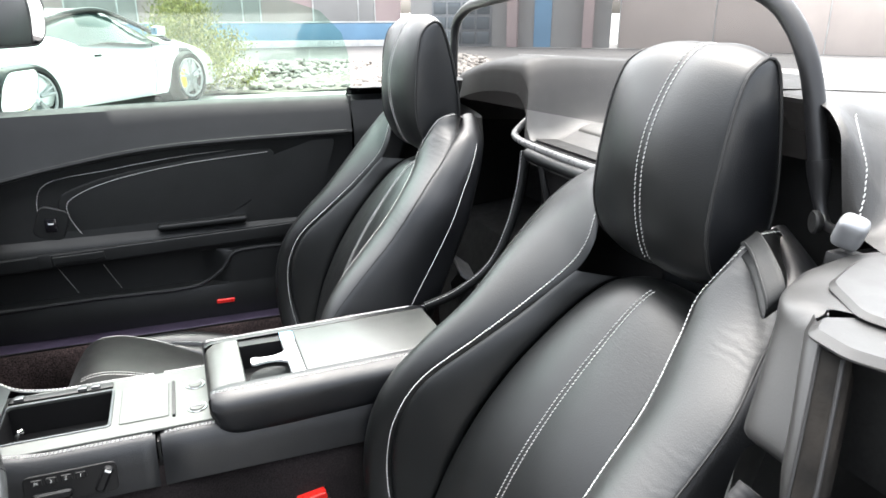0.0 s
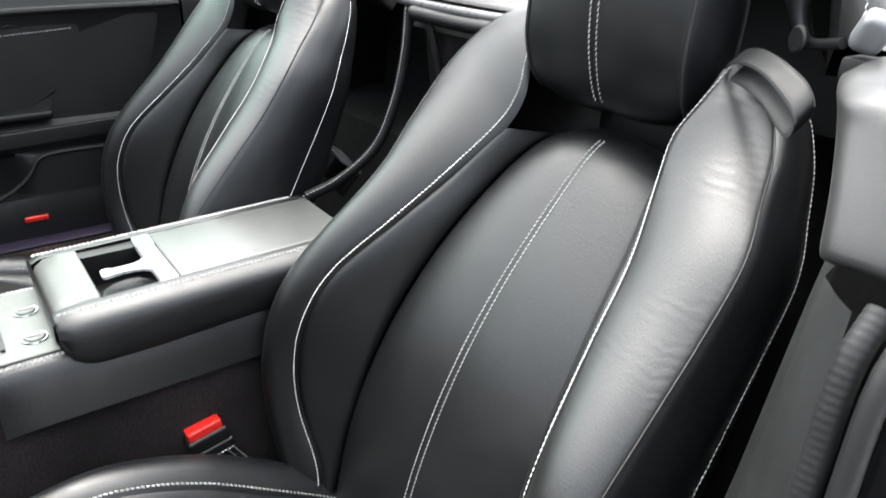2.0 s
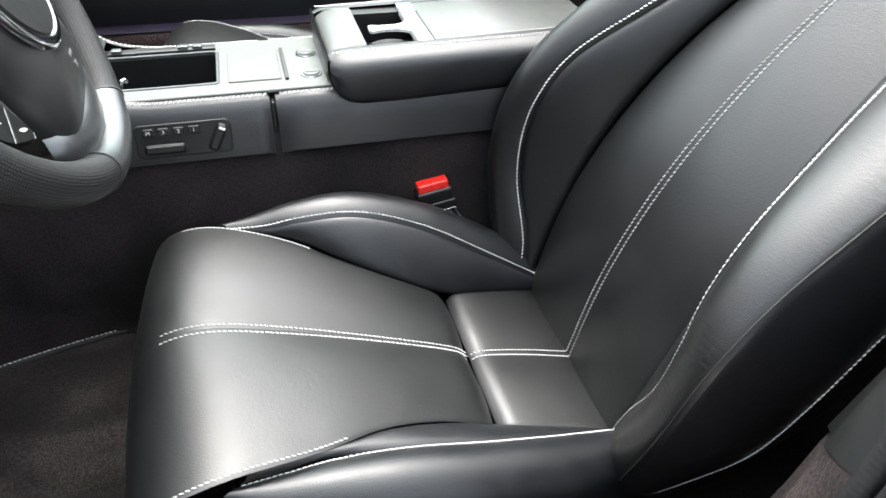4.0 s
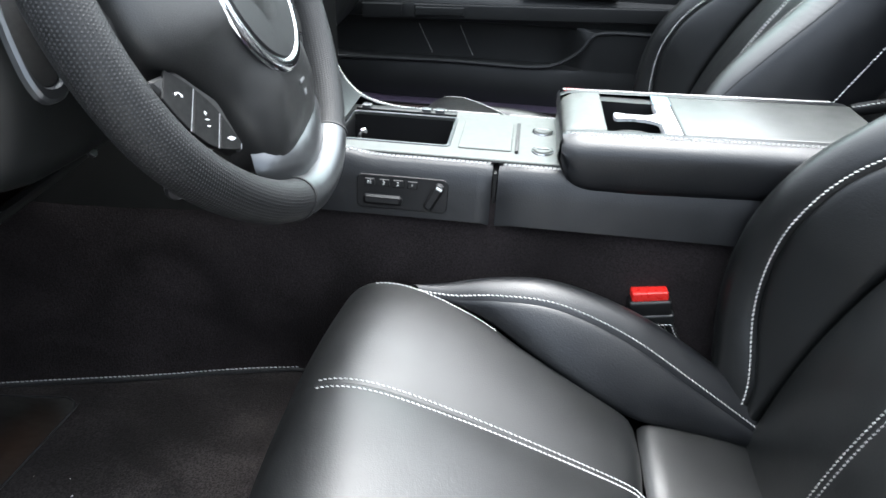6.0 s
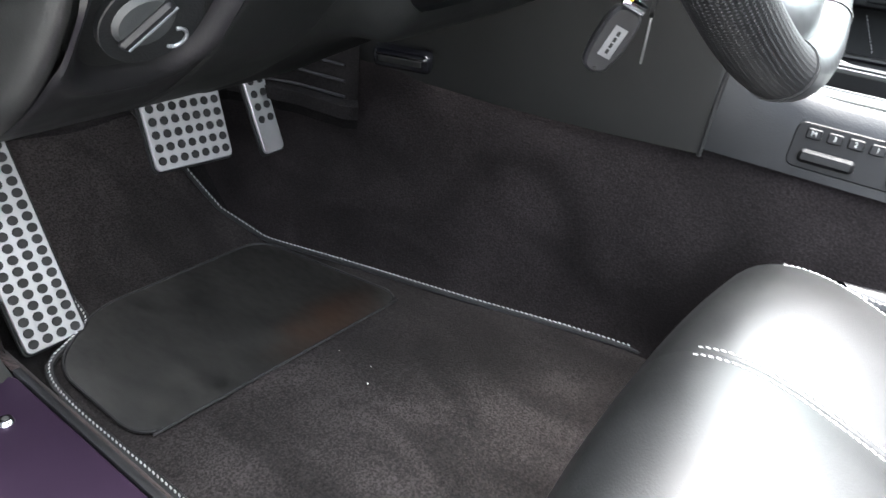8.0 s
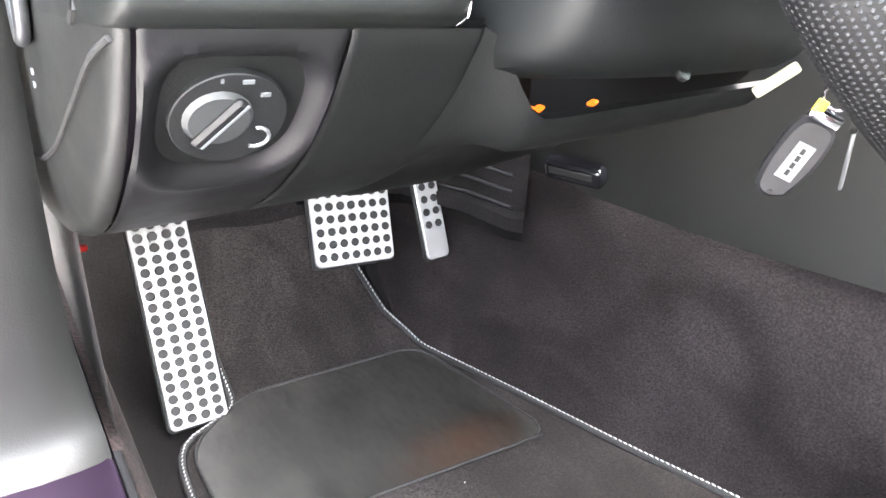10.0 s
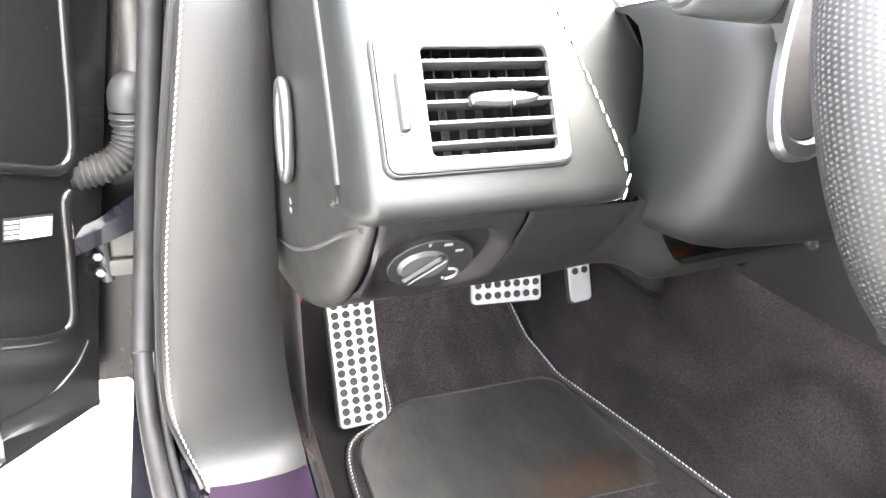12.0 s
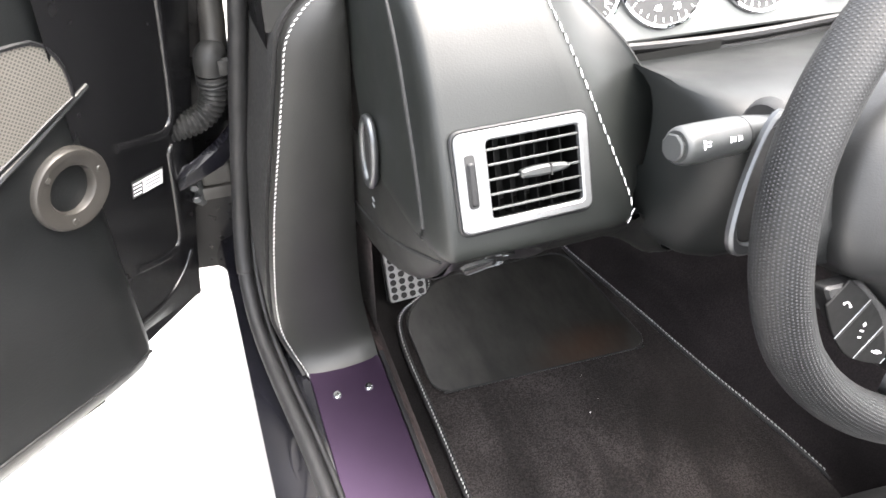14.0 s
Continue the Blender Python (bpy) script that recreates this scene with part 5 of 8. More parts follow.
def perforated(name, nu, nv):
    m = mat(name, (0.0040, 0.0042, 0.0043), 0.52, var=0.15, vscale=12, wear=0.05)
    nt = m.node_tree
    b = nt.nodes["Principled BSDF"]
    uv = nt.nodes.new("ShaderNodeUVMap")
    sep = nt.nodes.new("ShaderNodeSeparateXYZ")
    nt.links.new(uv.outputs[0], sep.inputs[0])

    def op(kind, x, y=None):
        q = nt.nodes.new("ShaderNodeMath")
        q.operation = kind
        for k, v in enumerate((x, y)):
            if v is None:
                continue
            if isinstance(v, (int, float)):
                q.inputs[k].default_value = v
            else:
                nt.links.new(v, q.inputs[k])
        return q.outputs[0]

    u, v = op("MULTIPLY", sep.outputs[0], nu), op("MULTIPLY", sep.outputs[1], nv)
    row = op("MODULO", op("FLOOR", u), 2)
    v2 = op("ADD", v, op("MULTIPLY", row, 0.5))
    du, dv = op("SUBTRACT", op("FRACT", u), 0.5), op("SUBTRACT", op("FRACT", v2), 0.5)
    d = op("SQRT", op("ADD", op("MULTIPLY", du, du), op("MULTIPLY", dv, dv)))
    holes = nt.nodes.new("ShaderNodeMapRange")
    holes.interpolation_type = "SMOOTHSTEP"
    holes.inputs["From Min"].default_value, holes.inputs["From Max"].default_value = 0.15, 0.34
    nt.links.new(d, holes.inputs["Value"])
    bp = nt.nodes.new("ShaderNodeBump")
    bp.inputs["Strength"].default_value, bp.inputs["Distance"].default_value = 0.45, 0.0008
    nt.links.new(holes.outputs[0], bp.inputs["Height"])
    dark = nt.nodes.new("ShaderNodeMix")
    dark.data_type = "RGBA"
    dark.inputs["A"].default_value = (0.050, 0.051, 0.053, 1)
    nt.links.new(holes.outputs[0], dark.inputs["Factor"])
    nt.links.new(b.inputs["Base Color"].links[0].from_socket, dark.inputs["B"])
    nt.links.new(dark.outputs["Result"], b.inputs["Base Color"])
    dull = nt.nodes.new("ShaderNodeMath")
    dull.operation = "MULTIPLY"
    dull.inputs[1].default_value = 0.36
    nt.links.new(holes.outputs[0], dull.inputs[0])
    nt.links.new(dull.outputs[0], b.inputs["Specular IOR Level"])
    nt.links.new(bp.outputs[0], b.inputs["Normal"])
    return m


PERF = perforated("perforated_leather", 44, 430)
RW, RT = 0.1815, 0.0180


def rim_at(a):
    """The rim is a little flattened at its lower corners."""
    flat = max(0.0, 1 - ((math.degrees(a) % 360 - 228) / 32) ** 2) + max(0.0, 1 - ((math.degrees(a) % 360 - 312) / 32) ** 2)
    return Vector((math.cos(a), math.sin(a), 0)) * (RW * (1 - 0.03 * flat ** 1.5))


ang = [radians(-70 + 320 * i / 150) for i in range(151)]
rim = [rim_at(a) for a in ang]
part("rim", tube(rim, RT, 26, flat=1.12, uv=True), PERF, wh, "perforated black leather rim")
low = [rim_at(radians(-110 + 40 * i / 30)) for i in range(31)]
part("rim_base", tube(low, 0.0184, 22, flat=1.12), SATIN, wh, "satin metal base of the rim")
for a0 in (-70, -110):
    a = radians(a0)
    c = [rim_at(a + d) for d in (-0.008, 0.008)]
    part("rim_joint", tube(c, 0.0192, 22, flat=1.12), STUD, wh)
HUBM = mat("soft_grey_plastic", (0.0125, 0.0128, 0.0127), 0.46, var=0.12, vscale=20, fine=800, bump=0.15)
sp = bmesh.new()
rows = []
for y, w, z in ((-0.176, 0.070, -0.004), (-0.165, 0.080, 0.004), (-0.154, 0.080, 0.007), (-0.144, 0.073, 0.007), (-0.134, 0.064, 0.004), (-0.126, 0.056, -0.004)):
    rows.append([Vector((x * w, y + 0.028 * abs(x) ** 2, z + h)) for x, h in ((-1, -0.014), (-0.95, -0.004), (-0.8, 0.001), (-0.4, 0.004), (0, 0.005), (0.4, 0.004), (0.8, 0.001), (0.95, -0.004), (1, -0.014))])
grid(sp, rows)
part("lower_spoke", sp, SATIN, wh, "satin metal lower spoke", sharp=85)
for s in (-1, 1):
    ss = bmesh.new()
    rows = []
    for x, y0, y1, z in ((0.10, -0.02, 0.07, -0.008), (0.13, -0.015, 0.06, -0.008), (0.155, -0.008, 0.05, -0.005), (0.176, -0.004, 0.046, 0.0)):
        rows.append([Vector((s * x, y, z + h)) for y, h in ((y0, -0.012), (y0 + 0.006, -0.001), ((y0 + y1) / 2, 0.004), (y1 - 0.006, -0.001), (y1, -0.012))])
    grid(ss, rows)
    part("side_spoke", ss, DOORL, wh, sharp=85)
    po_ = [(0.147, -0.018), (0.114, -0.024), (0.087, -0.060), (0.088, -0.098), (0.096, -0.102), (0.114, -0.082), (0.133, -0.056)]
    pts = rounded([(s * x, y) for x, y in po_], 0.005)
    pts = pts if s < 0 else pts[::-1]
    pts = pts if sum(p[0] * q[1] - q[0] * p[1] for p, q in zip(pts, pts[1:] + pts[:1])) > 0 else pts[::-1]
    pd = part("button_pod", plate(pts, 0.012, Matrix.Translation((0, 0, -0.010)), 0.002), STUD, wh, "black button pod")
    # three flush keys follow one another down the leaf-shaped pod
    top, tip = Vector((0.1375, -0.0225, 0)), Vector((0.0925, -0.0985, 0))
    along = tip - top
    across = Vector((along.y, -along.x, 0)).normalized()

    def leaf(t, side):
        w = 0.0085 + 0.0105 * math.sin(math.pi * min(1.0, t * 0.95 + 0.05)) ** 0.8 - 0.0065 * max(0.0, t - 0.6) / 0.4
        p = top + along * t + across * (w * side - 0.002 * math.sin(math.pi * t))
        return (s * p.x, p.y)

    for t0, t1 in ((0.03, 0.355), (0.375, 0.685), (0.705, 0.985)):
        steps = [t0 + (t1 - t0) * k / 5 for k in range(6)]
        key_pts = rounded([leaf(t, 1) for t in steps] + [leaf(t, -1) for t in steps[::-1]], 0.0012, 3)
        key_pts = key_pts if sum(p[0] * q[1] - q[0] * p[1] for p, q in zip(key_pts, key_pts[1:] + key_pts[:1])) > 0 else key_pts[::-1]
        kb_ = part("wheel_button", plate(key_pts, 0.0018, Matrix.Translation((0, 0, 0.0010)), 0.0007), DUCT, pd, "black flush key")
        line = [Vector((*leaf(t1 + 0.008, q), 0.0022)) for q in (-0.98, 0, 0.98)]
        part("key_gap_line", tube(line, 0.00032, 6), GREYP, pd)
        mid = Matrix.Translation((*leaf((t0 + t1) / 2, 0.05), 0.0029)) @ Euler((0, 0, radians(s * 30))).to_matrix().to_4x4()
        if t0 < 0.1:
            part("key_symbol", tube([mid @ Vector((0.0042 * math.cos(q), 0.0042 * math.sin(q) - 0.002, 0)) for q in (radians(20 + 14 * k) for k in range(10))], [0.0009, 0.0009, 0.0005, 0.0005, 0.0005, 0.0005, 0.0005, 0.0005, 0.0009, 0.0009], 6), WHITE, kb_)
        elif t0 < 0.5:
            for dx, dy, w, h in ((0, 0.0048, 0.0032, 0.0009), (0, 0.0048, 0.0009, 0.0032), (0, -0.0048, 0.0032, 0.0009), (0, 0, 0.004, 0.0009)):
                part("key_symbol", box((w, h, 0.0004), mid @ Matrix.Translation((dx, dy, 0))), WHITE, kb_)
        else:
            for dx, dy, w, h in ((0, 0.0, 0.0048, 0.0028), (-0.0044, 0, 0.0014, 0.0014), (0.0044, 0, 0.0014, 0.0014)):
                part("key_symbol", box((w, h, 0.0004), mid @ Matrix.Translation((dx, dy, 0))), WHITE, kb_)
    for k in range(3):
        part("spoke_mark", box((0.0016, 0.0022, 0.0004), Matrix.Translation((s * (0.1275 - 0.0035 * k), -0.062 - 0.003 * k, -0.003))), THREAD, pd)
hub = [(0.0, -0.143), (0.04, -0.141), (0.062, -0.132), (0.074, -0.105), (0.081, -0.068), (0.104, -0.034), (0.130, -0.014), (0.138, 0.010), (0.130, 0.05), (0.114, 0.082), (0.08, 0.102), (0.04, 0.11), (0.0, 0.112)]
hub = hub + [(-x, y) for x, y in hub[-2:0:-1]]
hp = [(p.x, p.y) for p in spline([(x, y, 0) for x, y in hub + hub[:1]], 90)[:-1]]
hb = bmesh.new()
cx, cy = 0.0, -0.012
rows = []
for k, z in ((1.0, -0.025), (1.0, -0.004), (0.985, 0.004), (0.95, 0.010), (0.88, 0.016), (0.75, 0.024), (0.5, 0.032), (0.2, 0.036)):
    rows.append([Vector((cx + (x - cx) * k, cy + (y - cy) * k, z)) for x, y in hp])
grid(hb, rows, cu=True, cap=True)
hubp = part("airbag_cover", hb, HUBM, wh, "dark grey airbag cover", sharp=70)
ur = [Vector((0.058 * math.sin(t), -0.004 - (0.070 if math.cos(t) > 0 else 0.058) * math.cos(t), 0.031)) for t in (2 * math.pi * i / 56 for i in range(56))]
part("chrome_ring", tube(ur, 0.0068, 12, closed=True, flat=0.7), CHROME, hubp)
part("centre_pad", plate([(0.054 * math.sin(t), -0.004 - (0.066 if math.cos(t) > 0 else 0.054) * math.cos(t)) for t in (-2 * math.pi * i / 40 for i in range(40))][::-1], 0.006, Matrix.Translation((0, 0, 0.030)), 0.002), PLASTIC, hubp)
part("badge", plate([(0.026 * math.cos(t), 0.016 * math.sin(t) + 0.002) for t in (2 * math.pi * i / 24 for i in range(24))], 0.002, Matrix.Translation((0, 0, 0.0362)), 0.0008), GREYP, hubp)
part("airbag_print", box((0.011, 0.0028, 0.0006), Matrix.Translation((0.008, -0.095, 0.0287)) @ Euler((radians(12), 0, 0)).to_matrix().to_4x4()), GREYP, hubp)
part("airbag_print", box((0.005, 0.005, 0.0006), Matrix.Translation((0.010, -0.106, 0.0256)) @ Euler((radians(16), 0, 0)).to_matrix().to_4x4()), GREYP, hubp)
# shift paddles behind the wheel
for s in (-1, 1):
    ol = [(0.145, 0.0), (0.159, -0.006), (0.175, -0.002), (0.178, 0.012), (0.171, 0.034), (0.159, 0.058), (0.143, 0.082), (0.131, 0.090), (0.122, 0.082), (0.129, 0.05)]
    pts = [(s * p.x, p.y) for p in spline([(x, y, 0) for x, y in ol + ol[:1]], 44)[:-1]]
    pts = pts if s > 0 else pts[::-1]
    c0 = Vector((s * 0.152, 0.040))
    inn = [(c0.x + (x - c0.x) * 0.74, c0.y + (y - c0.y) * 0.80) for x, y in pts]
    pdm = Matrix.Translation((0, 0, -0.053))
    pdl = part("shift_paddle", plate(pts, 0.006, pdm, 0.002, hole=inn), SATIN, wh, "satin metal gear paddle")
    part("paddle_insert", plate(inn, 0.003, pdm, 0.001), STUD, pdl)
part("wheel_boss", cyl(0.05, 0.07, Matrix.Translation((0, 0, -0.095)), 28), PLASTIC, wh)


# ---- door opening of the driver's side ----
kick = thing("pillar_trim", "black leather trim at the front of the door opening with white stitching", "trim", (0, 0, 0))
kr = [(0.372, 0.675, -0.794, -0.700), (0.380, 0.691, -0.799, -0.700), (0.40, 0.704, -0.808, -0.703), (0.44, 0.711, -0.817, -0.708), (0.50, 0.713, -0.816, -0.712), (0.6, 0.713, -0.806, -0.713), (0.7, 0.713, -0.790, -0.712), (0.76, 0.714, -0.780, -0.711), (0.80, 0.717, -0.772, -0.711), (0.825, 0.724, -0.752, -0.711), (0.84, 0.732, -0.725, -0.711)]
kb = bmesh.new()
la, lb2 = spline([(x0, y, z) for z, y, x0, x1 in kr], 50), spline([(x1, y, z) for z, y, x0, x1 in kr], 50)
rows = []
for a, b in zip(la, lb2):
    r = [a + Vector((0.001, 0.012, 0))]
    for w in (0, 0.04, 0.1, 0.25, 0.5, 0.75, 0.92, 1.0):
        q = 4 * w * (1 - w)
        r.append(a.lerp(b, w) + Vector((0, -0.006 * q + (0.004 if w in (0, 1.0) else 0), 0)))
    r.append(b + Vector((0, 0.2, 0)))
    rows.append(r)
grid(kb, rows)
part("leather_panel", kb, KICK, kick)
thread = bmesh.new()
stitches(thread, [(a + Vector((0.004, -0.0035, 0)), Vector((-0.3, -0.9, 0.1))) for a in la], 0.0055, 0.0042, 0.0006)
tagged(part("panel_stitching", thread, THREAD, kick, "white contrast stitching"), kind="stuff")
ob_ = bmesh.new()
grid(ob_, [[a + Vector((0.004, 0.010, 0)), a + Vector((-0.004, 0.006, 0)), a + Vector((-0.005, 0.014, 0)), a + Vector((-0.005, 0.03, 0)), a + Vector((-0.004, 0.07, 0.0)), a + Vector((-0.003, 0.14, 0.0))] for a in la])
part("outer_strip", ob_, STUD, kick)
up = bmesh.new()
grid(up, [[Vector((x, 0.735 + 0.05 * (z - 0.84), z)) for x in (-0.782, -0.765, -0.74, -0.711)] for z in (0.80, 0.86, 0.95, 1.0)])
part("pillar_foot", up, KICK, kick)
def seal_x(z):
    """How far out the rear run of the door seal stands at a height."""
    return -0.803 + 0.10 * max(0.0, z - 0.5)


def seal_y(z):
    """How far back it runs at a height."""
    return -0.15 - 0.33 * (z - 0.5)


# rubber seal: down the pillar, along the sill, up the rear of the opening
seal = thing("door_seal", "black rubber door seal round the driver's door opening", "seal", (0, 0, 0))
sp_ = spline([(-0.764, 0.845, 0.99), (-0.783, 0.846, 0.85), (-0.795, 0.846, 0.76), (-0.811, 0.845, 0.645), (-0.828, 0.837, 0.52), (-0.837, 0.808, 0.458), (-0.838, 0.765, 0.415), (-0.834, 0.72, 0.395), (-0.826, 0.66, 0.386), (-0.814, 0.58, 0.380), (-0.806, 0.50, 0.378), (-0.802, 0.40, 0.378), (-0.802, 0.1, 0.378), (-0.802, -0.02, 0.381), (-0.803, -0.09, 0.395), *[(seal_x(z), seal_y(z), z) for z in (0.45, 0.55, 0.65, 0.75, 0.82)], (-0.771, -0.278, 0.85)], 140)
ribbed = spline([sp_[i] for i in range(0, 141, 2)], 1400)
part("bulb", tube(ribbed, [(0.0105 if p.z > 0.45 and p.y > 0 else 0.0092 if p.y > 0.5 else 0.0083) + 0.00016 * math.sin(i * 1.75) * (p.y < 0) for i, p in enumerate(ribbed)], 12, upv=(1, 0, 0.01)), RUBBER, seal, "ribbed rubber bulb")
part("lip", tube([p + Vector((0.0135, 0.002, -0.003) if p.y > 0.0 else (-0.0185, 0.005, 0.0)) for p in sp_], [0.0042 if p.y > 0.0 else 0.0068 for p in sp_], 10, upv=(1, 0, 0.01)), RUBBER, seal)
jb = bmesh.new()
rows = []
for p in sp_[:60]:
    rows.append([p + Vector((-0.004, 0.006, 0)), p + Vector((-0.006, 0.012, -0.004)), p + Vector((-0.004, 0.03, -0.01)), p + Vector((0.010, 0.16, -0.02))])
grid(jb, rows)
setting("front_jamb", jb, GLOSS, "black painted front door jamb")
BEIGE = mat("primed_steel", (0.022, 0.021, 0.019), 0.5, var=0.2, vscale=40, wear=0.1)
for hx, hy, hz in ((-0.846, 0.945, 0.497), (-0.846, 0.948, 0.80)):
    hl = part("hinge", box((0.040, 0.022, 0.034), Matrix.Translation((hx, hy, hz + 0.014)), 0.005, 3), BEIGE, kick, "pale grey steel door hinge")
    part("hinge_leaf", box((0.046, 0.018, 0.020), Matrix.Translation((hx - 0.006, hy - 0.004, hz - 0.014)), 0.003), BEIGE, hl)
    part("hinge_pin", cyl(0.0065, 0.060, Matrix.Translation((hx - 0.026, hy - 0.008, hz - 0.030)), 14, bevel=0.001), STALK, hl)
    for dz in (-0.014, 0.006):
        part("hinge_bolt", cyl(0.0055, 0.006, Matrix.Translation((hx - 0.031, hy - 0.016, hz + dz)) @ Euler((radians(90), 0, 0)).to_matrix().to_4x4(), 6), SATIN, hl)
bl = thing("cable_boot", "grey rubber bellows round the door cable", "cable boot", (0, 0, 0))
BOOT = mat("grey_rubber", (0.016, 0.016, 0.0155), 0.55, vscale=40, spec=0.35)
bp_ = spline([(-0.827, 0.936, 0.655), (-0.828, 0.934, 0.640), (-0.832, 0.931, 0.624), (-0.842, 0.928, 0.611), (-0.858, 0.925, 0.603), (-0.876, 0.924, 0.599), (-0.893, 0.924, 0.597)], 120)
part("bellows", tube(bp_, [0.0145 + 0.0026 * (0.5 + 0.5 * math.sin(i * 0.9)) * (i > 6) for i in range(121)], 16), BOOT, bl)
part("boot_elbow", tube(spline([(-0.812, 0.944, 0.684), (-0.820, 0.940, 0.683), (-0.826, 0.937, 0.676), (-0.827, 0.936, 0.664), (-0.827, 0.936, 0.652)], 24), [0.013 + 0.006 * min(1.0, i / 7) for i in range(25)], 18), BOOT, bl, "smooth rubber elbow")
for z in (0.653, 0.647):
    part("boot_ring", tube([Vector((-0.827 + 0.0182 * math.cos(q), 0.936 + 0.0182 * math.sin(q), z)) for q in (2 * math.pi * k / 28 for k in range(28))], 0.0016, 6, closed=True), STUD, bl)
part("boot_tab", box((0.014, 0.010, 0.020), Matrix.Translation((-0.812, 0.922, 0.672)), 0.003), BOOT, bl)
# this paler tube stands in for a reflection on the hinge pillar
part("pillar_reflection", tube(spline([(-0.812, 0.962, 0.86), (-0.812, 0.960, 0.78), (-0.814, 0.955, 0.72), (-0.818, 0.948, 0.684)], 20), 0.015, 14), BEIGE, bl, "pale reflection on the hinge pillar, built as a tube")
ca = bmesh.new()
grid(ca, [[Vector((-0.905, 0.915, 0.536)), Vector((-0.870, 0.922, 0.548)), Vector((-0.835, 0.934, 0.568)), Vector((-0.80, 0.95, 0.594))], [Vector((-0.905, 0.905, 0.528)), Vector((-0.870, 0.912, 0.540)), Vector((-0.835, 0.924, 0.560)), Vector((-0.80, 0.94, 0.588))], [Vector((-0.905, 0.905, 0.512)), Vector((-0.870, 0.912, 0.522)), Vector((-0.835, 0.924, 0.532)), Vector((-0.80, 0.94, 0.560))], [Vector((-0.905, 0.925, 0.510)), Vector((-0.870, 0.932, 0.520)), Vector((-0.835, 0.944, 0.530)), Vector((-0.80, 0.96, 0.558))]], cu=False)
bmesh.ops.recalc_face_normals(ca, faces=ca.faces)
part("check_arm", ca, GLOSS, bl, "dark painted door check arm")

hj = bmesh.new()
grid(hj, [[(-0.80, 0.98, z), (-0.87, 0.985, z), (-0.925, 0.99, z), (-0.93, 1.3, z)] for z in (0.30, 0.4, 0.6, 0.8, 1.0)])
grid(hj, [[(-0.782, 0.74, z), (-0.782, 0.985, z)] for z in (0.36, 0.6, 0.8, 1.0)])
# the pillar's shade is put into a blacker, duller copy of the gloss paint
setting("hinge_pillar", hj, mat("shaded_pillar_paint", (0.003, 0.003, 0.0032), 0.3, var=0.2, vscale=20, wear=0.05, spec=0.22), "black painted hinge pillar and front wing")

# ---- driver's door, wide open ----
SHELL = mat("satin_black_paint", (0.006, 0.006, 0.0065), 0.25, var=0.2, vscale=5, wear=0.03, detail=2)
TH = radians(47)
DM = Matrix(((-math.sin(TH), math.cos(TH), 0, -0.902), (-math.cos(TH), -math.sin(TH), 0, 0.936), (0, 0, 1, 0), (0, 0, 0, 1)))
door = thing("driver_door", "open driver's door with black leather trim, speaker mesh and bare black inner panel", "car door", m=DM, group="car doors")
# door coordinates: x from the hinge towards the latch, y into the cabin, z up


def on_door(pts, depth, off, bevel=0.003, hole=None):
    """A piece standing on the door's inner side, its face towards the cabin."""
    m = Matrix.Translation((0, off, 0)) @ Matrix(((-1, 0, 0, 0), (0, 0, 1, 0), (0, 1, 0, 0), (0, 0, 0, 1)))
    return plate([(-x, z) for x, z in pts][::-1], depth, m, bevel, hole=[(-x, z) for x, z in hole][::-1] if hole else None)


inner = [(0.0, 0.30), (0.32, 0.295), (1.08, 0.33), (1.12, 0.6), (1.12, 0.95), (0.5, 0.985), (-0.12, 0.99), (-0.115, 0.86), (-0.07, 0.68), (-0.035, 0.55), (-0.012, 0.42)]
part("inner_panel", on_door(inner, 0.02, -0.02, 0.004), SHELL, door, "bare glossy black inner panel")
part("outer_skin", on_door([(x + (0.01 if x > 0.5 else -0.02), z - 0.03 if z < 0.4 else z) for x, z in inner], 0.05, -0.09, 0.01), GLOSS, door, "gloss black outer skin")
part("door_shell", on_door([(x * 0.985 + 0.004, z) for x, z in inner], 0.04, -0.052, 0.002), SHELL, door)


def end_y(x, z):
    """The bare front end of the door leans in towards the trim."""
    return 0.15 * x + 0.10 * (z - 0.30)


def end_x(z):
    return -0.012 * (z - 0.30) / 0.12 if z < 0.42 else -0.012 - 0.15 * (z - 0.42)


es_ = bmesh.new()
rows = []
for k in range(41):
    z = 0.302 + 0.688 * k / 40
    a = end_x(z)
    low = max(0.0, 1 - (z - 0.302) / 0.05)
    rows.append([Vector((a - 0.002, end_y(a, z) - 0.03, z)), Vector((a, end_y(a, z) - 0.004, z)), Vector((a + 0.004, end_y(a + 0.004, z), z))] + [Vector((a + (0.15 - a) * w, end_y(a + (0.15 - a) * w, z), z + low * 0.055 * w)) for w in (0.2, 0.4, 0.6, 0.8, 1.0)])
grid(es_, rows)
part("end_panel", es_, SHELL, door, "bare black hinge end of the door")


def on_end(pts, lift=0.0):
    return [Vector((x, end_y(x, z) + lift, z)) for x, z in pts]


# pressed fields with raised, rounded borders
for pts in ([(-0.012, 0.93), (-0.006, 0.80), (-0.002, 0.70), (0.001, 0.645), (0.006, 0.622), (0.022, 0.613), (0.055, 0.624), (0.10, 0.642)], [(0.012, 0.585), (0.019, 0.578), (0.021, 0.53), (0.024, 0.47), (0.027, 0.443), (0.040, 0.432), (0.07, 0.441), (0.115, 0.464)]):
    part("pressed_rib", tube(spline(on_end(pts, 0.0012), 50), 0.0055, 10, upv=(0, 1, 0), flat=0.75), SHELL, door)
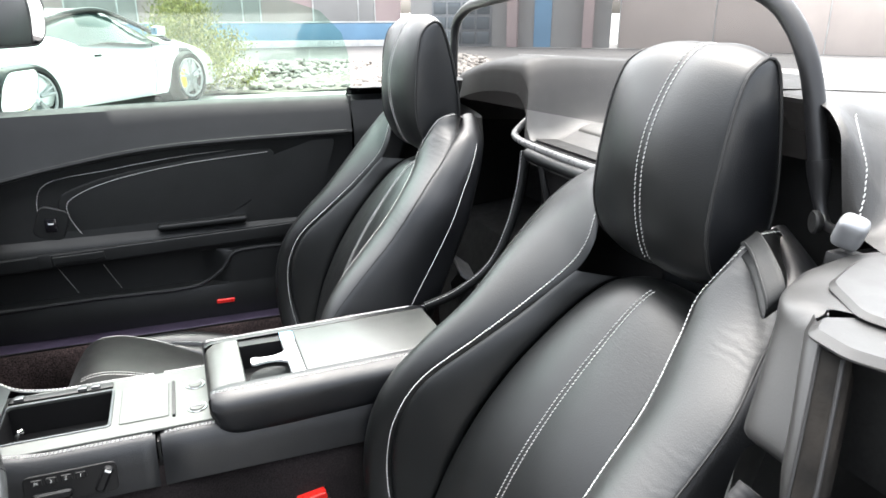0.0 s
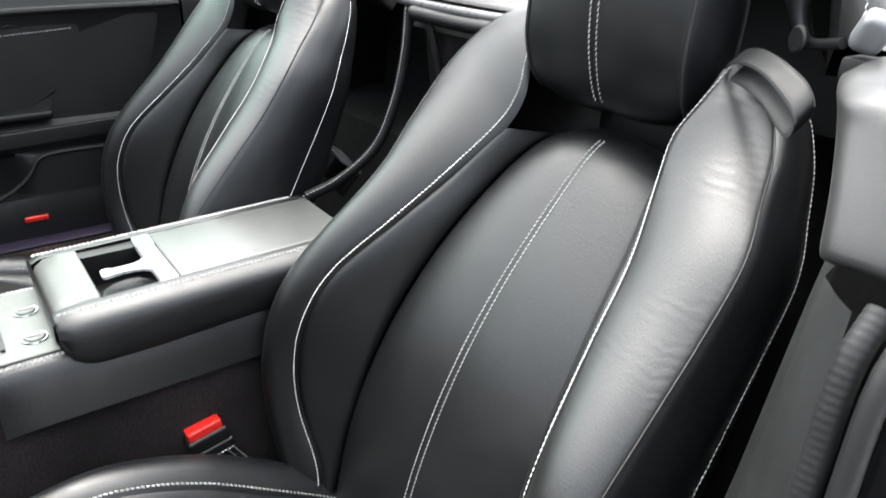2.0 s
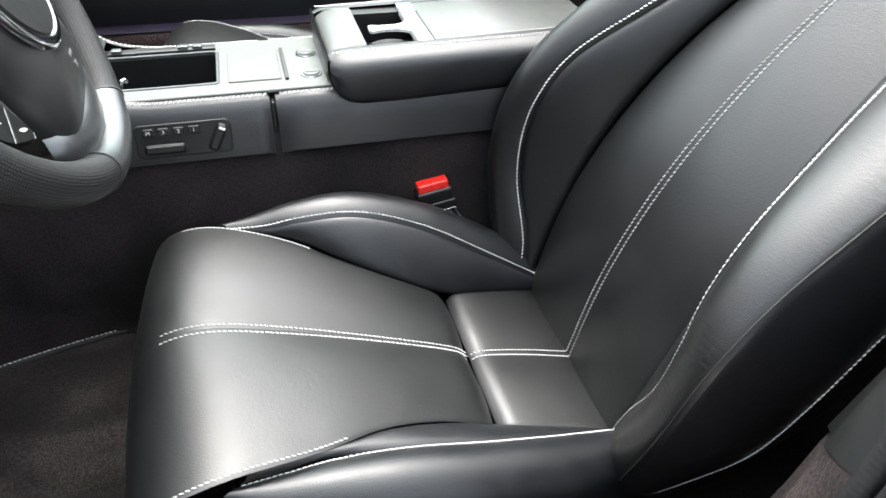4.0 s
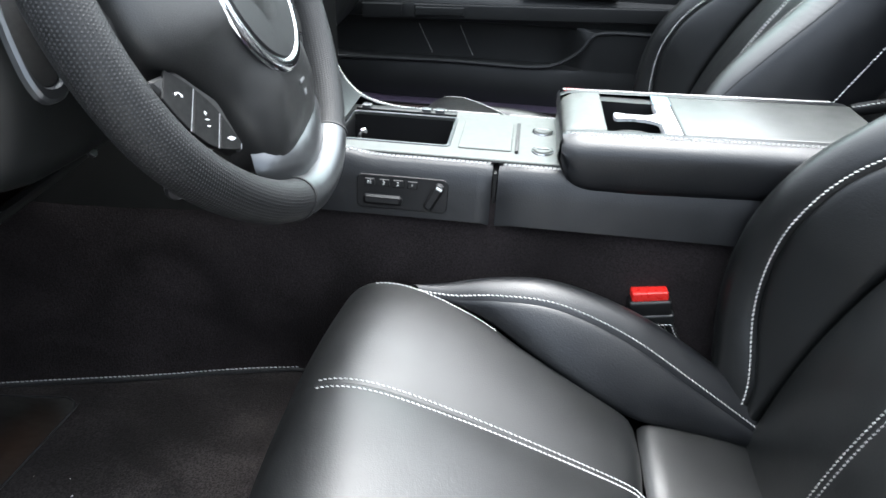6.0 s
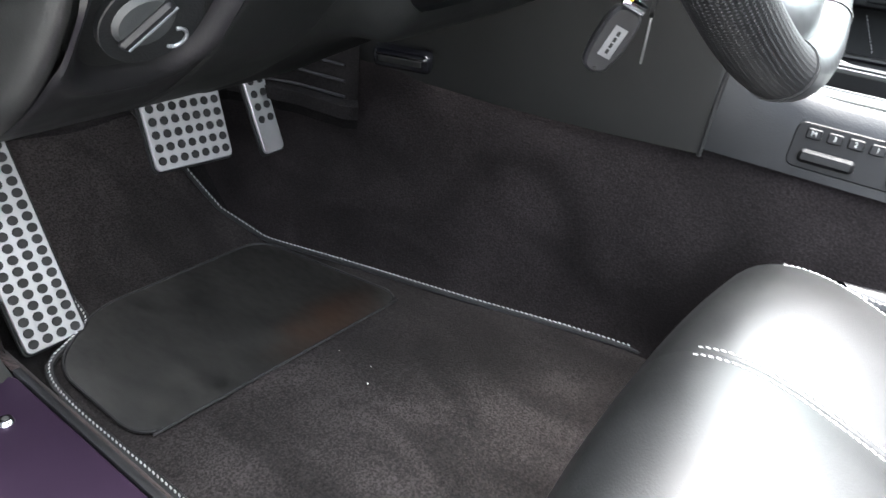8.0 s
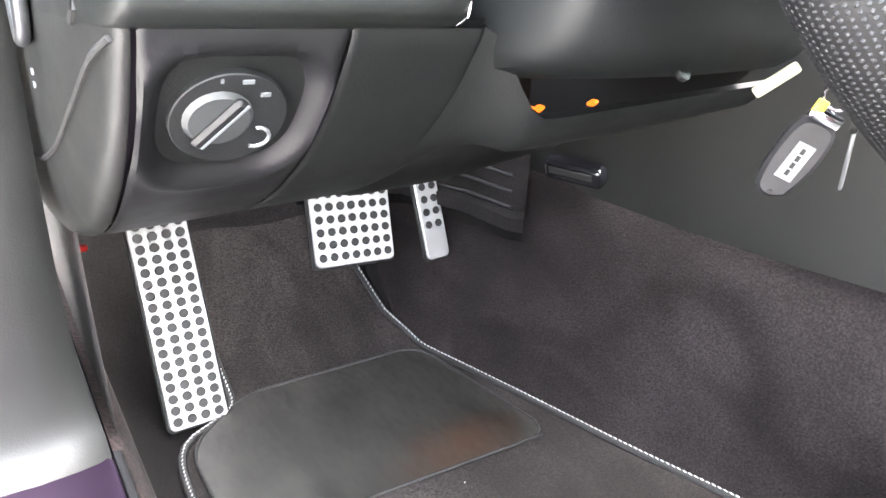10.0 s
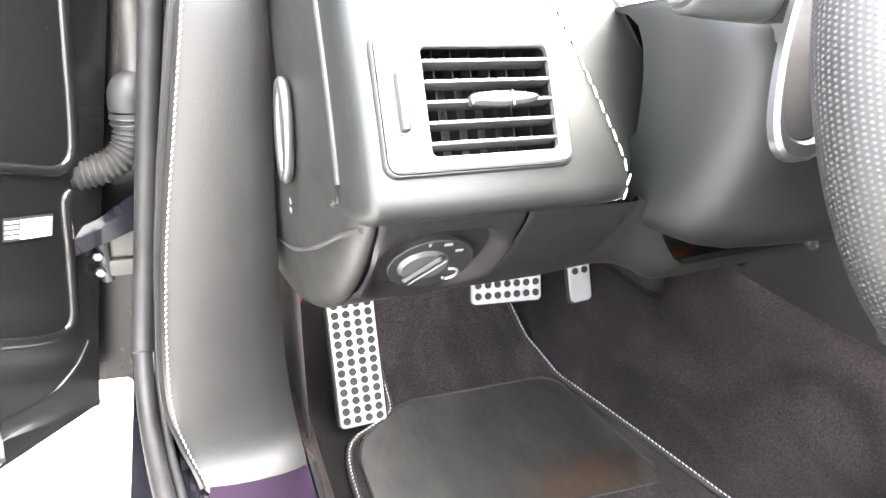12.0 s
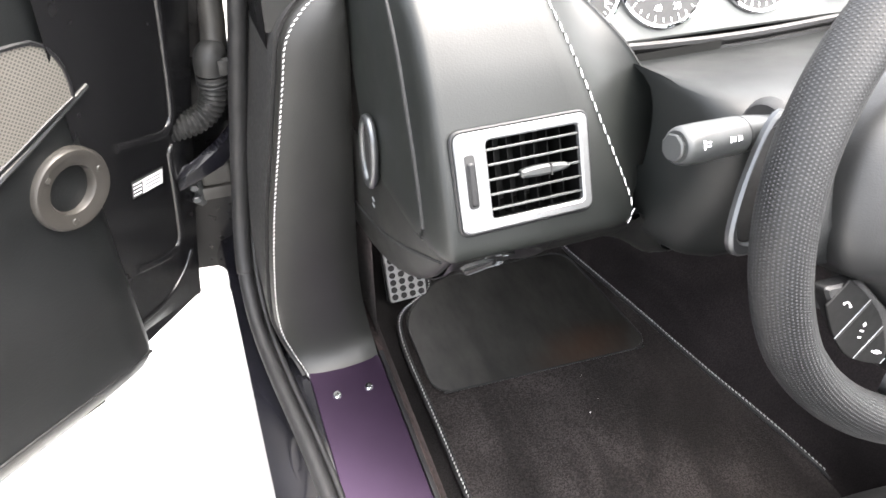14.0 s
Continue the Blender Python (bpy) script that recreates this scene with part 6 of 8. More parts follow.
part("lower_crease", tube(spline(on_end([(0.008, 0.40), (0.03, 0.378), (0.07, 0.365), (0.13, 0.375)], 0.0), 30), 0.004, 8, upv=(0, 1, 0), flat=0.8), SHELL, door)
ST = [Vector((x, end_y(x, z) + 0.0012, z)) for x, z in ((0.0355, 0.572), (0.090, 0.588), (0.094, 0.565), (0.0395, 0.549))]


def sticker(name, u0, u1, v0, v1, lift, material, parent, label=""):
    """A patch of the label; u runs along it, v down it."""
    def at(u, v, d):
        return ST[0].lerp(ST[1], u).lerp(ST[3].lerp(ST[2], u), v) + Vector((-0.1, 1, -0.1)) * d
    b = bmesh.new()
    grid(b, [[at(u0, v0, lift), at(u1, v0, lift), at(u1, v1, lift), at(u0, v1, lift)], [at(u0, v0, lift + 0.0003), at(u1, v0, lift + 0.0003), at(u1, v1, lift + 0.0003), at(u0, v1, lift + 0.0003)]], cu=True, cap=True)
    return part(name, b, material, parent, label)


lbl = sticker("sticker", 0, 1, 0, 1, 0.0, STUD, door, "black and white printed sticker")
sticker("sticker_field", 0.04, 0.68, 0.12, 0.95, 0.0006, WHITE, lbl)
for k in range(4):
    sticker("sticker_bar", 0.72, 0.97, 0.14 + 0.21 * k, 0.24 + 0.21 * k, 0.0006, WHITE, lbl)
for k in range(3):
    sticker("sticker_bar", 0.12, 0.60, 0.28 + 0.2 * k, 0.33 + 0.2 * k, 0.0012, GREYP, lbl)
# leather trim
tb3 = bmesh.new()
front_edge = [(0.215, 0.312), (0.185, 0.316), (0.160, 0.328), (0.145, 0.345), (0.139, 0.36), (0.1375, 0.41), (0.136, 0.50), (0.133, 0.60), (0.1285, 0.674), (0.116, 0.73), (0.103, 0.777), (0.085, 0.86), (0.075, 0.975)]
rows = []
for i, p in enumerate(spline([(x, 0, z) for x, z in front_edge], 40)):
    z = p.z
    low = max(0.0, 1 - (z - 0.312) / 0.046)
    climb = 0.24 * max(0.0, 1 - max(0.0, z - 0.36) / 0.25)
    r = []
    for d, n in ((0.0, 0.003), (0.001, 0.035), (0.006, 0.052), (0.016, 0.060), (0.05, 0.064), (0.15, 0.068), (0.35, 0.075), (0.7, 0.07), (0.98, 0.05), (0.985, 0.003)):
        x = p.x + d if d < 0.3 else max(p.x + 0.2, d + 0.1)
        r.append(Vector((x, n - 0.032 * low * low * (n > 0.02), z + climb * min(d, 0.3))))
    rows.append(r)
grid(tb3, rows)
grid(tb3, [[Vector((v.x, y, v.z - 0.001)) for v in rows[0]] for y in (0.003, 0.03)])
part("leather_trim", tb3, LEATHER, door, "black leather door trim")
part("trim_crease", tube(spline([(0.150, 0.0585, 0.360), (0.25, 0.0655, 0.383), (0.38, 0.072, 0.415), (0.5, 0.074, 0.43)], 30), 0.0022, 8), RUBBER, door)
MESH = mat("grey_speaker_mesh", (0.06, 0.057, 0.05), 0.5, var=0.1, vscale=20)
mn = MESH.node_tree
mc = mn.nodes.new("ShaderNodeTexCoord")
waves = []
for turn in (45, -45):
    mm_ = mn.nodes.new("ShaderNodeMapping")
    mm_.inputs["Rotation"].default_value = (0, radians(turn), 0)
    mn.links.new(mc.outputs["Object"], mm_.inputs["Vector"])
    wv = mn.nodes.new("ShaderNodeTexWave")
    wv.bands_direction = "X"
    wv.inputs["Scale"].default_value = 95.0
    mn.links.new(mm_.outputs[0], wv.inputs["Vector"])
    waves.append(wv)
weave = mn.nodes.new("ShaderNodeMath")
weave.operation = "MAXIMUM"
mn.links.new(waves[0].outputs["Fac"], weave.inputs[0])
mn.links.new(waves[1].outputs["Fac"], weave.inputs[1])
gaps = mn.nodes.new("ShaderNodeMix")
gaps.data_type = "RGBA"
gaps.inputs["A"].default_value = (0.003, 0.003, 0.003, 1)
gaps.inputs["B"].default_value = (0.085, 0.08, 0.07, 1)
mn.links.new(weave.outputs[0], gaps.inputs["Factor"])
mn.links.new(gaps.outputs["Result"], mn.nodes["Principled BSDF"].inputs["Base Color"])
gm = [(0.139, 0.731), (0.17, 0.722), (0.225, 0.705), (0.30, 0.688), (0.40, 0.68), (0.42, 0.74), (0.40, 0.80), (0.25, 0.803), (0.165, 0.795), (0.146, 0.78), (0.138, 0.755)]
gp = [(p.x, p.z) for p in spline([(x, 0, z) for x, z in gm + gm[:1]], 50)[:-1]]
part("speaker_mesh", on_door(gp, 0.004, 0.0655, 0.002), MESH, door, "grey woven speaker mesh")
part("mesh_edge", tube([Vector((x, 0.0685, z)) for x, z in gp], 0.0025, 6, closed=True, upv=(0, 1, 0)), PLASTIC, door)
part("trim_fold", tube(spline([(0.116, 0.0600, 0.729), (0.17, 0.0665, 0.715), (0.225, 0.0695, 0.699), (0.30, 0.073, 0.681), (0.45, 0.076, 0.668)], 40), 0.0035, 8, upv=(0, 1, 0)), LEATHER, door, "raised leather fold under the mesh")
BEZEL = mat("bronze_grey_bezel", (0.030, 0.028, 0.025), 0.42, var=0.12, vscale=40, metal=0.3)
rc_ = (0.173, 0.645)


def bezel(profile, seg=48):
    return [[Vector((rc_[0] + r * math.cos(t), 0.066 + h, rc_[1] + r * math.sin(t))) for t in (2 * math.pi * i / seg for i in range(seg))] for r, h in profile]


tw = part("tweeter_ring", grid(bmesh.new(), bezel([(0.0435, -0.004), (0.0435, 0.003), (0.0415, 0.0062), (0.038, 0.0066), (0.034, 0.0052), (0.029, 0.0046), (0.0262, 0.0040), (0.0245, 0.0010), (0.0235, -0.010), (0.0225, -0.022)]), cu=True), BEZEL, door, "round bronze-grey bezel with a deep dark centre")
part("tweeter_well", grid(bmesh.new(), bezel([(0.0225, -0.022), (0.012, -0.020), (0.002, -0.019)]), cu=True, cap=True), STUD, tw)
for t in (50, 170, 290):
    part("bezel_screw", on_door([(rc_[0] + 0.0335 * math.cos(radians(t)) + 0.0035 * math.cos(a), rc_[1] + 0.0335 * math.sin(radians(t)) + 0.0035 * math.sin(a)) for a in (2 * math.pi * i / 12 for i in range(12))], 0.0022, 0.0702, 0.0008), BEZEL, tw)

# ---- rear of the opening: lock pillar trim ----
bp2 = thing("lock_pillar_trim", "black leather trim behind the driver's door opening", "trim", (0, 0, 0))


def jamb_row(yf, xi, zi, zo):
    """A section of the jamb's lining, from the cabin out to the seal."""
    o, ye = seal_x(zo) + 0.010, seal_y(zo) - 0.010
    pts = [(xi, yf - 0.28, zi), (xi, yf - 0.04, zi), (xi - 0.003, yf - 0.012, zi), (xi - 0.016, yf, zi * 0.86 + zo * 0.14), (xi * 0.6 + o * 0.4, yf * 0.6 + ye * 0.4 + 0.004, zi * 0.6 + zo * 0.4), (xi * 0.25 + o * 0.75, yf * 0.25 + ye * 0.75 + 0.004, zi * 0.25 + zo * 0.75), (o, ye, zo), (o - 0.004, ye - 0.012, zo)]
    return [Vector(p) for p in pts]


part("jamb_strip", grid(bmesh.new(), [jamb_row(yf, xi, zi, zo) for yf, xi, zi, zo in ((-0.360, -0.697, 0.832, 0.845), (-0.350, -0.697, 0.80, 0.82), (-0.336, -0.697, 0.745, 0.785), (-0.310, -0.699, 0.665, 0.72), (-0.28, -0.70, 0.58, 0.65), (-0.254, -0.70, 0.514, 0.59), (-0.256, -0.701, 0.510, 0.586))]), mat("grey_jamb_leather", (0.0105, 0.0115, 0.0112), 0.5, var=0.25, vscale=14, fine=700, bump=0.08, cells=True, wear=0.05), bp2)
part("carpet_corner", grid(bmesh.new(), [jamb_row(yf, xi, zi, zo) for yf, xi, zi, zo in ((-0.262, -0.704, 0.522, 0.60), (-0.252, -0.703, 0.50, 0.575), (-0.240, -0.702, 0.44, 0.51), (-0.225, -0.70, 0.385, 0.44), (-0.20, -0.695, 0.30, 0.37))]), BROWN_CARPET, bp2, "brown-black carpet behind the seat")
# leather column with its flat top
COLUMN = mat("grey_pillar_leather", (0.022, 0.0215, 0.021), 0.42, var=0.12, fine=700, bump=0.06, cells=True, wear=0.05, spec=0.6)
cap = [
    [(-0.672, -0.46, 0.80), (-0.692, -0.40, 0.822), (-0.708, -0.345, 0.838), (-0.718, -0.330, 0.843), (-0.737, -0.327, 0.844), (-0.757, -0.326, 0.844)],
    [(-0.670, -0.46, 0.812), (-0.690, -0.40, 0.832), (-0.706, -0.341, 0.846), (-0.717, -0.325, 0.851), (-0.737, -0.322, 0.852), (-0.758, -0.321, 0.853)],
    [(-0.662, -0.46, 0.84), (-0.678, -0.41, 0.866), (-0.694, -0.360, 0.879), (-0.706, -0.343, 0.881), (-0.727, -0.337, 0.881), (-0.748, -0.335, 0.882)],
    [(-0.648, -0.47, 0.89), (-0.660, -0.425, 0.908), (-0.675, -0.388, 0.917), (-0.688, -0.371, 0.918), (-0.708, -0.363, 0.920), (-0.727, -0.358, 0.922)],
    [(-0.640, -0.48, 0.918), (-0.650, -0.435, 0.928), (-0.667, -0.396, 0.930), (-0.682, -0.379, 0.931), (-0.702, -0.371, 0.933), (-0.721, -0.366, 0.935)],
    [(-0.634, -0.49, 0.932), (-0.646, -0.442, 0.937), (-0.667, -0.404, 0.937), (-0.683, -0.388, 0.937), (-0.704, -0.379, 0.939), (-0.724, -0.374, 0.940)],
    [(-0.640, -0.51, 0.943), (-0.662, -0.452, 0.943), (-0.684, -0.42, 0.941), (-0.696, -0.402, 0.942), (-0.712, -0.392, 0.943), (-0.728, -0.386, 0.944)],
    [(-0.66, -0.60, 0.945), (-0.70, -0.52, 0.944), (-0.72, -0.46, 0.943), (-0.735, -0.44, 0.943), (-0.76, -0.43, 0.943), (-0.80, -0.42, 0.943)],
]
cols_ = [spline([r[j] for r in cap], 42) for j in range(6)]
rows = [spline([c[i] for c in cols_], 20) for i in range(43)]
part("column_cap", grid(bmesh.new(), rows), COLUMN, bp2)
# second strip, set back behind the column's edge
st2 = bmesh.new()
grid(st2, [[Vector(p) for p in r] for r in (
    ((-0.722, -0.378, 0.940), (-0.728, -0.372, 0.941), (-0.738, -0.366, 0.938), (-0.750, -0.368, 0.934)),
    ((-0.722, -0.372, 0.928), (-0.730, -0.362, 0.928), (-0.742, -0.354, 0.924), (-0.754, -0.356, 0.920)),
    ((-0.745, -0.348, 0.88), (-0.752, -0.337, 0.88), (-0.764, -0.328, 0.877), (-0.776, -0.331, 0.874)),
    ((-0.757, -0.334, 0.85), (-0.764, -0.322, 0.85), (-0.776, -0.313, 0.848), (-0.788, -0.316, 0.846)),
    ((-0.762, -0.332, 0.83), (-0.770, -0.318, 0.83), (-0.782, -0.309, 0.826), (-0.794, -0.312, 0.82)))])
for v in st2.verts:
    v.co += Vector((0.002, 0.008, 0.001))
part("column_edge", st2, COLUMN, bp2, sharp=80)
part("pillar_core", box((0.10, 0.07, 0.11), Matrix.Translation((-0.783, -0.418, 0.882)), 0.006), STUD, bp2)
hp_ = rounded([(-0.668, -0.62), (-0.655, -0.49), (-0.688, -0.418), (-0.742, -0.386), (-0.80, -0.40), (-0.86, -0.47), (-0.87, -0.62)], 0.012)
part("hatch_panel", plate(hp_, 0.005, Matrix.Translation((0, 0, 0.9435)), 0.0042), COLUMN, bp2, "flat leather hatch panel")
part("end_plate", plate(rounded([(-0.722, -0.370), (-0.737, -0.345), (-0.772, -0.340), (-0.80, -0.352), (-0.83, -0.385), (-0.83, -0.43), (-0.74, -0.41)], 0.008), 0.007, Matrix.Translation((0, 0, 0.9345)), 0.0055), COLUMN, bp2, "smooth grey end plate")
sh = thing("rubber_flap", "worn black rubber seal end on the lock pillar", "seal", (0, 0, 0))
WORN = mat("dusty_rubber", (0.0035, 0.0032, 0.003), 0.85, var=0.5, vscale=35, fine=260, bump=0.6, col2=(0.012, 0.0105, 0.009), detail=9, spec=0.15)
fb = bmesh.new()
rows = []
for a in spline([(-0.742, -0.351, 0.930), (-0.758, -0.330, 0.895), (-0.775, -0.307, 0.855), (-0.785, -0.292, 0.82), (-0.79, -0.282, 0.77), (-0.79, -0.262, 0.70)], 30):
    b = a + Vector((-0.027, 0.003, 0))
    back = Vector((0.004, -0.05, 0))
    rows.append([a + back, a + Vector((0.001, -0.004, 0)), a + Vector((-0.003, 0, 0)), a.lerp(b, 0.35) + Vector((0, 0.0025, 0)), a.lerp(b, 0.7) + Vector((0, 0.001, 0)), b + Vector((0.003, 0, 0)), b + Vector((0, -0.005, 0)), b + Vector((0.006, -0.012, 0))])
grid(fb, rows)
part("flap", fb, WORN, sh, sharp=85)
for k in (2, 5):
    part("flap_edge", tube([r[k] + Vector((0, 0.0006, 0)) for r in rows], 0.0016, 6), RUBBER, sh, "smooth moulded edge")
grid_j = bmesh.new()
grid(grid_j, [[(seal_x(z) - a, seal_y(z) + b, z) for a, b in ((0.0, -0.02), (0.008, -0.006), (0.022, -0.006), (0.030, -0.006), (0.042, -0.014), (0.07, -0.032), (0.095, -0.06), (0.11, -0.75))] for z in (0.14, 0.3, 0.45, 0.6, 0.7, 0.8)])
setting("rear_jamb", grid_j, mat("dark_jamb_paint", (0.004, 0.004, 0.0045), 0.16, var=0.3, vscale=20, wear=0.06, spec=0.35), "black painted rear door jamb and wing")


def on_jamb(z, a, lift=0.0):
    """A place on the painted jamb, facing out of the opening."""
    right, up = Vector((-0.84, -0.54, 0)).normalized(), Vector((0.1, -0.33, 1)).normalized()
    out = right.cross(up).normalized()
    up = out.cross(right)
    b = -0.014 - (a - 0.042) * 0.643
    p = Vector((seal_x(z) - a, seal_y(z) + b, z)) + out * lift
    return Matrix(((right.x, up.x, out.x, p.x), (right.y, up.y, out.y, p.y), (right.z, up.z, out.z, p.z), (0, 0, 0, 1)))


lk = thing("door_lock_striker", "black lock striker with bolts on the rear door jamb", "door striker", m=on_jamb(0.72, 0.050, 0.001))
part("striker_plate", plate(rrect(0.035, 0.055, 0.008), 0.004, None, 0.0015), STUD, lk)
for yb in (-0.015, 0.015):
    part("bolt", cyl(0.006, 0.006, Matrix.Translation((0.004, yb, 0.004)), 12), PLASTIC, lk)
part("striker_loop", tube(spline([(-0.008, -0.014, 0.003), (-0.008, -0.014, 0.022), (-0.008, 0.014, 0.022), (-0.008, 0.014, 0.003)], 20), 0.003, 8), SATIN, lk)
# printed sticker low on the rear jamb
stk = thing("warning_sticker", "black sticker with white print on the rear door jamb", "sticker", m=on_jamb(0.655, 0.061, 0.0008))
part("sticker_sheet", plate(rrect(0.05, 0.075, 0.004), 0.0008, None, 0.0002), STUD, stk)
for k in range(8):
    part("sticker_bar", box((0.040 - 0.006 * (k % 3), 0.0035, 0.0004), Matrix.Translation((-0.002 * (k % 3), 0.03 - 0.0085 * k, 0.001))), WHITE, stk)
ys_ = thing("yellow_sticker", "round yellow warning sticker on the rear door jamb", "sticker", m=on_jamb(0.598, 0.052, 0.0008))
part("sticker_disc", cyl(0.014, 0.0008, None, 28), mat("yellow_print", (0.75, 0.42, 0.01), 0.45, var=0.08, vscale=60), ys_)
part("sticker_symbol", plate(rrect(0.004, 0.013, 0.0015), 0.0006, Matrix.Translation((0, 0.002, 0.0006)), 0.0001), STUD, ys_)

# belt guide strap on the shoulder of the driver's seat
st = thing("belt_guide_strap", "black leather seat belt guide loop on the driver's seat shoulder", "strap", (0, 0, 0))
sb2 = bmesh.new()
la = spline([(-0.516, -0.506, 0.916), (-0.530, -0.494, 0.925), (-0.552, -0.478, 0.930), (-0.578, -0.461, 0.929), (-0.603, -0.446, 0.923), (-0.622, -0.436, 0.915), (-0.632, -0.431, 0.905), (-0.631, -0.432, 0.896), (-0.622, -0.438, 0.893), (-0.606, -0.449, 0.899), (-0.585, -0.463, 0.908), (-0.560, -0.478, 0.914), (-0.535, -0.494, 0.915)], 70)
rows = []
for i, p in enumerate(la):
    u = i / 70
    w = 0.0115 * min(1.0, 0.45 + i / 9) - 0.0022 * math.sin(math.pi * min(1, u * 2.2))
    ax = (Vector((-0.38, -0.62, 0.69)) + Vector((0.25, 0.1, -0.25)) * math.sin(math.pi * u)).normalized()
    sag = 0.0022 * math.sin(math.pi * min(1, u * 1.9))
    rows.append([p + ax * w * k + Vector((0, 0, q + sag * k * k)) for k, q in ((1, 0.0), (0.97, 0.0013), (0.85, 0.0022), (0.45, 0.0027), (0, 0.0028), (-0.45, 0.0027), (-0.85, 0.0022), (-0.97, 0.0013), (-1, 0.0), (-0.6, -0.0012), (0.6, -0.0012))])
grid(sb2, rows, cu=True, cap=True)
part("strap_loop", sb2, DOORL, st, sharp=80)
part("strap_edge", tube([r[2] for r in rows[2:44]], 0.0006, 6), STUD, st)
part("strap_edge", tube([r[6] for r in rows[2:44]], 0.0006, 6), STUD, st)

# ---- passenger door ----
pd_ = thing("passenger_door", "closed passenger door with black leather trim, pull bar and map pocket", "car door", (0, 0, 0), "car doors")
pr = [(0.745, 0.372), (0.740, 0.40), (0.742, 0.455), (0.748, 0.465), (0.785, 0.470), (0.79, 0.53), (0.785, 0.555), (0.758, 0.562), (0.752, 0.575), (0.752, 0.60), (0.760, 0.612), (0.775, 0.625), (0.782, 0.68), (0.785, 0.75), (0.782, 0.80), (0.772, 0.83), (0.764, 0.848), (0.770, 0.86), (0.782, 0.90), (0.80, 0.93), (0.82, 0.94), (0.85, 0.938), (0.90, 0.92)]
pbm = bmesh.new()


def roll_drop(y):
    """The door's top roll sinks towards the front."""
    t = max(0.0, y + 0.10)
    return 0.012 * t + 0.205 * t * t


rows = []
for i in range(45):
    y = -0.385 + 0.985 * i / 44
    row = []
    for x, z in pr:
        # the map pocket ends short of the seat
        fade = min(1.0, max(0.0, (y + 0.03) / 0.06)) if 0.463 < z < 0.56 else 1.0
        row.append(Vector(((x * fade + 0.745 * (1 - fade)), y, z - roll_drop(y) * (0.25 if z < 0.70 and z > 0.65 else 0.6 if 0.70 <= z < 0.79 else 1.0 if 0.79 <= z < 0.865 else 0.55 if 0.865 <= z < 0.91 else 0.0) - (0.022 * max(0, y) if z >= 0.91 else 0) + (0.012 * max(0, y - 0.1) if z < 0.47 else 0))))
    rows.append(row)
grid(pbm, rows)
part("door_trim", pbm, DOORL, pd_)
part("pull_bar", box((0.014, 0.72, 0.034), Matrix.Translation((0.7485, 0.14, 0.588)) @ Euler((radians(-2.0), 0, 0)).to_matrix().to_4x4(), 0.004, 3), DOORL, pd_, "dark satin pull bar")
part("inner_handle", box((0.010, 0.115, 0.020), Matrix.Translation((0.742, 0.315, 0.583)) @ Euler((radians(-2.0), 0, 0)).to_matrix().to_4x4(), 0.003, 3), DOORL, pd_)
part("handle_base", box((0.012, 0.03, 0.034), Matrix.Translation((0.744, 0.39, 0.582)), 0.004), DOORL, pd_)
part("grab_ledge", box((0.03, 0.22, 0.014), Matrix.Translation((0.762, 0.02, 0.637)) @ Euler((radians(-1), 0, 0)).to_matrix().to_4x4(), 0.006, 3), DOORL, pd_)
ip = [(-0.05, 0.645), (-0.13, 0.70), (-0.17, 0.815), (0.0, 0.803), (0.2, 0.775), (0.31, 0.745), (0.345, 0.715), (0.335, 0.66), (0.315, 0.625), (0.1, 0.635)]
ii = [(p.x, p.y) for p in spline([(y, z, 0) for y, z in ip + ip[:1]], 70)[:-1]]
PX = Matrix(((0, 0, -1, 0.7835), (1, 0, 0, 0), (0, 1, 0, 0), (0, 0, 0, 1)))
part("inset_panel", plate(ii[::-1], 0.006, PX, 0.003), DOORL, pd_, "inset leather panel edged with white stitching")
thread = bmesh.new()
for k in range(2):
    g = 0.0 if k == 0 else 0.05
    line = spline([(0.0, -0.16, 0.806 + g * 0.35), (0.0, 0.05, 0.789 + g * 0.4), (0.0, 0.22, 0.760 + g * 0.55), (0.0, 0.315 + g, 0.722 + g * 0.8), (0.0, 0.325 + g * 1.3, 0.68), (0.0, 0.300 + g * 1.3, 0.625)], 60)
    stitches(thread, [(Vector((0.7768 if k == 0 else 0.7765, p.y, p.z)), Vector((-1, 0, 0))) for p in line], 0.0070, 0.0054, 0.0007)
for y in (0.37, 0.27):
    stitches(thread, [(Vector((0.7842, y - 0.035 * i / 10, 0.545 - 0.07 * i / 10)), Vector((-1, 0, 0))) for i in range(11)], 0.007, 0.005, 0.0007)
tagged(part("door_stitching", thread, THREAD, pd_, "white contrast stitching"), kind="stuff")
ws = part("window_switch", plate(rrect(0.07, 0.08, 0.018), 0.008, Matrix(((0, 0, -1, 0.782), (1, 0, 0, 0.366), (0, 1, 0, 0.665), (0, 0, 0, 1))) @ Euler((0, 0, radians(20))).to_matrix().to_4x4(), 0.003), DOORL, pd_, "window switch bezel")
part("switch_rocker", box((0.008, 0.026, 0.034), Matrix.Translation((0.772, 0.366, 0.663)), 0.003), GLOSS, ws)
part("switch_icon", box((0.001, 0.012, 0.003), Matrix.Translation((0.7675, 0.366, 0.667))), WHITE, ws)
part("warning_lamp", box((0.007, 0.046, 0.011), Matrix.Translation((0.739, -0.014, 0.420)), 0.003, 3), RED, pd_, "red door warning lamp")
part("pocket_rim", tube(spline([(0.742, 0.60, 0.462), (0.742, 0.30, 0.470), (0.742, 0.10, 0.468), (0.742, 0.03, 0.480), (0.742, -0.02, 0.515), (0.743, -0.045, 0.550), (0.745, -0.10, 0.558), (0.747, -0.22, 0.556)], 50), 0.005, 8), DOORL, pd_, "rolled edge of the map pocket")
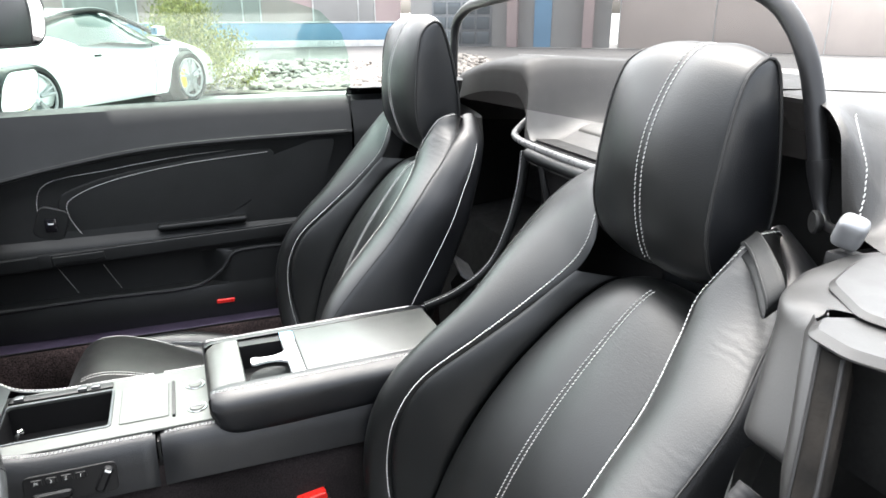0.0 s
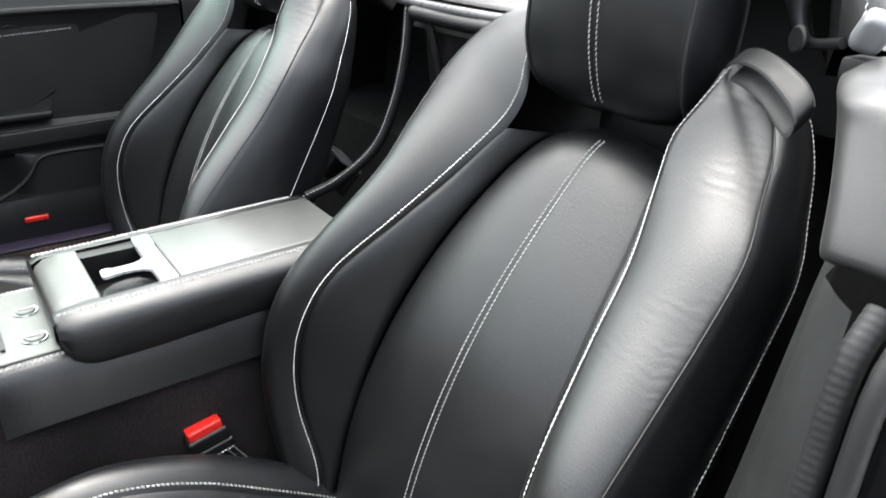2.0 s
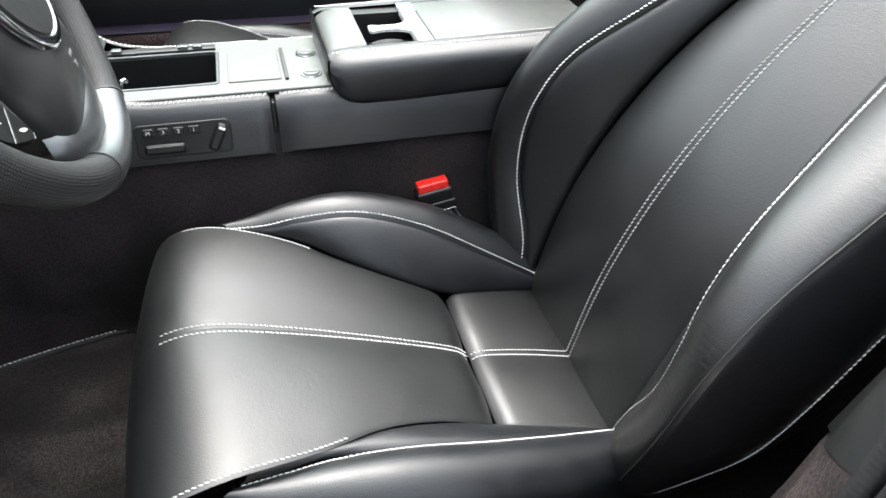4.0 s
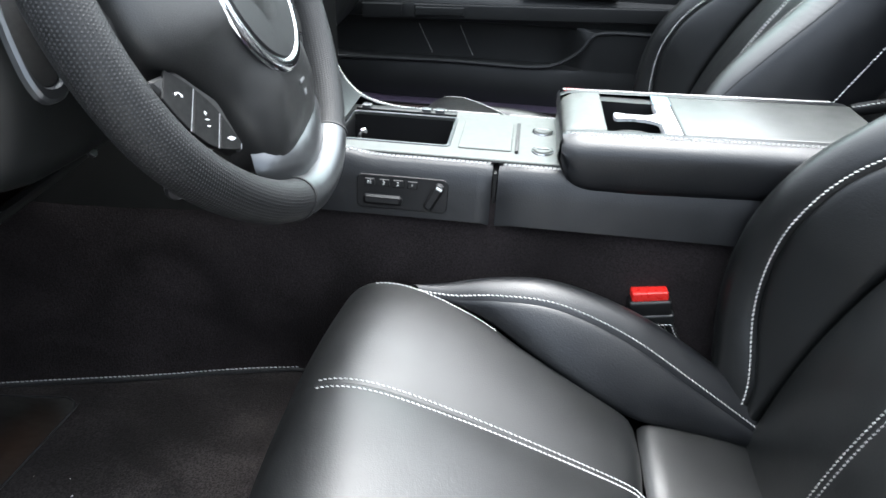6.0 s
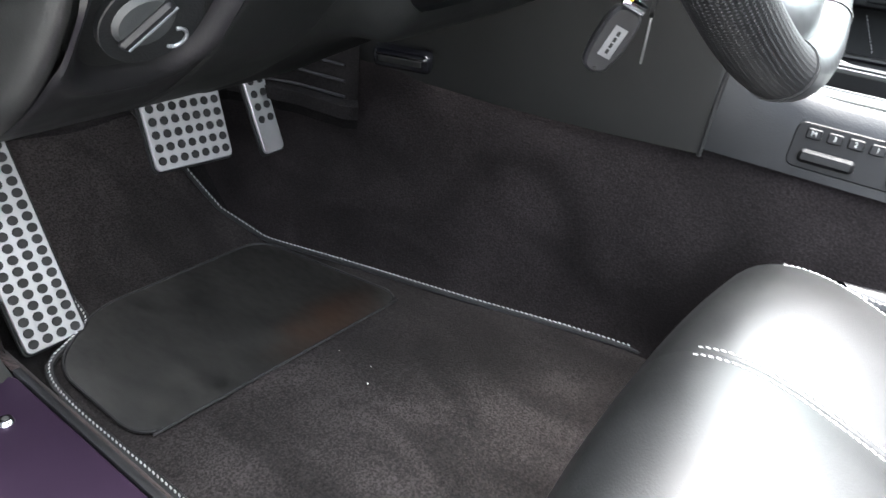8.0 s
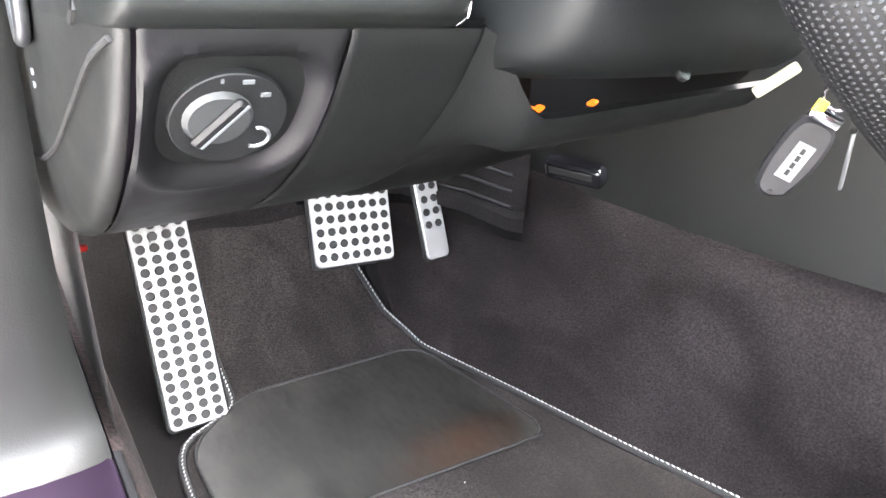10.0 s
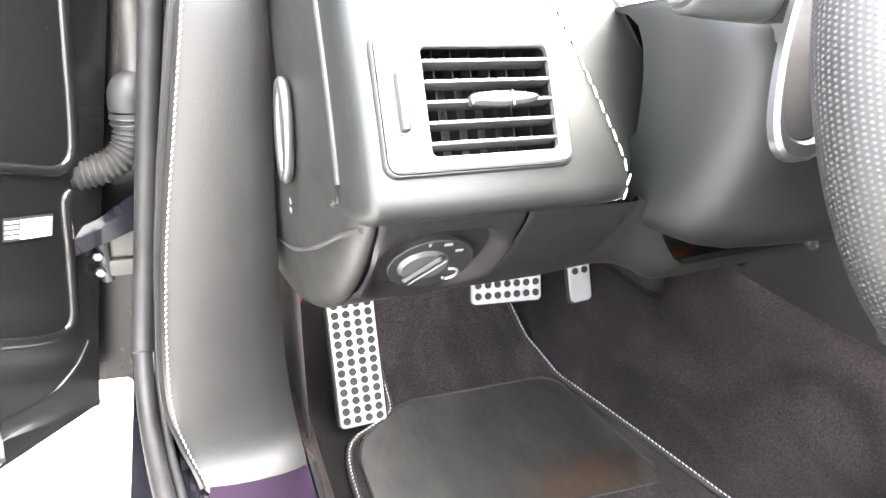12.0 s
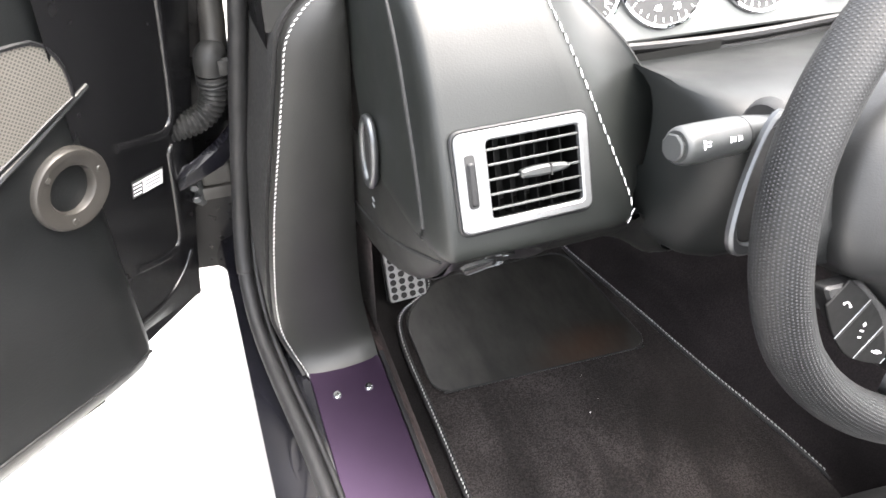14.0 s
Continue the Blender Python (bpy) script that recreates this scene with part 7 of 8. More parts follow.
rp_ = rounded([(-0.085, 0.625), (-0.165, 0.790), (-0.30, 0.832), (-0.335, 0.832), (-0.29, 0.68), (-0.23, 0.620)], 0.02)
part("rear_panel", plate(rp_[::-1], 0.010, Matrix(((0, 0, -1, 0.782), (1, 0, 0, 0), (0, 1, 0, 0), (0, 0, 0, 1))), 0.005), DOORL, pd_, "raised leather rear panel")
part("roll_lip", tube(spline([(0.770, 0.46, 0.776), (0.768, 0.33, 0.803), (0.766, 0.14, 0.832), (0.765, -0.06, 0.843), (0.767, -0.37, 0.848)], 40), 0.007, 8), DOORL, pd_, "shadowed lip under the door's top roll")
part("speaker_cover", plate([(p.x, p.y) for p in spline([(0.48, 0.80, 0), (0.42, 0.79, 0), (0.36, 0.755, 0), (0.34, 0.80, 0), (0.38, 0.84, 0), (0.5, 0.85, 0), (0.48, 0.80, 0)], 24)[:-1]][::-1], 0.004, PX, 0.002), DOORL, pd_)
part("door_skin", box((0.05, 1.0, 0.62), Matrix.Translation((0.905, 0.11, 0.60)), 0.02, 3), GLOSS, pd_)
part("rear_gap", box((0.02, 0.006, 0.50), Matrix.Translation((0.80, -0.388, 0.69))), STUD, pd_)
GL = bpy.data.materials.new("green_tinted_glass")
GL.use_nodes = True
gnt = GL.node_tree
gnt.nodes.clear()
go, gt, gg, gx = (gnt.nodes.new(k) for k in ("ShaderNodeOutputMaterial", "ShaderNodeBsdfTransparent", "ShaderNodeBsdfGlossy", "ShaderNodeMixShader"))
gt.inputs[0].default_value = (0.84, 0.95, 0.90, 1)
gg.inputs["Roughness"].default_value = 0.03
gx.inputs[0].default_value = 0.07
gnt.links.new(gt.outputs[0], gx.inputs[1])
gnt.links.new(gg.outputs[0], gx.inputs[2])
gnt.links.new(gx.outputs[0], go.inputs["Surface"])
gp2 = [(0.62, 0.92), (0.62, 1.0), (0.50, 1.12), (0.30, 1.20), (0.0, 1.215), (-0.22, 1.19), (-0.33, 1.155), (-0.385, 1.10), (-0.405, 1.03), (-0.405, 0.93)]
pane = part("window_pane", plate(gp2, 0.004, Matrix(((0, 0, 1, 0.838), (1, 0, 0, 0), (0, 1, 0, 0), (0, 0, 0, 1))), 0.001), GL, pd_, "raised green-tinted window glass")
pane.visible_shadow = False
# quarter trim behind the passenger door
qt = thing("quarter_trim", "black quarter trim behind the passenger door", "trim", (0, 0, 0))
qb = bmesh.new()
grid(qb, [[Vector((x, y, z)) for y in (-0.392, -0.45, -0.6, -1.02)] for x, z in ((0.72, 0.37), (0.76, 0.5), (0.775, 0.7), (0.77, 0.84), (0.775, 0.86), (0.80, 0.925), (0.83, 0.938), (0.90, 0.93))])
part("quarter_panel", qb, DOORL, qt)
part("speaker_panel", plate([(p.x, p.y) for p in spline([(-0.44, 0.56, 0), (-0.62, 0.52, 0), (-0.70, 0.60, 0), (-0.70, 0.74, 0), (-0.60, 0.765, 0), (-0.46, 0.72, 0), (-0.44, 0.56, 0)], 40)[:-1]], 0.008, Matrix(((0, 0, -1, 0.745), (-1, 0, 0, -1.14), (0, 1, 0, 0), (0, 0, 0, 1))), 0.004), PLASTIC, qt)


# ---- behind the seats ----
def deck_z(x, y):
    """Height of the leather-covered rear deck: two fairings behind the seats with a valley between."""
    a, back = abs(x), -0.60 - y
    hump = 1.068 - 0.5 * max(0.0, a - 0.30) ** 2 - 0.5 * max(0, a - 0.6) - 0.05 * back - 0.04 * back * back
    valley = 0.911 + 0.036 * smooth((back - 0.055) / 0.035) + 0.13 * smooth((back - 0.12) / 0.5) - 0.10 * back
    return valley + (hump - valley) * smooth((a - 0.150) / 0.125) if hump > valley else hump


DECK = mat("grey_black_deck_leather", (0.030, 0.029, 0.028), 0.5, var=0.15, fine=600, bump=0.2, cells=True, wear=0.06)
deck = thing("rear_deck", "black leather rear deck with two fairings behind the seats", "car body", (0, 0, 0))
db = bmesh.new()
ys = [-0.60, -0.602, -0.61, -0.63, -0.66, -0.72, -0.8, -0.9, -1.05, -1.2, -1.4, -1.6, -1.8]
xs = [0.02 * i for i in range(-20, 47)]
rows = []
for k, y in enumerate(ys):
    lead = (1, 1, 0.95, 0.8, 0.5, 0.2)[k] if k < 6 else 0
    rows.append([Vector((x, y + 0.05 * max(0, abs(x) - 0.5) - 0.03 * smooth((abs(x) - 0.17) / 0.07) + lead * 0.035 * smooth((-x - 0.545) / 0.03), deck_z(x, y) - (0.012 if k == 0 else 0.003 if k == 1 else 0) - (0.026, 0.025, 0.018, 0.008, 0.002, 0)[min(k, 5)] * smooth((x - 0.2) / 0.06) - (lead * 0.085 + ((0.035, 0.018, 0.006)[k] if k < 3 else 0)) * smooth((-x - 0.54) / 0.10))) for x in xs])


def skirt(x):
    """How far the front edge hangs down; the driver's side is an open arch."""
    return 0.05 if x < -0.55 else 0.014 if x < -0.22 else 0.035 + 0.008 * smooth((x - 0.2) / 0.06)


grid(db, [[v + Vector((0, 0.002, -skirt(v.x))) for v in rows[0]]] + rows)
part("deck_skin", db, DECK, deck)
# the driver's fairing ends in a rounded open arch
arch = spline([(-0.40, -0.628, 1.0595), (-0.45, -0.616, 1.0605), (-0.491, -0.600, 1.062), (-0.525, -0.580, 1.060), (-0.553, -0.562, 1.052), (-0.570, -0.554, 1.038), (-0.577, -0.550, 1.024), (-0.582, -0.550, 1.003), (-0.585, -0.552, 0.981), (-0.586, -0.557, 0.960), (-0.586, -0.562, 0.944)], 60)
far = spline([(-0.40, -1.8, 0), (-0.66, -1.8, 0), (-0.92, -1.75, 0), (-0.94, -1.3, 0), (-0.94, -0.85, 0), (-0.93, -0.56, 0), (-0.90, -0.40, 0)], 60)


def fairing_z(x, y):
    line = -0.562 + max(0.0, -x - 0.586) * 0.5
    keep = max(smooth((line - y + 0.012) / 0.13), smooth((x + 0.60) / 0.10) * smooth((-0.585 - y) / 0.05))
    return 0.944 + (max(0.944, deck_z(x, y)) - 0.944) * keep


def fairing(i, v):
    c, f = arch[i], far[i]
    x, y = c.x + (f.x - c.x) * v, c.y + (f.y - c.y) * v
    near = smooth(v / 0.10)
    return Vector((x, y, c.z * (1 - near) + fairing_z(x, y) * near))


fb_ = bmesh.new()
lip_in = [Vector((p.x + 0.010 * smooth(i / 25), p.y - 0.012, p.z - 0.010 * (1 - smooth((i - 20) / 25)))) for i, p in enumerate(arch)]
lip_mid = [Vector((p.x + 0.0035 * smooth(i / 25), p.y + 0.001, p.z - 0.0035 * (1 - smooth((i - 20) / 25)))) for i, p in enumerate(arch)]
steps = (0.0035, 0.008, 0.016, 0.025, 0.036, 0.05, 0.065, 0.082, 0.10, 0.125, 0.155, 0.2, 0.26, 0.34, 0.45, 0.6, 0.8, 1.0)
grid(fb_, [lip_in, lip_mid] + [[fairing(i, v) for i in range(61)] for v in steps])
part("driver_fairing", fb_, DECK, deck, "rounded open arch of the fairing", sharp=75)
lining = bmesh.new()
grid(lining, [lip_in, [p + Vector((0.035, -0.07, -0.045)) for p in lip_in], [p + Vector((0.08, -0.22, -0.07)) for p in lip_in], [Vector((-0.36, -0.86, 0.90))] * 61])
LINING = mat("charcoal_lining", (0.017, 0.0172, 0.0175), 0.6, var=0.2, vscale=12, fine=600, bump=0.15, spec=0.3)
part("fairing_lining", lining, LINING, deck, "charcoal lining inside the fairing")
fc = bmesh.new()
grid(fc, [[Vector((x, -0.79 - 0.05 * k, 0.80 + (deck_z(x, -0.84) - 0.012 - 0.80) * k)) for x in [-0.60 + 0.03 * i for i in range(17)]] for k in (0.0, 0.35, 0.7, 1.0)])
part("fairing_back", fc, LINING, deck)
thread = bmesh.new()
stitches(thread, [(fairing(i, 0.034 + 0.012 * smooth((i - 30) / 20)) + Vector((0.0, 0.0006, 0.0006)), Vector((-0.3, 0.6, 0.74)).normalized()) for i in range(24, 60)], 0.0065, 0.0055, 0.0008)
for x in (-0.30, 0.30):
    stitches(thread, [(Vector((x, y, deck_z(x, y) + 0.001)), Vector((0, 0, 1))) for y in [-0.64 - 0.02 * i for i in range(45)]], 0.009, 0.006, 0.001)
tagged(part("deck_stitching", thread, THREAD, deck, "pale stitching"), kind="stuff")


def on_deck(x, y):
    """Height of the deck's skin between two of its ribs."""
    a, b = next((a, b) for a, b in zip(ys[1:], ys[2:]) if b <= y <= a)
    return deck_z(x, a) + (deck_z(x, b) - deck_z(x, a)) * (a - y) / (a - b)


tf = bmesh.new()
grid(tf, [[Vector((x, y, on_deck(x, y) + 0.0035)) for x in [-0.15 + 0.02 * i for i in range(16)]] for y in (-0.603, -0.615, -0.63, -0.645, -0.653)])
part("tray_floor", tf, mat("tray_felt", (0.012, 0.0115, 0.011), 0.7, var=0.25, vscale=14, fine=420, bump=0.3, spec=0.25), deck, "dark felt floor of the tray")
# the lid's paler leather carries the sunlight on the deck top in its colour
tl = bmesh.new()
lid = [[Vector((x, y, on_deck(x, y) + 0.001 + h)) for x in [-0.14 + 0.02 * i for i in range(15)]] for y, h in ((-0.698, -0.004), (-0.700, 0.001), (-0.704, 0.003), (-0.73, 0.003), (-0.77, 0.003), (-0.81, 0.003), (-0.83, 0.001), (-0.832, -0.004))]
grid(tl, lid)
part("tray_lid", tl, mat("sunlit_lid_leather", (0.048, 0.047, 0.044), 0.5, var=0.12, vscale=14, fine=600, bump=0.12), deck, "flat lid behind the tray, coloured pale as if sunlit")
lip = spline([(0.235, -0.655, 0.955), (0.226, -0.612, 0.925), (0.205, -0.592, 0.910), (0.1, -0.585, 0.905), (-0.1, -0.585, 0.905), (-0.205, -0.592, 0.910), (-0.226, -0.612, 0.925), (-0.235, -0.655, 0.955)], 60)
part("tray_lip", tube(lip, 0.0075, 10), mat("satin_grey_edge", (0.10, 0.10, 0.10), 0.3, vscale=30), deck, "satin edge of the centre tray")
part("opening_edge", tube(spline([(0.66, -0.632, 0.938), (0.60, -0.634, 0.956), (0.50, -0.634, 0.982), (0.42, -0.634, 0.992), (0.34, -0.634, 0.994), (0.27, -0.632, 0.990)], 40), 0.004, 8), GREYP, deck, "pale edge of the stowage opening")
setting("rear_bulkhead", grid(bmesh.new(), [[(x, y, z if z < 0.9 else deck_z(x, -0.95) - 0.04) for x in [0.04 * i - 0.80 for i in range(41)]] for y, z in ((-0.58, 0.226), (-0.64, 0.4), (-0.70, 0.6), (-0.92, 0.62), (-0.95, 0.97))]), LINING, "charcoal lined rear bulkhead")
setting("rear_body", grid(bmesh.new(), [[(s * 0.78, y, 0.96), (s * 0.86, y, 0.955), (s * 0.91, y, 0.92), (s * 0.93, y, 0.8), (s * 0.93, y, 0.5), (s * 0.90, y, 0.2)] for s, y in ((1, -0.40), (1, -1.2), (1, -1.85))]), GLOSS, "gloss black rear wing")
setting("rear_body_left", grid(bmesh.new(), [[(s * 0.78, y, 0.962), (s * 0.86, y, 0.957), (s * 0.91, y, 0.92), (s * 0.93, y, 0.8), (s * 0.93, y, 0.5), (s * 0.90, y, 0.2)] for s, y in ((-1, -0.42), (-1, -1.2), (-1, -1.85))]), DECK, "dark rear wing beside the deck")
# leather frame of the stowage space between the seats
fr = thing("stowage_frame", "black leather stowage frame between the seats with white stitching", "trim", (0, 0, 0))
for s in (-1, 1):
    pa = spline([(s * 0.128, -0.575, 0.895), (s * 0.125, -0.565, 0.82), (s * 0.120, -0.54, 0.74), (s * 0.118, -0.50, 0.67), (s * 0.116, -0.43, 0.625), (s * 0.113, -0.36, 0.605)], 40)
    part("side_rail", tube(pa, 0.010, 10, upv=(1, 0, 0), flat=0.8), DOORL, fr)
    thread = bmesh.new()
    stitches(thread, [(p + Vector((-0.006, 0.011, 0.005)), Vector((-0.4, 0.8, 0.4))) for p in pa], 0.0065, 0.005, 0.0009)
    tagged(part("rail_stitching", thread, THREAD, fr, "white stitching"), kind="stuff")
part("top_rail", tube(spline([(0.12, -0.578, 0.89), (0.0, -0.58, 0.888), (-0.12, -0.578, 0.89)], 12), 0.012, 10), PLASTIC, fr)
part("inner_strut", tube(spline([(0.085, -0.585, 0.88), (0.07, -0.60, 0.80), (0.06, -0.62, 0.72)], 12), 0.007, 8), PLASTIC, fr)
part("back_board", plate(rrect(0.24, 0.30, 0.01), 0.006, tilt(0, -0.62, 0.74, 8)), CARPET, fr)
gp_ = thing("metal_plate", "grey metal plate behind the passenger seat", "plate", m=Matrix.Translation((0.245, -0.498, 0.615)) @ Euler((radians(38), 0, radians(-13))).to_matrix().to_4x4())
part("plate_sheet", plate(rrect(0.135, 0.05, 0.004), 0.005, None, 0.001), GREYP, gp_)
part("plate_foot", box((0.12, 0.012, 0.05), Matrix.Translation((0, -0.02, -0.03)), 0.003), PLASTIC, gp_)

# ---- wind deflector ----
wd = thing("wind_deflector", "wind deflector hoop with black frame and fine mesh behind the seats", "wind deflector", (0, 0, 0))
hoop = spline([(-0.5165, -0.590, 0.998), (-0.511, -0.590, 1.018), (-0.506, -0.590, 1.034), (-0.487, -0.590, 1.09), (-0.458, -0.590, 1.135), (-0.415, -0.590, 1.168), (-0.34, -0.590, 1.186), (-0.15, -0.590, 1.194), (0.15, -0.590, 1.19), (0.38, -0.590, 1.172), (0.47, -0.590, 1.157), (0.525, -0.590, 1.128), (0.54, -0.590, 1.08), (0.548, -0.590, 0.955)], 90)
FRAME = mat("satin_black_frame", (0.012, 0.012, 0.013), 0.38, vscale=25)
part("hoop_frame", tube(hoop, 0.0118, 14, flat=0.9, upv=(0, 1, 0)), FRAME, wd)
NET = bpy.data.materials.new("deflector_mesh")
NET.use_nodes = True
nn = NET.node_tree
nn.nodes.clear()
o_, t_, d_, x_ = (nn.nodes.new(k) for k in ("ShaderNodeOutputMaterial", "ShaderNodeBsdfTransparent", "ShaderNodeBsdfDiffuse", "ShaderNodeMixShader"))
d_.inputs[0].default_value = (0.035, 0.033, 0.032, 1)
x_.inputs[0].default_value = 0.5
nn.links.new(t_.outputs[0], x_.inputs[1])
nn.links.new(d_.outputs[0], x_.inputs[2])
nn.links.new(x_.outputs[0], o_.inputs["Surface"])
net = part("net", grid(bmesh.new(), [[Vector((a.x + (b.x - a.x) * w / 8, -0.590, a.z + (b.z - a.z) * w / 8)) for w in range(9)] for a, b in zip(hoop[:46], hoop[:44:-1])]), NET, wd, "fine dark see-through mesh")
for s in (-1, 1):
    face = Matrix.Translation((s * 0.552, -0.585, 0.940)) @ Euler((radians(90), 0, radians(-28 * -s))).to_matrix().to_4x4()
    mt = part("pivot_mount", cyl(0.013, 0.008, face @ Matrix.Translation((0, 0, -0.022)), 28, 0.012, 0.002), STUD, wd)
    part("pivot_cap", cyl(0.007, 0.003, face @ Matrix.Translation((0, 0, -0.0145)), 24), STUD, mt)
    part("leg_foot", tube(spline([(s * 0.5165, -0.590, 1.000), (s * 0.523, -0.590, 0.972), (s * 0.531, -0.588, 0.951), (s * 0.542, -0.584, 0.939), (s * 0.558, -0.574, 0.937), (s * 0.590, -0.556, 0.944)], 40), [0.0138 - 0.0085 * smooth(i / 24) for i in range(41)], 14, flat=0.9, upv=(0, 1, 0)), FRAME, wd)
cp_ = thing("silver_catch", "silver roof catch on top of the lock pillar", "catch", (-0.632, -0.507, 0.962))
part("catch_body", box((0.026, 0.022, 0.033), Euler((radians(-24), radians(-16), radians(32))).to_matrix().to_4x4(), 0.010, 5), mat("bright_catch_metal", (0.27, 0.275, 0.285), 0.35, metal=0.5, var=0.06, vscale=40), cp_)
part("catch_base", box((0.022, 0.028, 0.02), Matrix.Translation((0.004, -0.004, -0.030)), 0.005), RUBBER, cp_)

# ---- mirrors ----
MIR = mat("mirror_glass", (0.85, 0.87, 0.88), 0.02, metal=1.0, var=0.01, vscale=5, wear=0.005)
def mirror(name, label, m, w, h):
    ob = thing(name, label, "mirror", m=m, group="mirrors")
    b = bmesh.new()
    pts = rrect(w, h, h * 0.38, 8)
    grid(b, [[Vector((x * k, y * k, z)) for x, y in pts] for k, z in ((1.0, 0.0), (1.04, -0.006), (1.03, -0.02), (0.8, -0.04), (0.4, -0.05))], cu=True, cap=True)
    part("housing", b, PLASTIC, ob)
    part("mirror_pane", plate(rrect(w * 0.95, h * 0.9, h * 0.34, 8), 0.002, Matrix.Translation((0, 0, 0.0005)), 0.0006), MIR, ob)
    return ob


rv = mirror("rear_view_mirror", "black interior mirror reflecting the stones outside", look((0.027, 0.266, 1.142), (0.027 + 0.40, 0.266 + 0.86, 1.22)), 0.25, 0.075)
part("mirror_arm", tube(spline([(0.06, 0.0, -0.03), (0.09, 0.03, -0.06), (0.1, 0.12, -0.10)], 12), 0.010, 10), PLASTIC, rv)
dm = mirror("door_mirror", "black passenger door mirror behind the window glass", look((0.952, 0.41, 0.965), (0.952 + 0.25, 0.41 + 0.9, 1.24)), 0.19, 0.115)
part("mirror_foot", box((0.05, 0.06, 0.10), Matrix.Translation((-0.07, -0.05, -0.05)), 0.015), PLASTIC, dm)


# ---- outside: parked car ----
def parked_car():
    ang_ = math.atan2(-0.605, 0.796)
    m = Matrix.Translation((7.93 + 0.605 * 0.93, 0.62 + 0.796 * 0.93, 0)) @ Euler((0, 0, ang_)).to_matrix().to_4x4()
    ob = thing("parked_car", "white low sports car with yellow brake calipers parked outside", "car", m=m)
    PAINT = mat("white_paint", (0.60, 0.62, 0.62), 0.22, var=0.03, vscale=2, coat=0.6)
    DARK = mat("dark_glass", (0.03, 0.05, 0.045), 0.05, var=0.1, vscale=3)
    st_ = [(-2.15, 0.62, 0.62, 0.72), (-2.05, 0.80, 0.40, 0.88), (-1.8, 0.90, 0.28, 0.93), (-1.25, 0.97, 0.2, 0.95), (-0.8, 0.95, 0.18, 0.93), (-0.2, 0.92, 0.17, 0.86), (0.5, 0.92, 0.17, 0.82), (1.0, 0.94, 0.18, 0.84), (1.3, 0.95, 0.2, 0.82), (1.7, 0.92, 0.2, 0.74), (2.1, 0.82, 0.2, 0.62), (2.35, 0.6, 0.24, 0.5), (2.42, 0.4, 0.3, 0.42)]
    b = bmesh.new()
    rows = []
    for x, w, z0, z1 in st_:
        half = spline([(x, 0, z1 + 0.03), (x, w * 0.5, z1 + 0.02), (x, w * 0.82, z1 - 0.02), (x, w * 0.97, z1 - 0.14), (x, w, (z0 + z1) / 2), (x, w * 0.985, z0 + 0.1), (x, w * 0.93, z0)], 18)
        rows.append([Vector((v.x, -v.y, v.z)) for v in half[::-1]] + half[1:])
    fine = []
    cols = [spline([r[j] for r in rows], 44) for j in range(len(rows[0]))]
    for i in range(45):
        fine.append([c[i] for c in cols])
    grid(b, fine, cap=True)
    part("body", b, PAINT, ob)
    g = bmesh.new()
    rows = []
    for x, w, z in ((-1.35, 0.55, 0.90), (-0.9, 0.66, 1.06), (-0.45, 0.70, 1.16), (-0.05, 0.70, 1.195), (0.25, 0.69, 1.17), (0.7, 0.70, 1.0), (1.15, 0.72, 0.80)):
        half = spline([(x, 0, z), (x, w * 0.7, z - 0.01), (x, w * 0.95, z - 0.06), (x, min(0.88, w * 1.25), max(0.78, z - 0.36))], 12)
        rows.append([Vector((v.x, -v.y, v.z)) for v in half[::-1]] + half[1:])
    grid(g, rows)
    part("glasshouse", g, DARK, ob, "dark tinted glasshouse")
    rf = bmesh.new()
    grid(rf, [[Vector((x, y * w, z + 0.012 - 0.04 * abs(y) ** 4)) for y in (-0.95, -0.7, 0, 0.7, 0.95)] for x, w, z in ((-1.3, 0.56, 0.92), (-0.9, 0.66, 1.06), (-0.45, 0.70, 1.16), (-0.05, 0.70, 1.195), (0.22, 0.69, 1.178))])
    part("roof", rf, PAINT, ob)
    for s in (-1, 1):
        part("screen_pillar", tube(spline([(1.15, s * 0.80, 0.80), (0.7, s * 0.73, 0.99), (0.25, s * 0.66, 1.155), (-0.1, s * 0.655, 1.18), (-0.6, s * 0.67, 1.10), (-1.2, s * 0.70, 0.92)], 30), 0.028, 8), PLASTIC if s < 0 else PAINT, ob)
        for x in (-1.25, 1.25):
            part("arch_liner", cyl(0.385, 0.28, Matrix.Translation((x, s * 0.66 if s > 0 else s * 0.93, 0.345)) @ Euler((radians(-90), 0, 0)).to_matrix().to_4x4(), 36), STUD, ob)
            wc = Matrix.Translation((x, s * 0.955, 0.34)) @ Euler((radians(90 if s < 0 else -90), 0, 0)).to_matrix().to_4x4()
            wl = part("wheel", tube([wc @ Vector((0.29 * math.cos(t), 0.29 * math.sin(t), -0.05)) for t in (2 * math.pi * i / 40 for i in range(40))], 0.052, 10, closed=True, upv=(0, 1, 0), flat=1.9), RUBBER, ob, "black tyre")
            rimb = tube([wc @ Vector((0.235 * math.cos(t), 0.235 * math.sin(t), 0.035)) for t in (2 * math.pi * i / 40 for i in range(40))], 0.014, 8, closed=True, upv=(0, 1, 0))
            for k in range(5):
                for d in (-0.16, 0.16):
                    t = 2 * math.pi * k / 5 + 0.3
                    tube([wc @ Vector((0.05 * math.cos(t), 0.05 * math.sin(t), 0.03)), wc @ Vector((0.235 * math.cos(t + d), 0.235 * math.sin(t + d), 0.035))], 0.016, 6, bm=rimb)
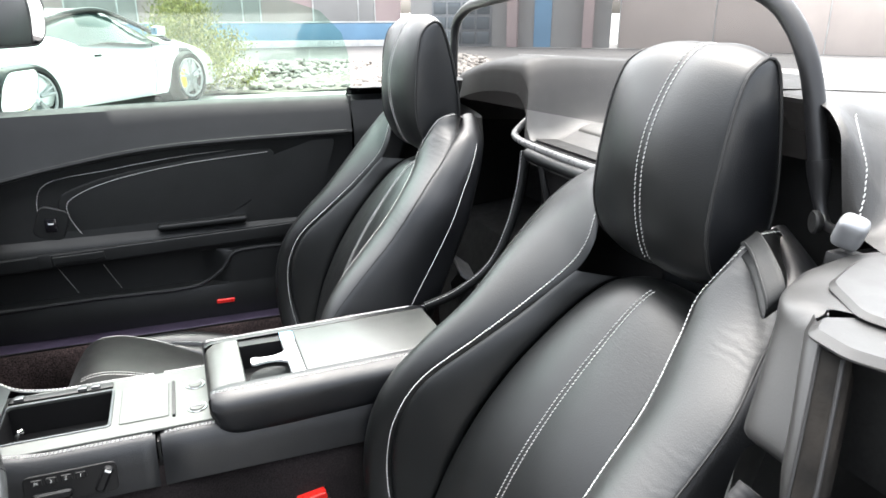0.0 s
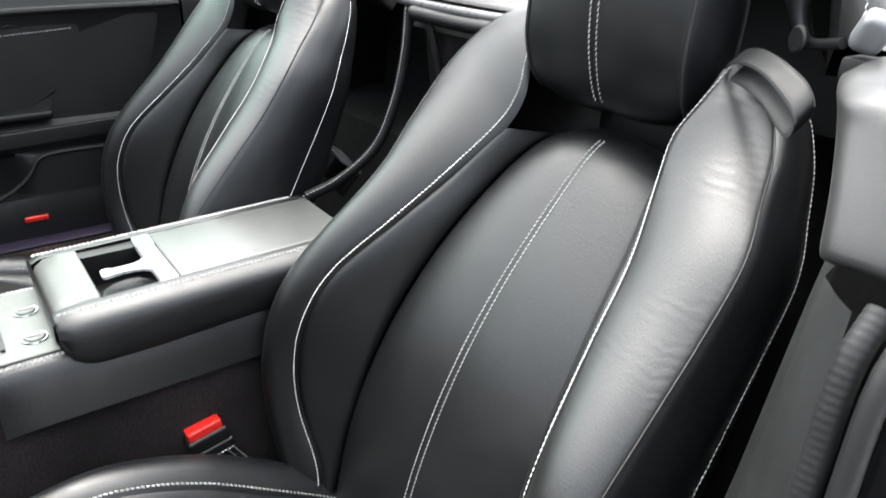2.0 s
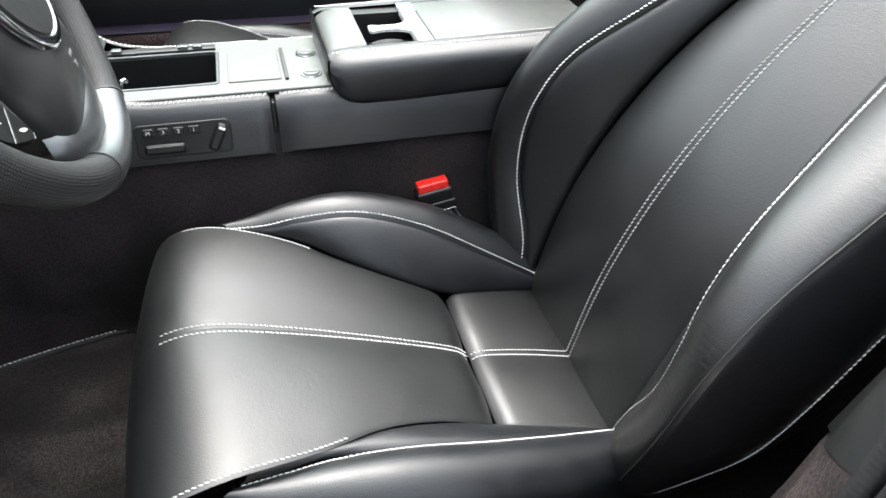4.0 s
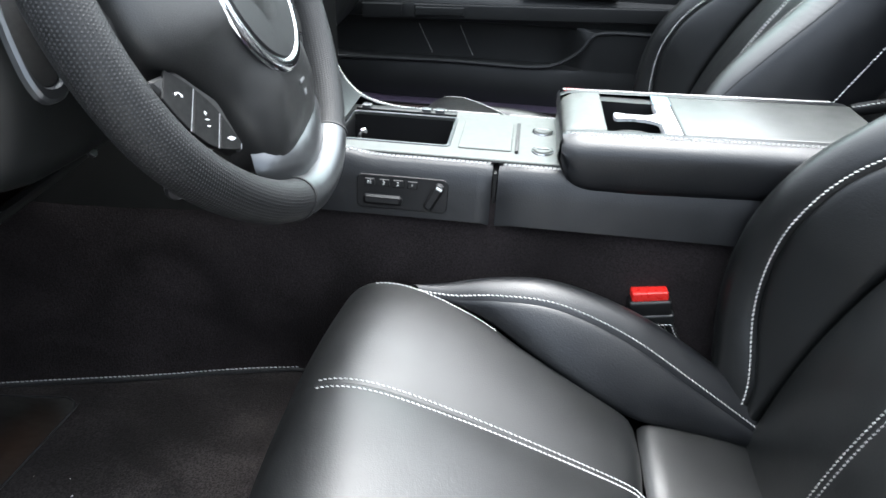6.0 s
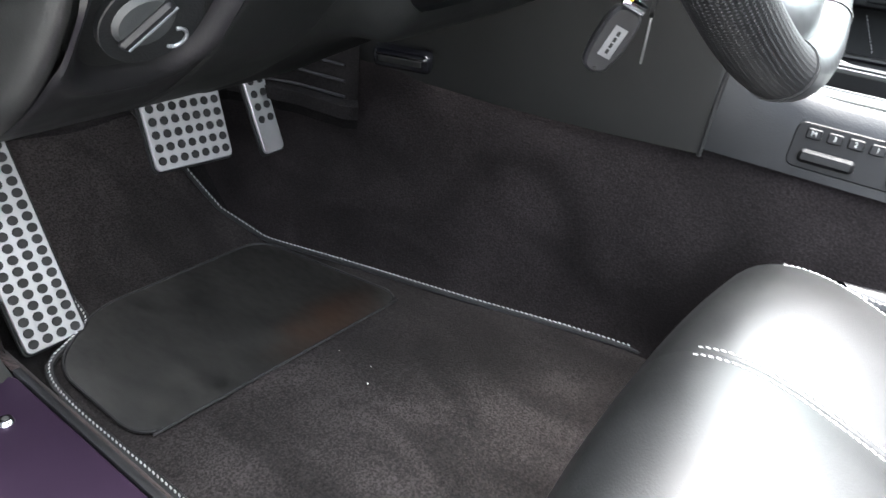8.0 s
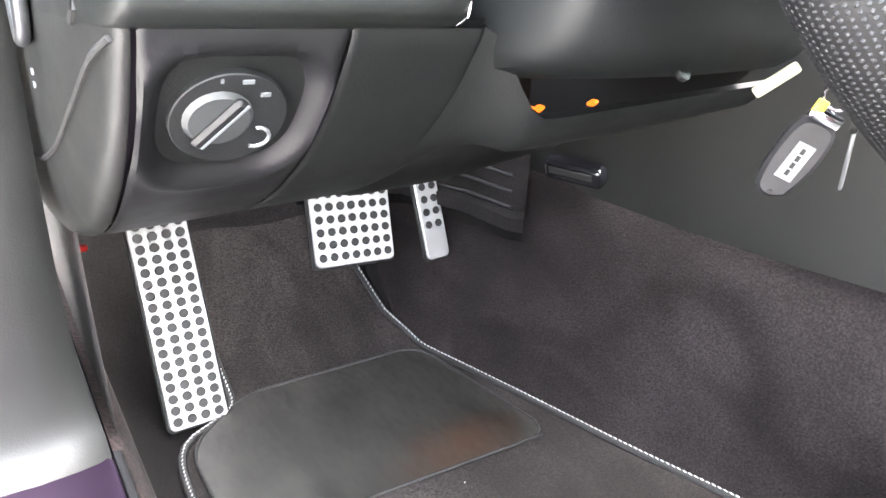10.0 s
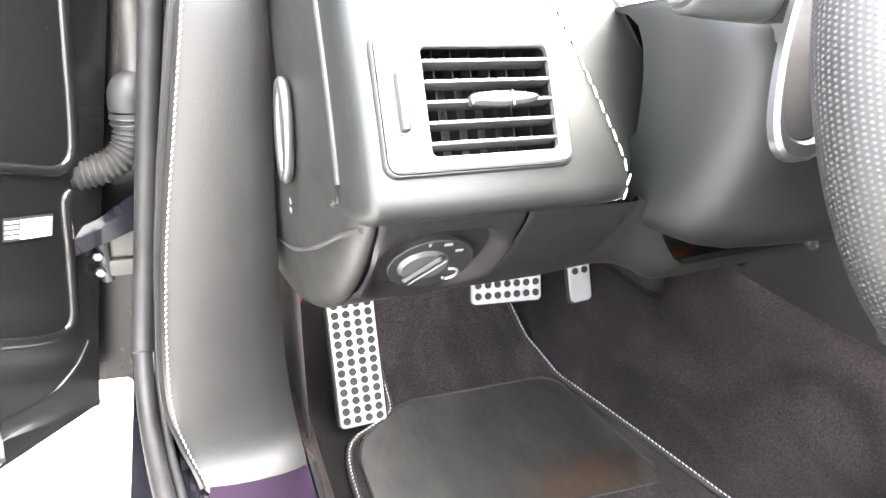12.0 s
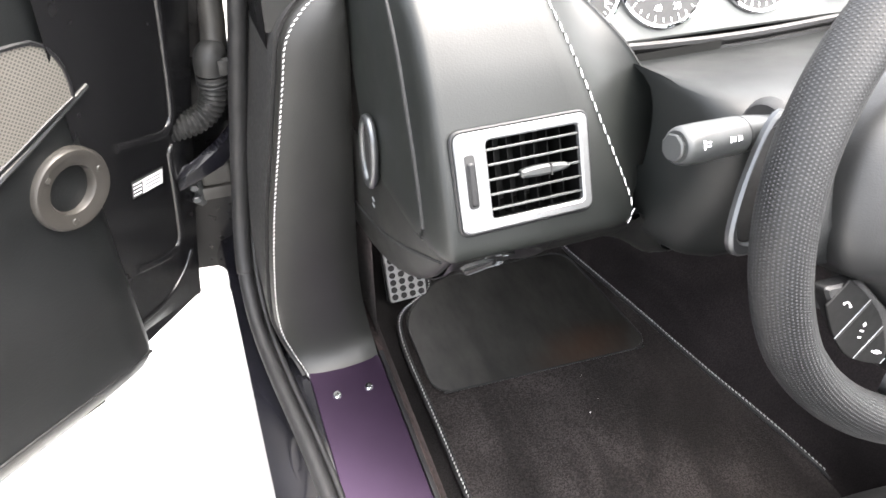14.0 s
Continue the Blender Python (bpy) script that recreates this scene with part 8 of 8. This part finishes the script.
            part("alloy_rim", rimb, mat("silver_rim", (0.26, 0.26, 0.27), 0.35, metal=0.2, vscale=9), wl, "silver five-spoke rim")
            part("brake_disc", cyl(0.19, 0.02, wc @ Matrix.Translation((0, 0, -0.03)), 30), GREYP, wl)
            part("caliper", box((0.11, 0.24, 0.06), wc @ Matrix.Translation((-0.15 if s < 0 else -0.15, 0.0, -0.0)), 0.015), mat("yellow_caliper", (0.85, 0.62, 0.02), 0.4, vscale=9), wl, "yellow caliper")
        mr = part("door_mirror", box((0.16, 0.10, 0.11), Matrix.Translation((0.72, s * 0.98, 0.94)), 0.035, 4), PAINT, ob)
        part("mirror_pane", box((0.006, 0.085, 0.085), Matrix.Translation((0.637, s * 0.98, 0.94)), 0.002), mat("blue_mirror", (0.25, 0.5, 0.75), 0.1, metal=0.8, vscale=4), mr, "blue mirror glass")
        part("door_handle", box((0.10, 0.02, 0.025), Matrix.Translation((-0.28, s * 0.925, 0.70)), 0.006), STUD, ob)
        part("door_line", tube(spline([(0.62, s * 0.925, 0.80), (0.66, s * 0.935, 0.5), (0.60, s * 0.925, 0.22)], 16), 0.004, 5), STUD, ob)
    return ob


parked_car()

# ---- outside: stones, bush, road, buildings ----
rng = random.Random(4)
base_rocks = []
for k in range(5):
    t = bmesh.new()
    bmesh.ops.create_icosphere(t, subdivisions=2, radius=1)
    for v in t.verts:
        v.co = v.co * (0.8 + 0.45 * noise.noise(v.co * 1.4 + Vector((k * 7, 0, 0))))
    t.verts.ensure_lookup_table()
    base_rocks.append(([v.co.copy() for v in t.verts], [[v.index for v in f.verts] for f in t.faces]))
    t.free()
ROCK = bpy.data.materials.new("river_stones")
ROCK.use_nodes = True
rn = ROCK.node_tree
geo, rp = rn.nodes.new("ShaderNodeNewGeometry"), rn.nodes.new("ShaderNodeValToRGB")
rp.color_ramp.elements[0].color, rp.color_ramp.elements[1].color = (0.17, 0.157, 0.145, 1), (0.42, 0.385, 0.35, 1)
rn.links.new(geo.outputs["Random Per Island"], rp.inputs[0])
rn.links.new(rp.outputs[0], rn.nodes["Principled BSDF"].inputs["Base Color"])
rn.nodes["Principled BSDF"].inputs["Roughness"].default_value = 0.85
vs, fs = [], []
for k in range(4200):
    x = 10.0 + 6.2 * rng.random()
    y = 6.0 - 13.0 * rng.random()
    if abs(x - 9.0) < 0.9 and y > -0.9:
        continue
    r = 0.045 + 0.06 * rng.random() ** 2
    cs, fc = base_rocks[k % 5]
    rot = Euler((rng.random() * 6, rng.random() * 6, rng.random() * 6)).to_matrix()
    o = len(vs)
    sc = Vector((1.25, 1.0, 0.75))
    vs += [Vector((x, y, r * 0.4 + 0.12 * noise.noise((x * 0.5, y * 0.5, 3)))) + Vector([a * b * r for a, b in zip(rot @ c, sc)]) for c in cs]
    fs += [[o + i for i in f] for f in fc]
me = bpy.data.meshes.new("stone_bed")
me.from_pydata(vs, [], fs)
me.shade_smooth()
me.materials.append(ROCK)
tagged(new("stone_bed", me), "bed of grey and tan river stones", "stones", kind="stuff")
sand = bmesh.new()
grid(sand, [[(x, y, 0.02 + 0.03 * noise.noise((x, y, 0))) for x in [9.7 + 0.4 * i for i in range(18)]] for y in [6.5 - 0.5 * i for i in range(28)]])
setting("stone_bed_soil", sand, mat("sandy_soil", (0.15, 0.13, 0.11), 0.95, var=0.25, vscale=3, fine=30, bump=0.5), "sandy soil under the stones")
road = bmesh.new()
grid(road, [[(17.0, 30, 0.006), (17.0, -6, 0.006), (9, -14, 0.006), (-6, -24, 0.006)], [(24.5, 30, 0.006), (24.0, -8, 0.006), (15, -19.5, 0.006), (-2, -34, 0.006)]])
setting("road", road, mat("worn_asphalt", (0.11, 0.107, 0.105), 0.9, var=0.15, vscale=0.6, fine=40, bump=0.4), "worn grey asphalt road")


def bush(loc, size, seed):
    r = random.Random(seed)
    ob = thing("bush", "yellow-green shrub beside the stones", "shrub", loc)
    tk = bmesh.new()
    tips = []
    for k in range(40):
        a, e = r.random() * 6.28, 0.15 + 1.3 * r.random()
        tip = Vector((math.cos(a) * math.cos(e) * size[0], math.sin(a) * math.cos(e) * size[1], math.sin(e) * size[2] * (0.75 + 0.4 * r.random())))
        tips.append(tip)
        pth = spline([(0, 0, 0), tip * 0.5 + Vector((0, 0, 0.08)), tip], 6)
        tube(pth, [0.018 - 0.0022 * i for i in range(7)], 5, bm=tk)
    part("stems", tk, mat("bush_wood", (0.14, 0.11, 0.07), 0.9, vscale=20), ob)
    LEAF = bpy.data.materials.new("shrub_leaves")
    LEAF.use_nodes = True
    ln = LEAF.node_tree
    g, c = ln.nodes.new("ShaderNodeNewGeometry"), ln.nodes.new("ShaderNodeValToRGB")
    c.color_ramp.elements[0].color, c.color_ramp.elements[1].color = (0.07, 0.085, 0.02, 1), (0.34, 0.32, 0.10, 1)
    ln.links.new(g.outputs["Random Per Island"], c.inputs[0])
    ln.links.new(c.outputs[0], ln.nodes["Principled BSDF"].inputs["Base Color"])
    ln.nodes["Principled BSDF"].inputs["Roughness"].default_value = 0.7
    v, f = [], []
    for tip in tips:
        for k in range(480):
            p = tip * (0.35 + 0.65 * r.random() ** 0.6) + Vector((r.gauss(0, 0.12), r.gauss(0, 0.12), r.gauss(0, 0.10)))
            p.z = max(0.03, p.z)
            d = Vector((r.gauss(0, 1), r.gauss(0, 1), 0.6 + abs(r.gauss(0, 1)))).normalized() * (0.035 + 0.04 * r.random())
            s = d.cross(Vector((r.gauss(0, 1), r.gauss(0, 1), r.gauss(0, 1)))).normalized() * 0.009
            o = len(v)
            v += [p, p + d * 0.5 + s, p + d, p + d * 0.5 - s]
            f.append((o, o + 1, o + 2, o + 3))
    m = bpy.data.meshes.new("crown")
    m.from_pydata(v, [], f)
    m.materials.append(LEAF)
    cr = new("crown", m)
    cr.parent = ob
    return ob


bush((10.14, -0.23, 0.05), (0.95, 0.95, 1.3), 2)

STUCCO = mat("pinkish_stucco", (0.40, 0.32, 0.31), 0.9, var=0.06, vscale=0.8, fine=30, bump=0.3)
STUCCO2 = mat("tan_stucco", (0.42, 0.37, 0.34), 0.9, var=0.08, vscale=0.6, fine=30, bump=0.3)
GREYST = mat("grey_stucco", (0.30, 0.295, 0.285), 0.9, var=0.06, vscale=0.8, fine=30, bump=0.3)
BLUE = mat("blue_band_paint", (0.16, 0.29, 0.42), 0.6, var=0.08, vscale=1.0)
PALEB = mat("pale_frame_paint", (0.55, 0.55, 0.54), 0.5, vscale=3)
WIN = mat("grey_window_glass", (0.10, 0.115, 0.125), 0.08, var=0.15, vscale=0.5)


def facade(name, label, p0, p1, height, build):
    a, b = Vector((*p0, 0)), Vector((*p1, 0))
    ln = (b - a).length
    ex = (b - a) / ln
    m = Matrix(((ex.x, ex.y, 0, a.x), (ex.y, -ex.x, 0, a.y), (0, 0, 1, 0), (0, 0, 0, 1)))
    ob = thing(name, label, "building", m=m, group="buildings")
    build(ob, ln, height)
    return ob


def blk(name, ob, x0, x1, z0, z1, y0, y1, material, label="", bevel=0.02):
    return part(name, box((x1 - x0, y1 - y0, z1 - z0), Matrix.Translation(((x0 + x1) / 2, (y0 + y1) / 2, (z0 + z1) / 2)), bevel), material, ob, label)


def showroom(ob, ln, h):
    blk("wall", ob, 0, ln, 0, h, -4.0, 0.0, STUCCO)
    blk("plinth", ob, 0, ln, 0, 0.22, 0.0, 0.06, PALEB)
    blk("blue_band", ob, 0, ln, 0.22, 0.80, 0.0, 0.04, BLUE, "blue painted band")
    blk("white_line", ob, 0, ln, 0.80, 0.86, 0.0, 0.06, PALEB)
    blk("blue_band", ob, 0, ln, 2.5, 2.72, 0.0, 0.04, BLUE, "blue painted band")
    blk("white_line", ob, 0, ln, 2.4, 2.5, 0.0, 0.06, PALEB)
    for k in range(int(ln // 4)):
        x = 1.0 + 4.0 * k
        w = blk("blind_window", ob, x, x + 2.2, 0.86, 2.3, -0.02, 0.02, GREYST, "blind grey panel in a white frame")
        for q in (0.0, 1.6, 2.2):
            blk("mullion", w, x + q - 0.025, x + q + 0.025, 0.86, 2.3, 0.02, 0.07, PALEB)
        blk("mullion", w, x, x + 2.2, 2.25, 2.30, 0.02, 0.07, PALEB)
        w2 = blk("window", ob, x + 0.5, x + 1.7, 3.1, 4.3, -0.02, 0.03, WIN)
        blk("mullion", w2, x + 0.5, x + 1.7, 3.05, 3.12, 0.03, 0.08, PALEB)
    part("roof", box((ln + 0.3, 4.3, 0.3), Matrix.Translation((ln / 2, -2, h + 0.1)), 0.05), PALEB, ob)


def workshop(ob, ln, h):
    blk("wall", ob, 0, ln, 0, h, -4.0, 0.0, GREYST)
    d = blk("garage_door", ob, 0.8, 3.0, 0, 2.6, 0.0, 0.05, GREYP, "grey glazed garage door")
    for k in range(5):
        for q in range(4):
            blk("pane", d, 0.88 + 0.53 * q, 1.33 + 0.53 * q, 0.1 + 0.5 * k, 0.5 + 0.5 * k, 0.05, 0.08, WIN)
    blk("blue_door", ob, 4.5, 5.1, 0, 1.9, 0.0, 0.05, BLUE, "blue door")
    for x in (3.6, 6.2):
        blk("column", ob, x, x + 0.35, 0, h, 0.0, 0.5, STUCCO)
    part("roof", box((ln + 0.3, 4.3, 0.3), Matrix.Translation((ln / 2, -2, h + 0.1)), 0.05), PALEB, ob)


def low_wall(ob, ln, h):
    blk("wall", ob, 0, ln, 0, h, -0.25, 0.0, STUCCO2)
    blk("coping", ob, 0, ln, h, h + 0.12, -0.3, 0.06, PALEB)
    for k in range(int(ln // 3.2)):
        blk("panel_joint", ob, 3.2 * k, 3.2 * k + 0.03, 0, h - 0.02, 0.0, 0.006, PALEB)


facade("showroom_building", "pinkish stucco building with blue bands and white window frames", (27, 16), (24.2, -8.0), 6.0, showroom)
facade("workshop_building", "tan stucco workshop with a grey garage door", (24.0, -8.3), (20.0, -14.2), 6.0, workshop)
facade("boundary_wall", "tan boundary wall with piers along the road", (19.8, -14.4), (-12.0, -33.0), 1.9, low_wall)
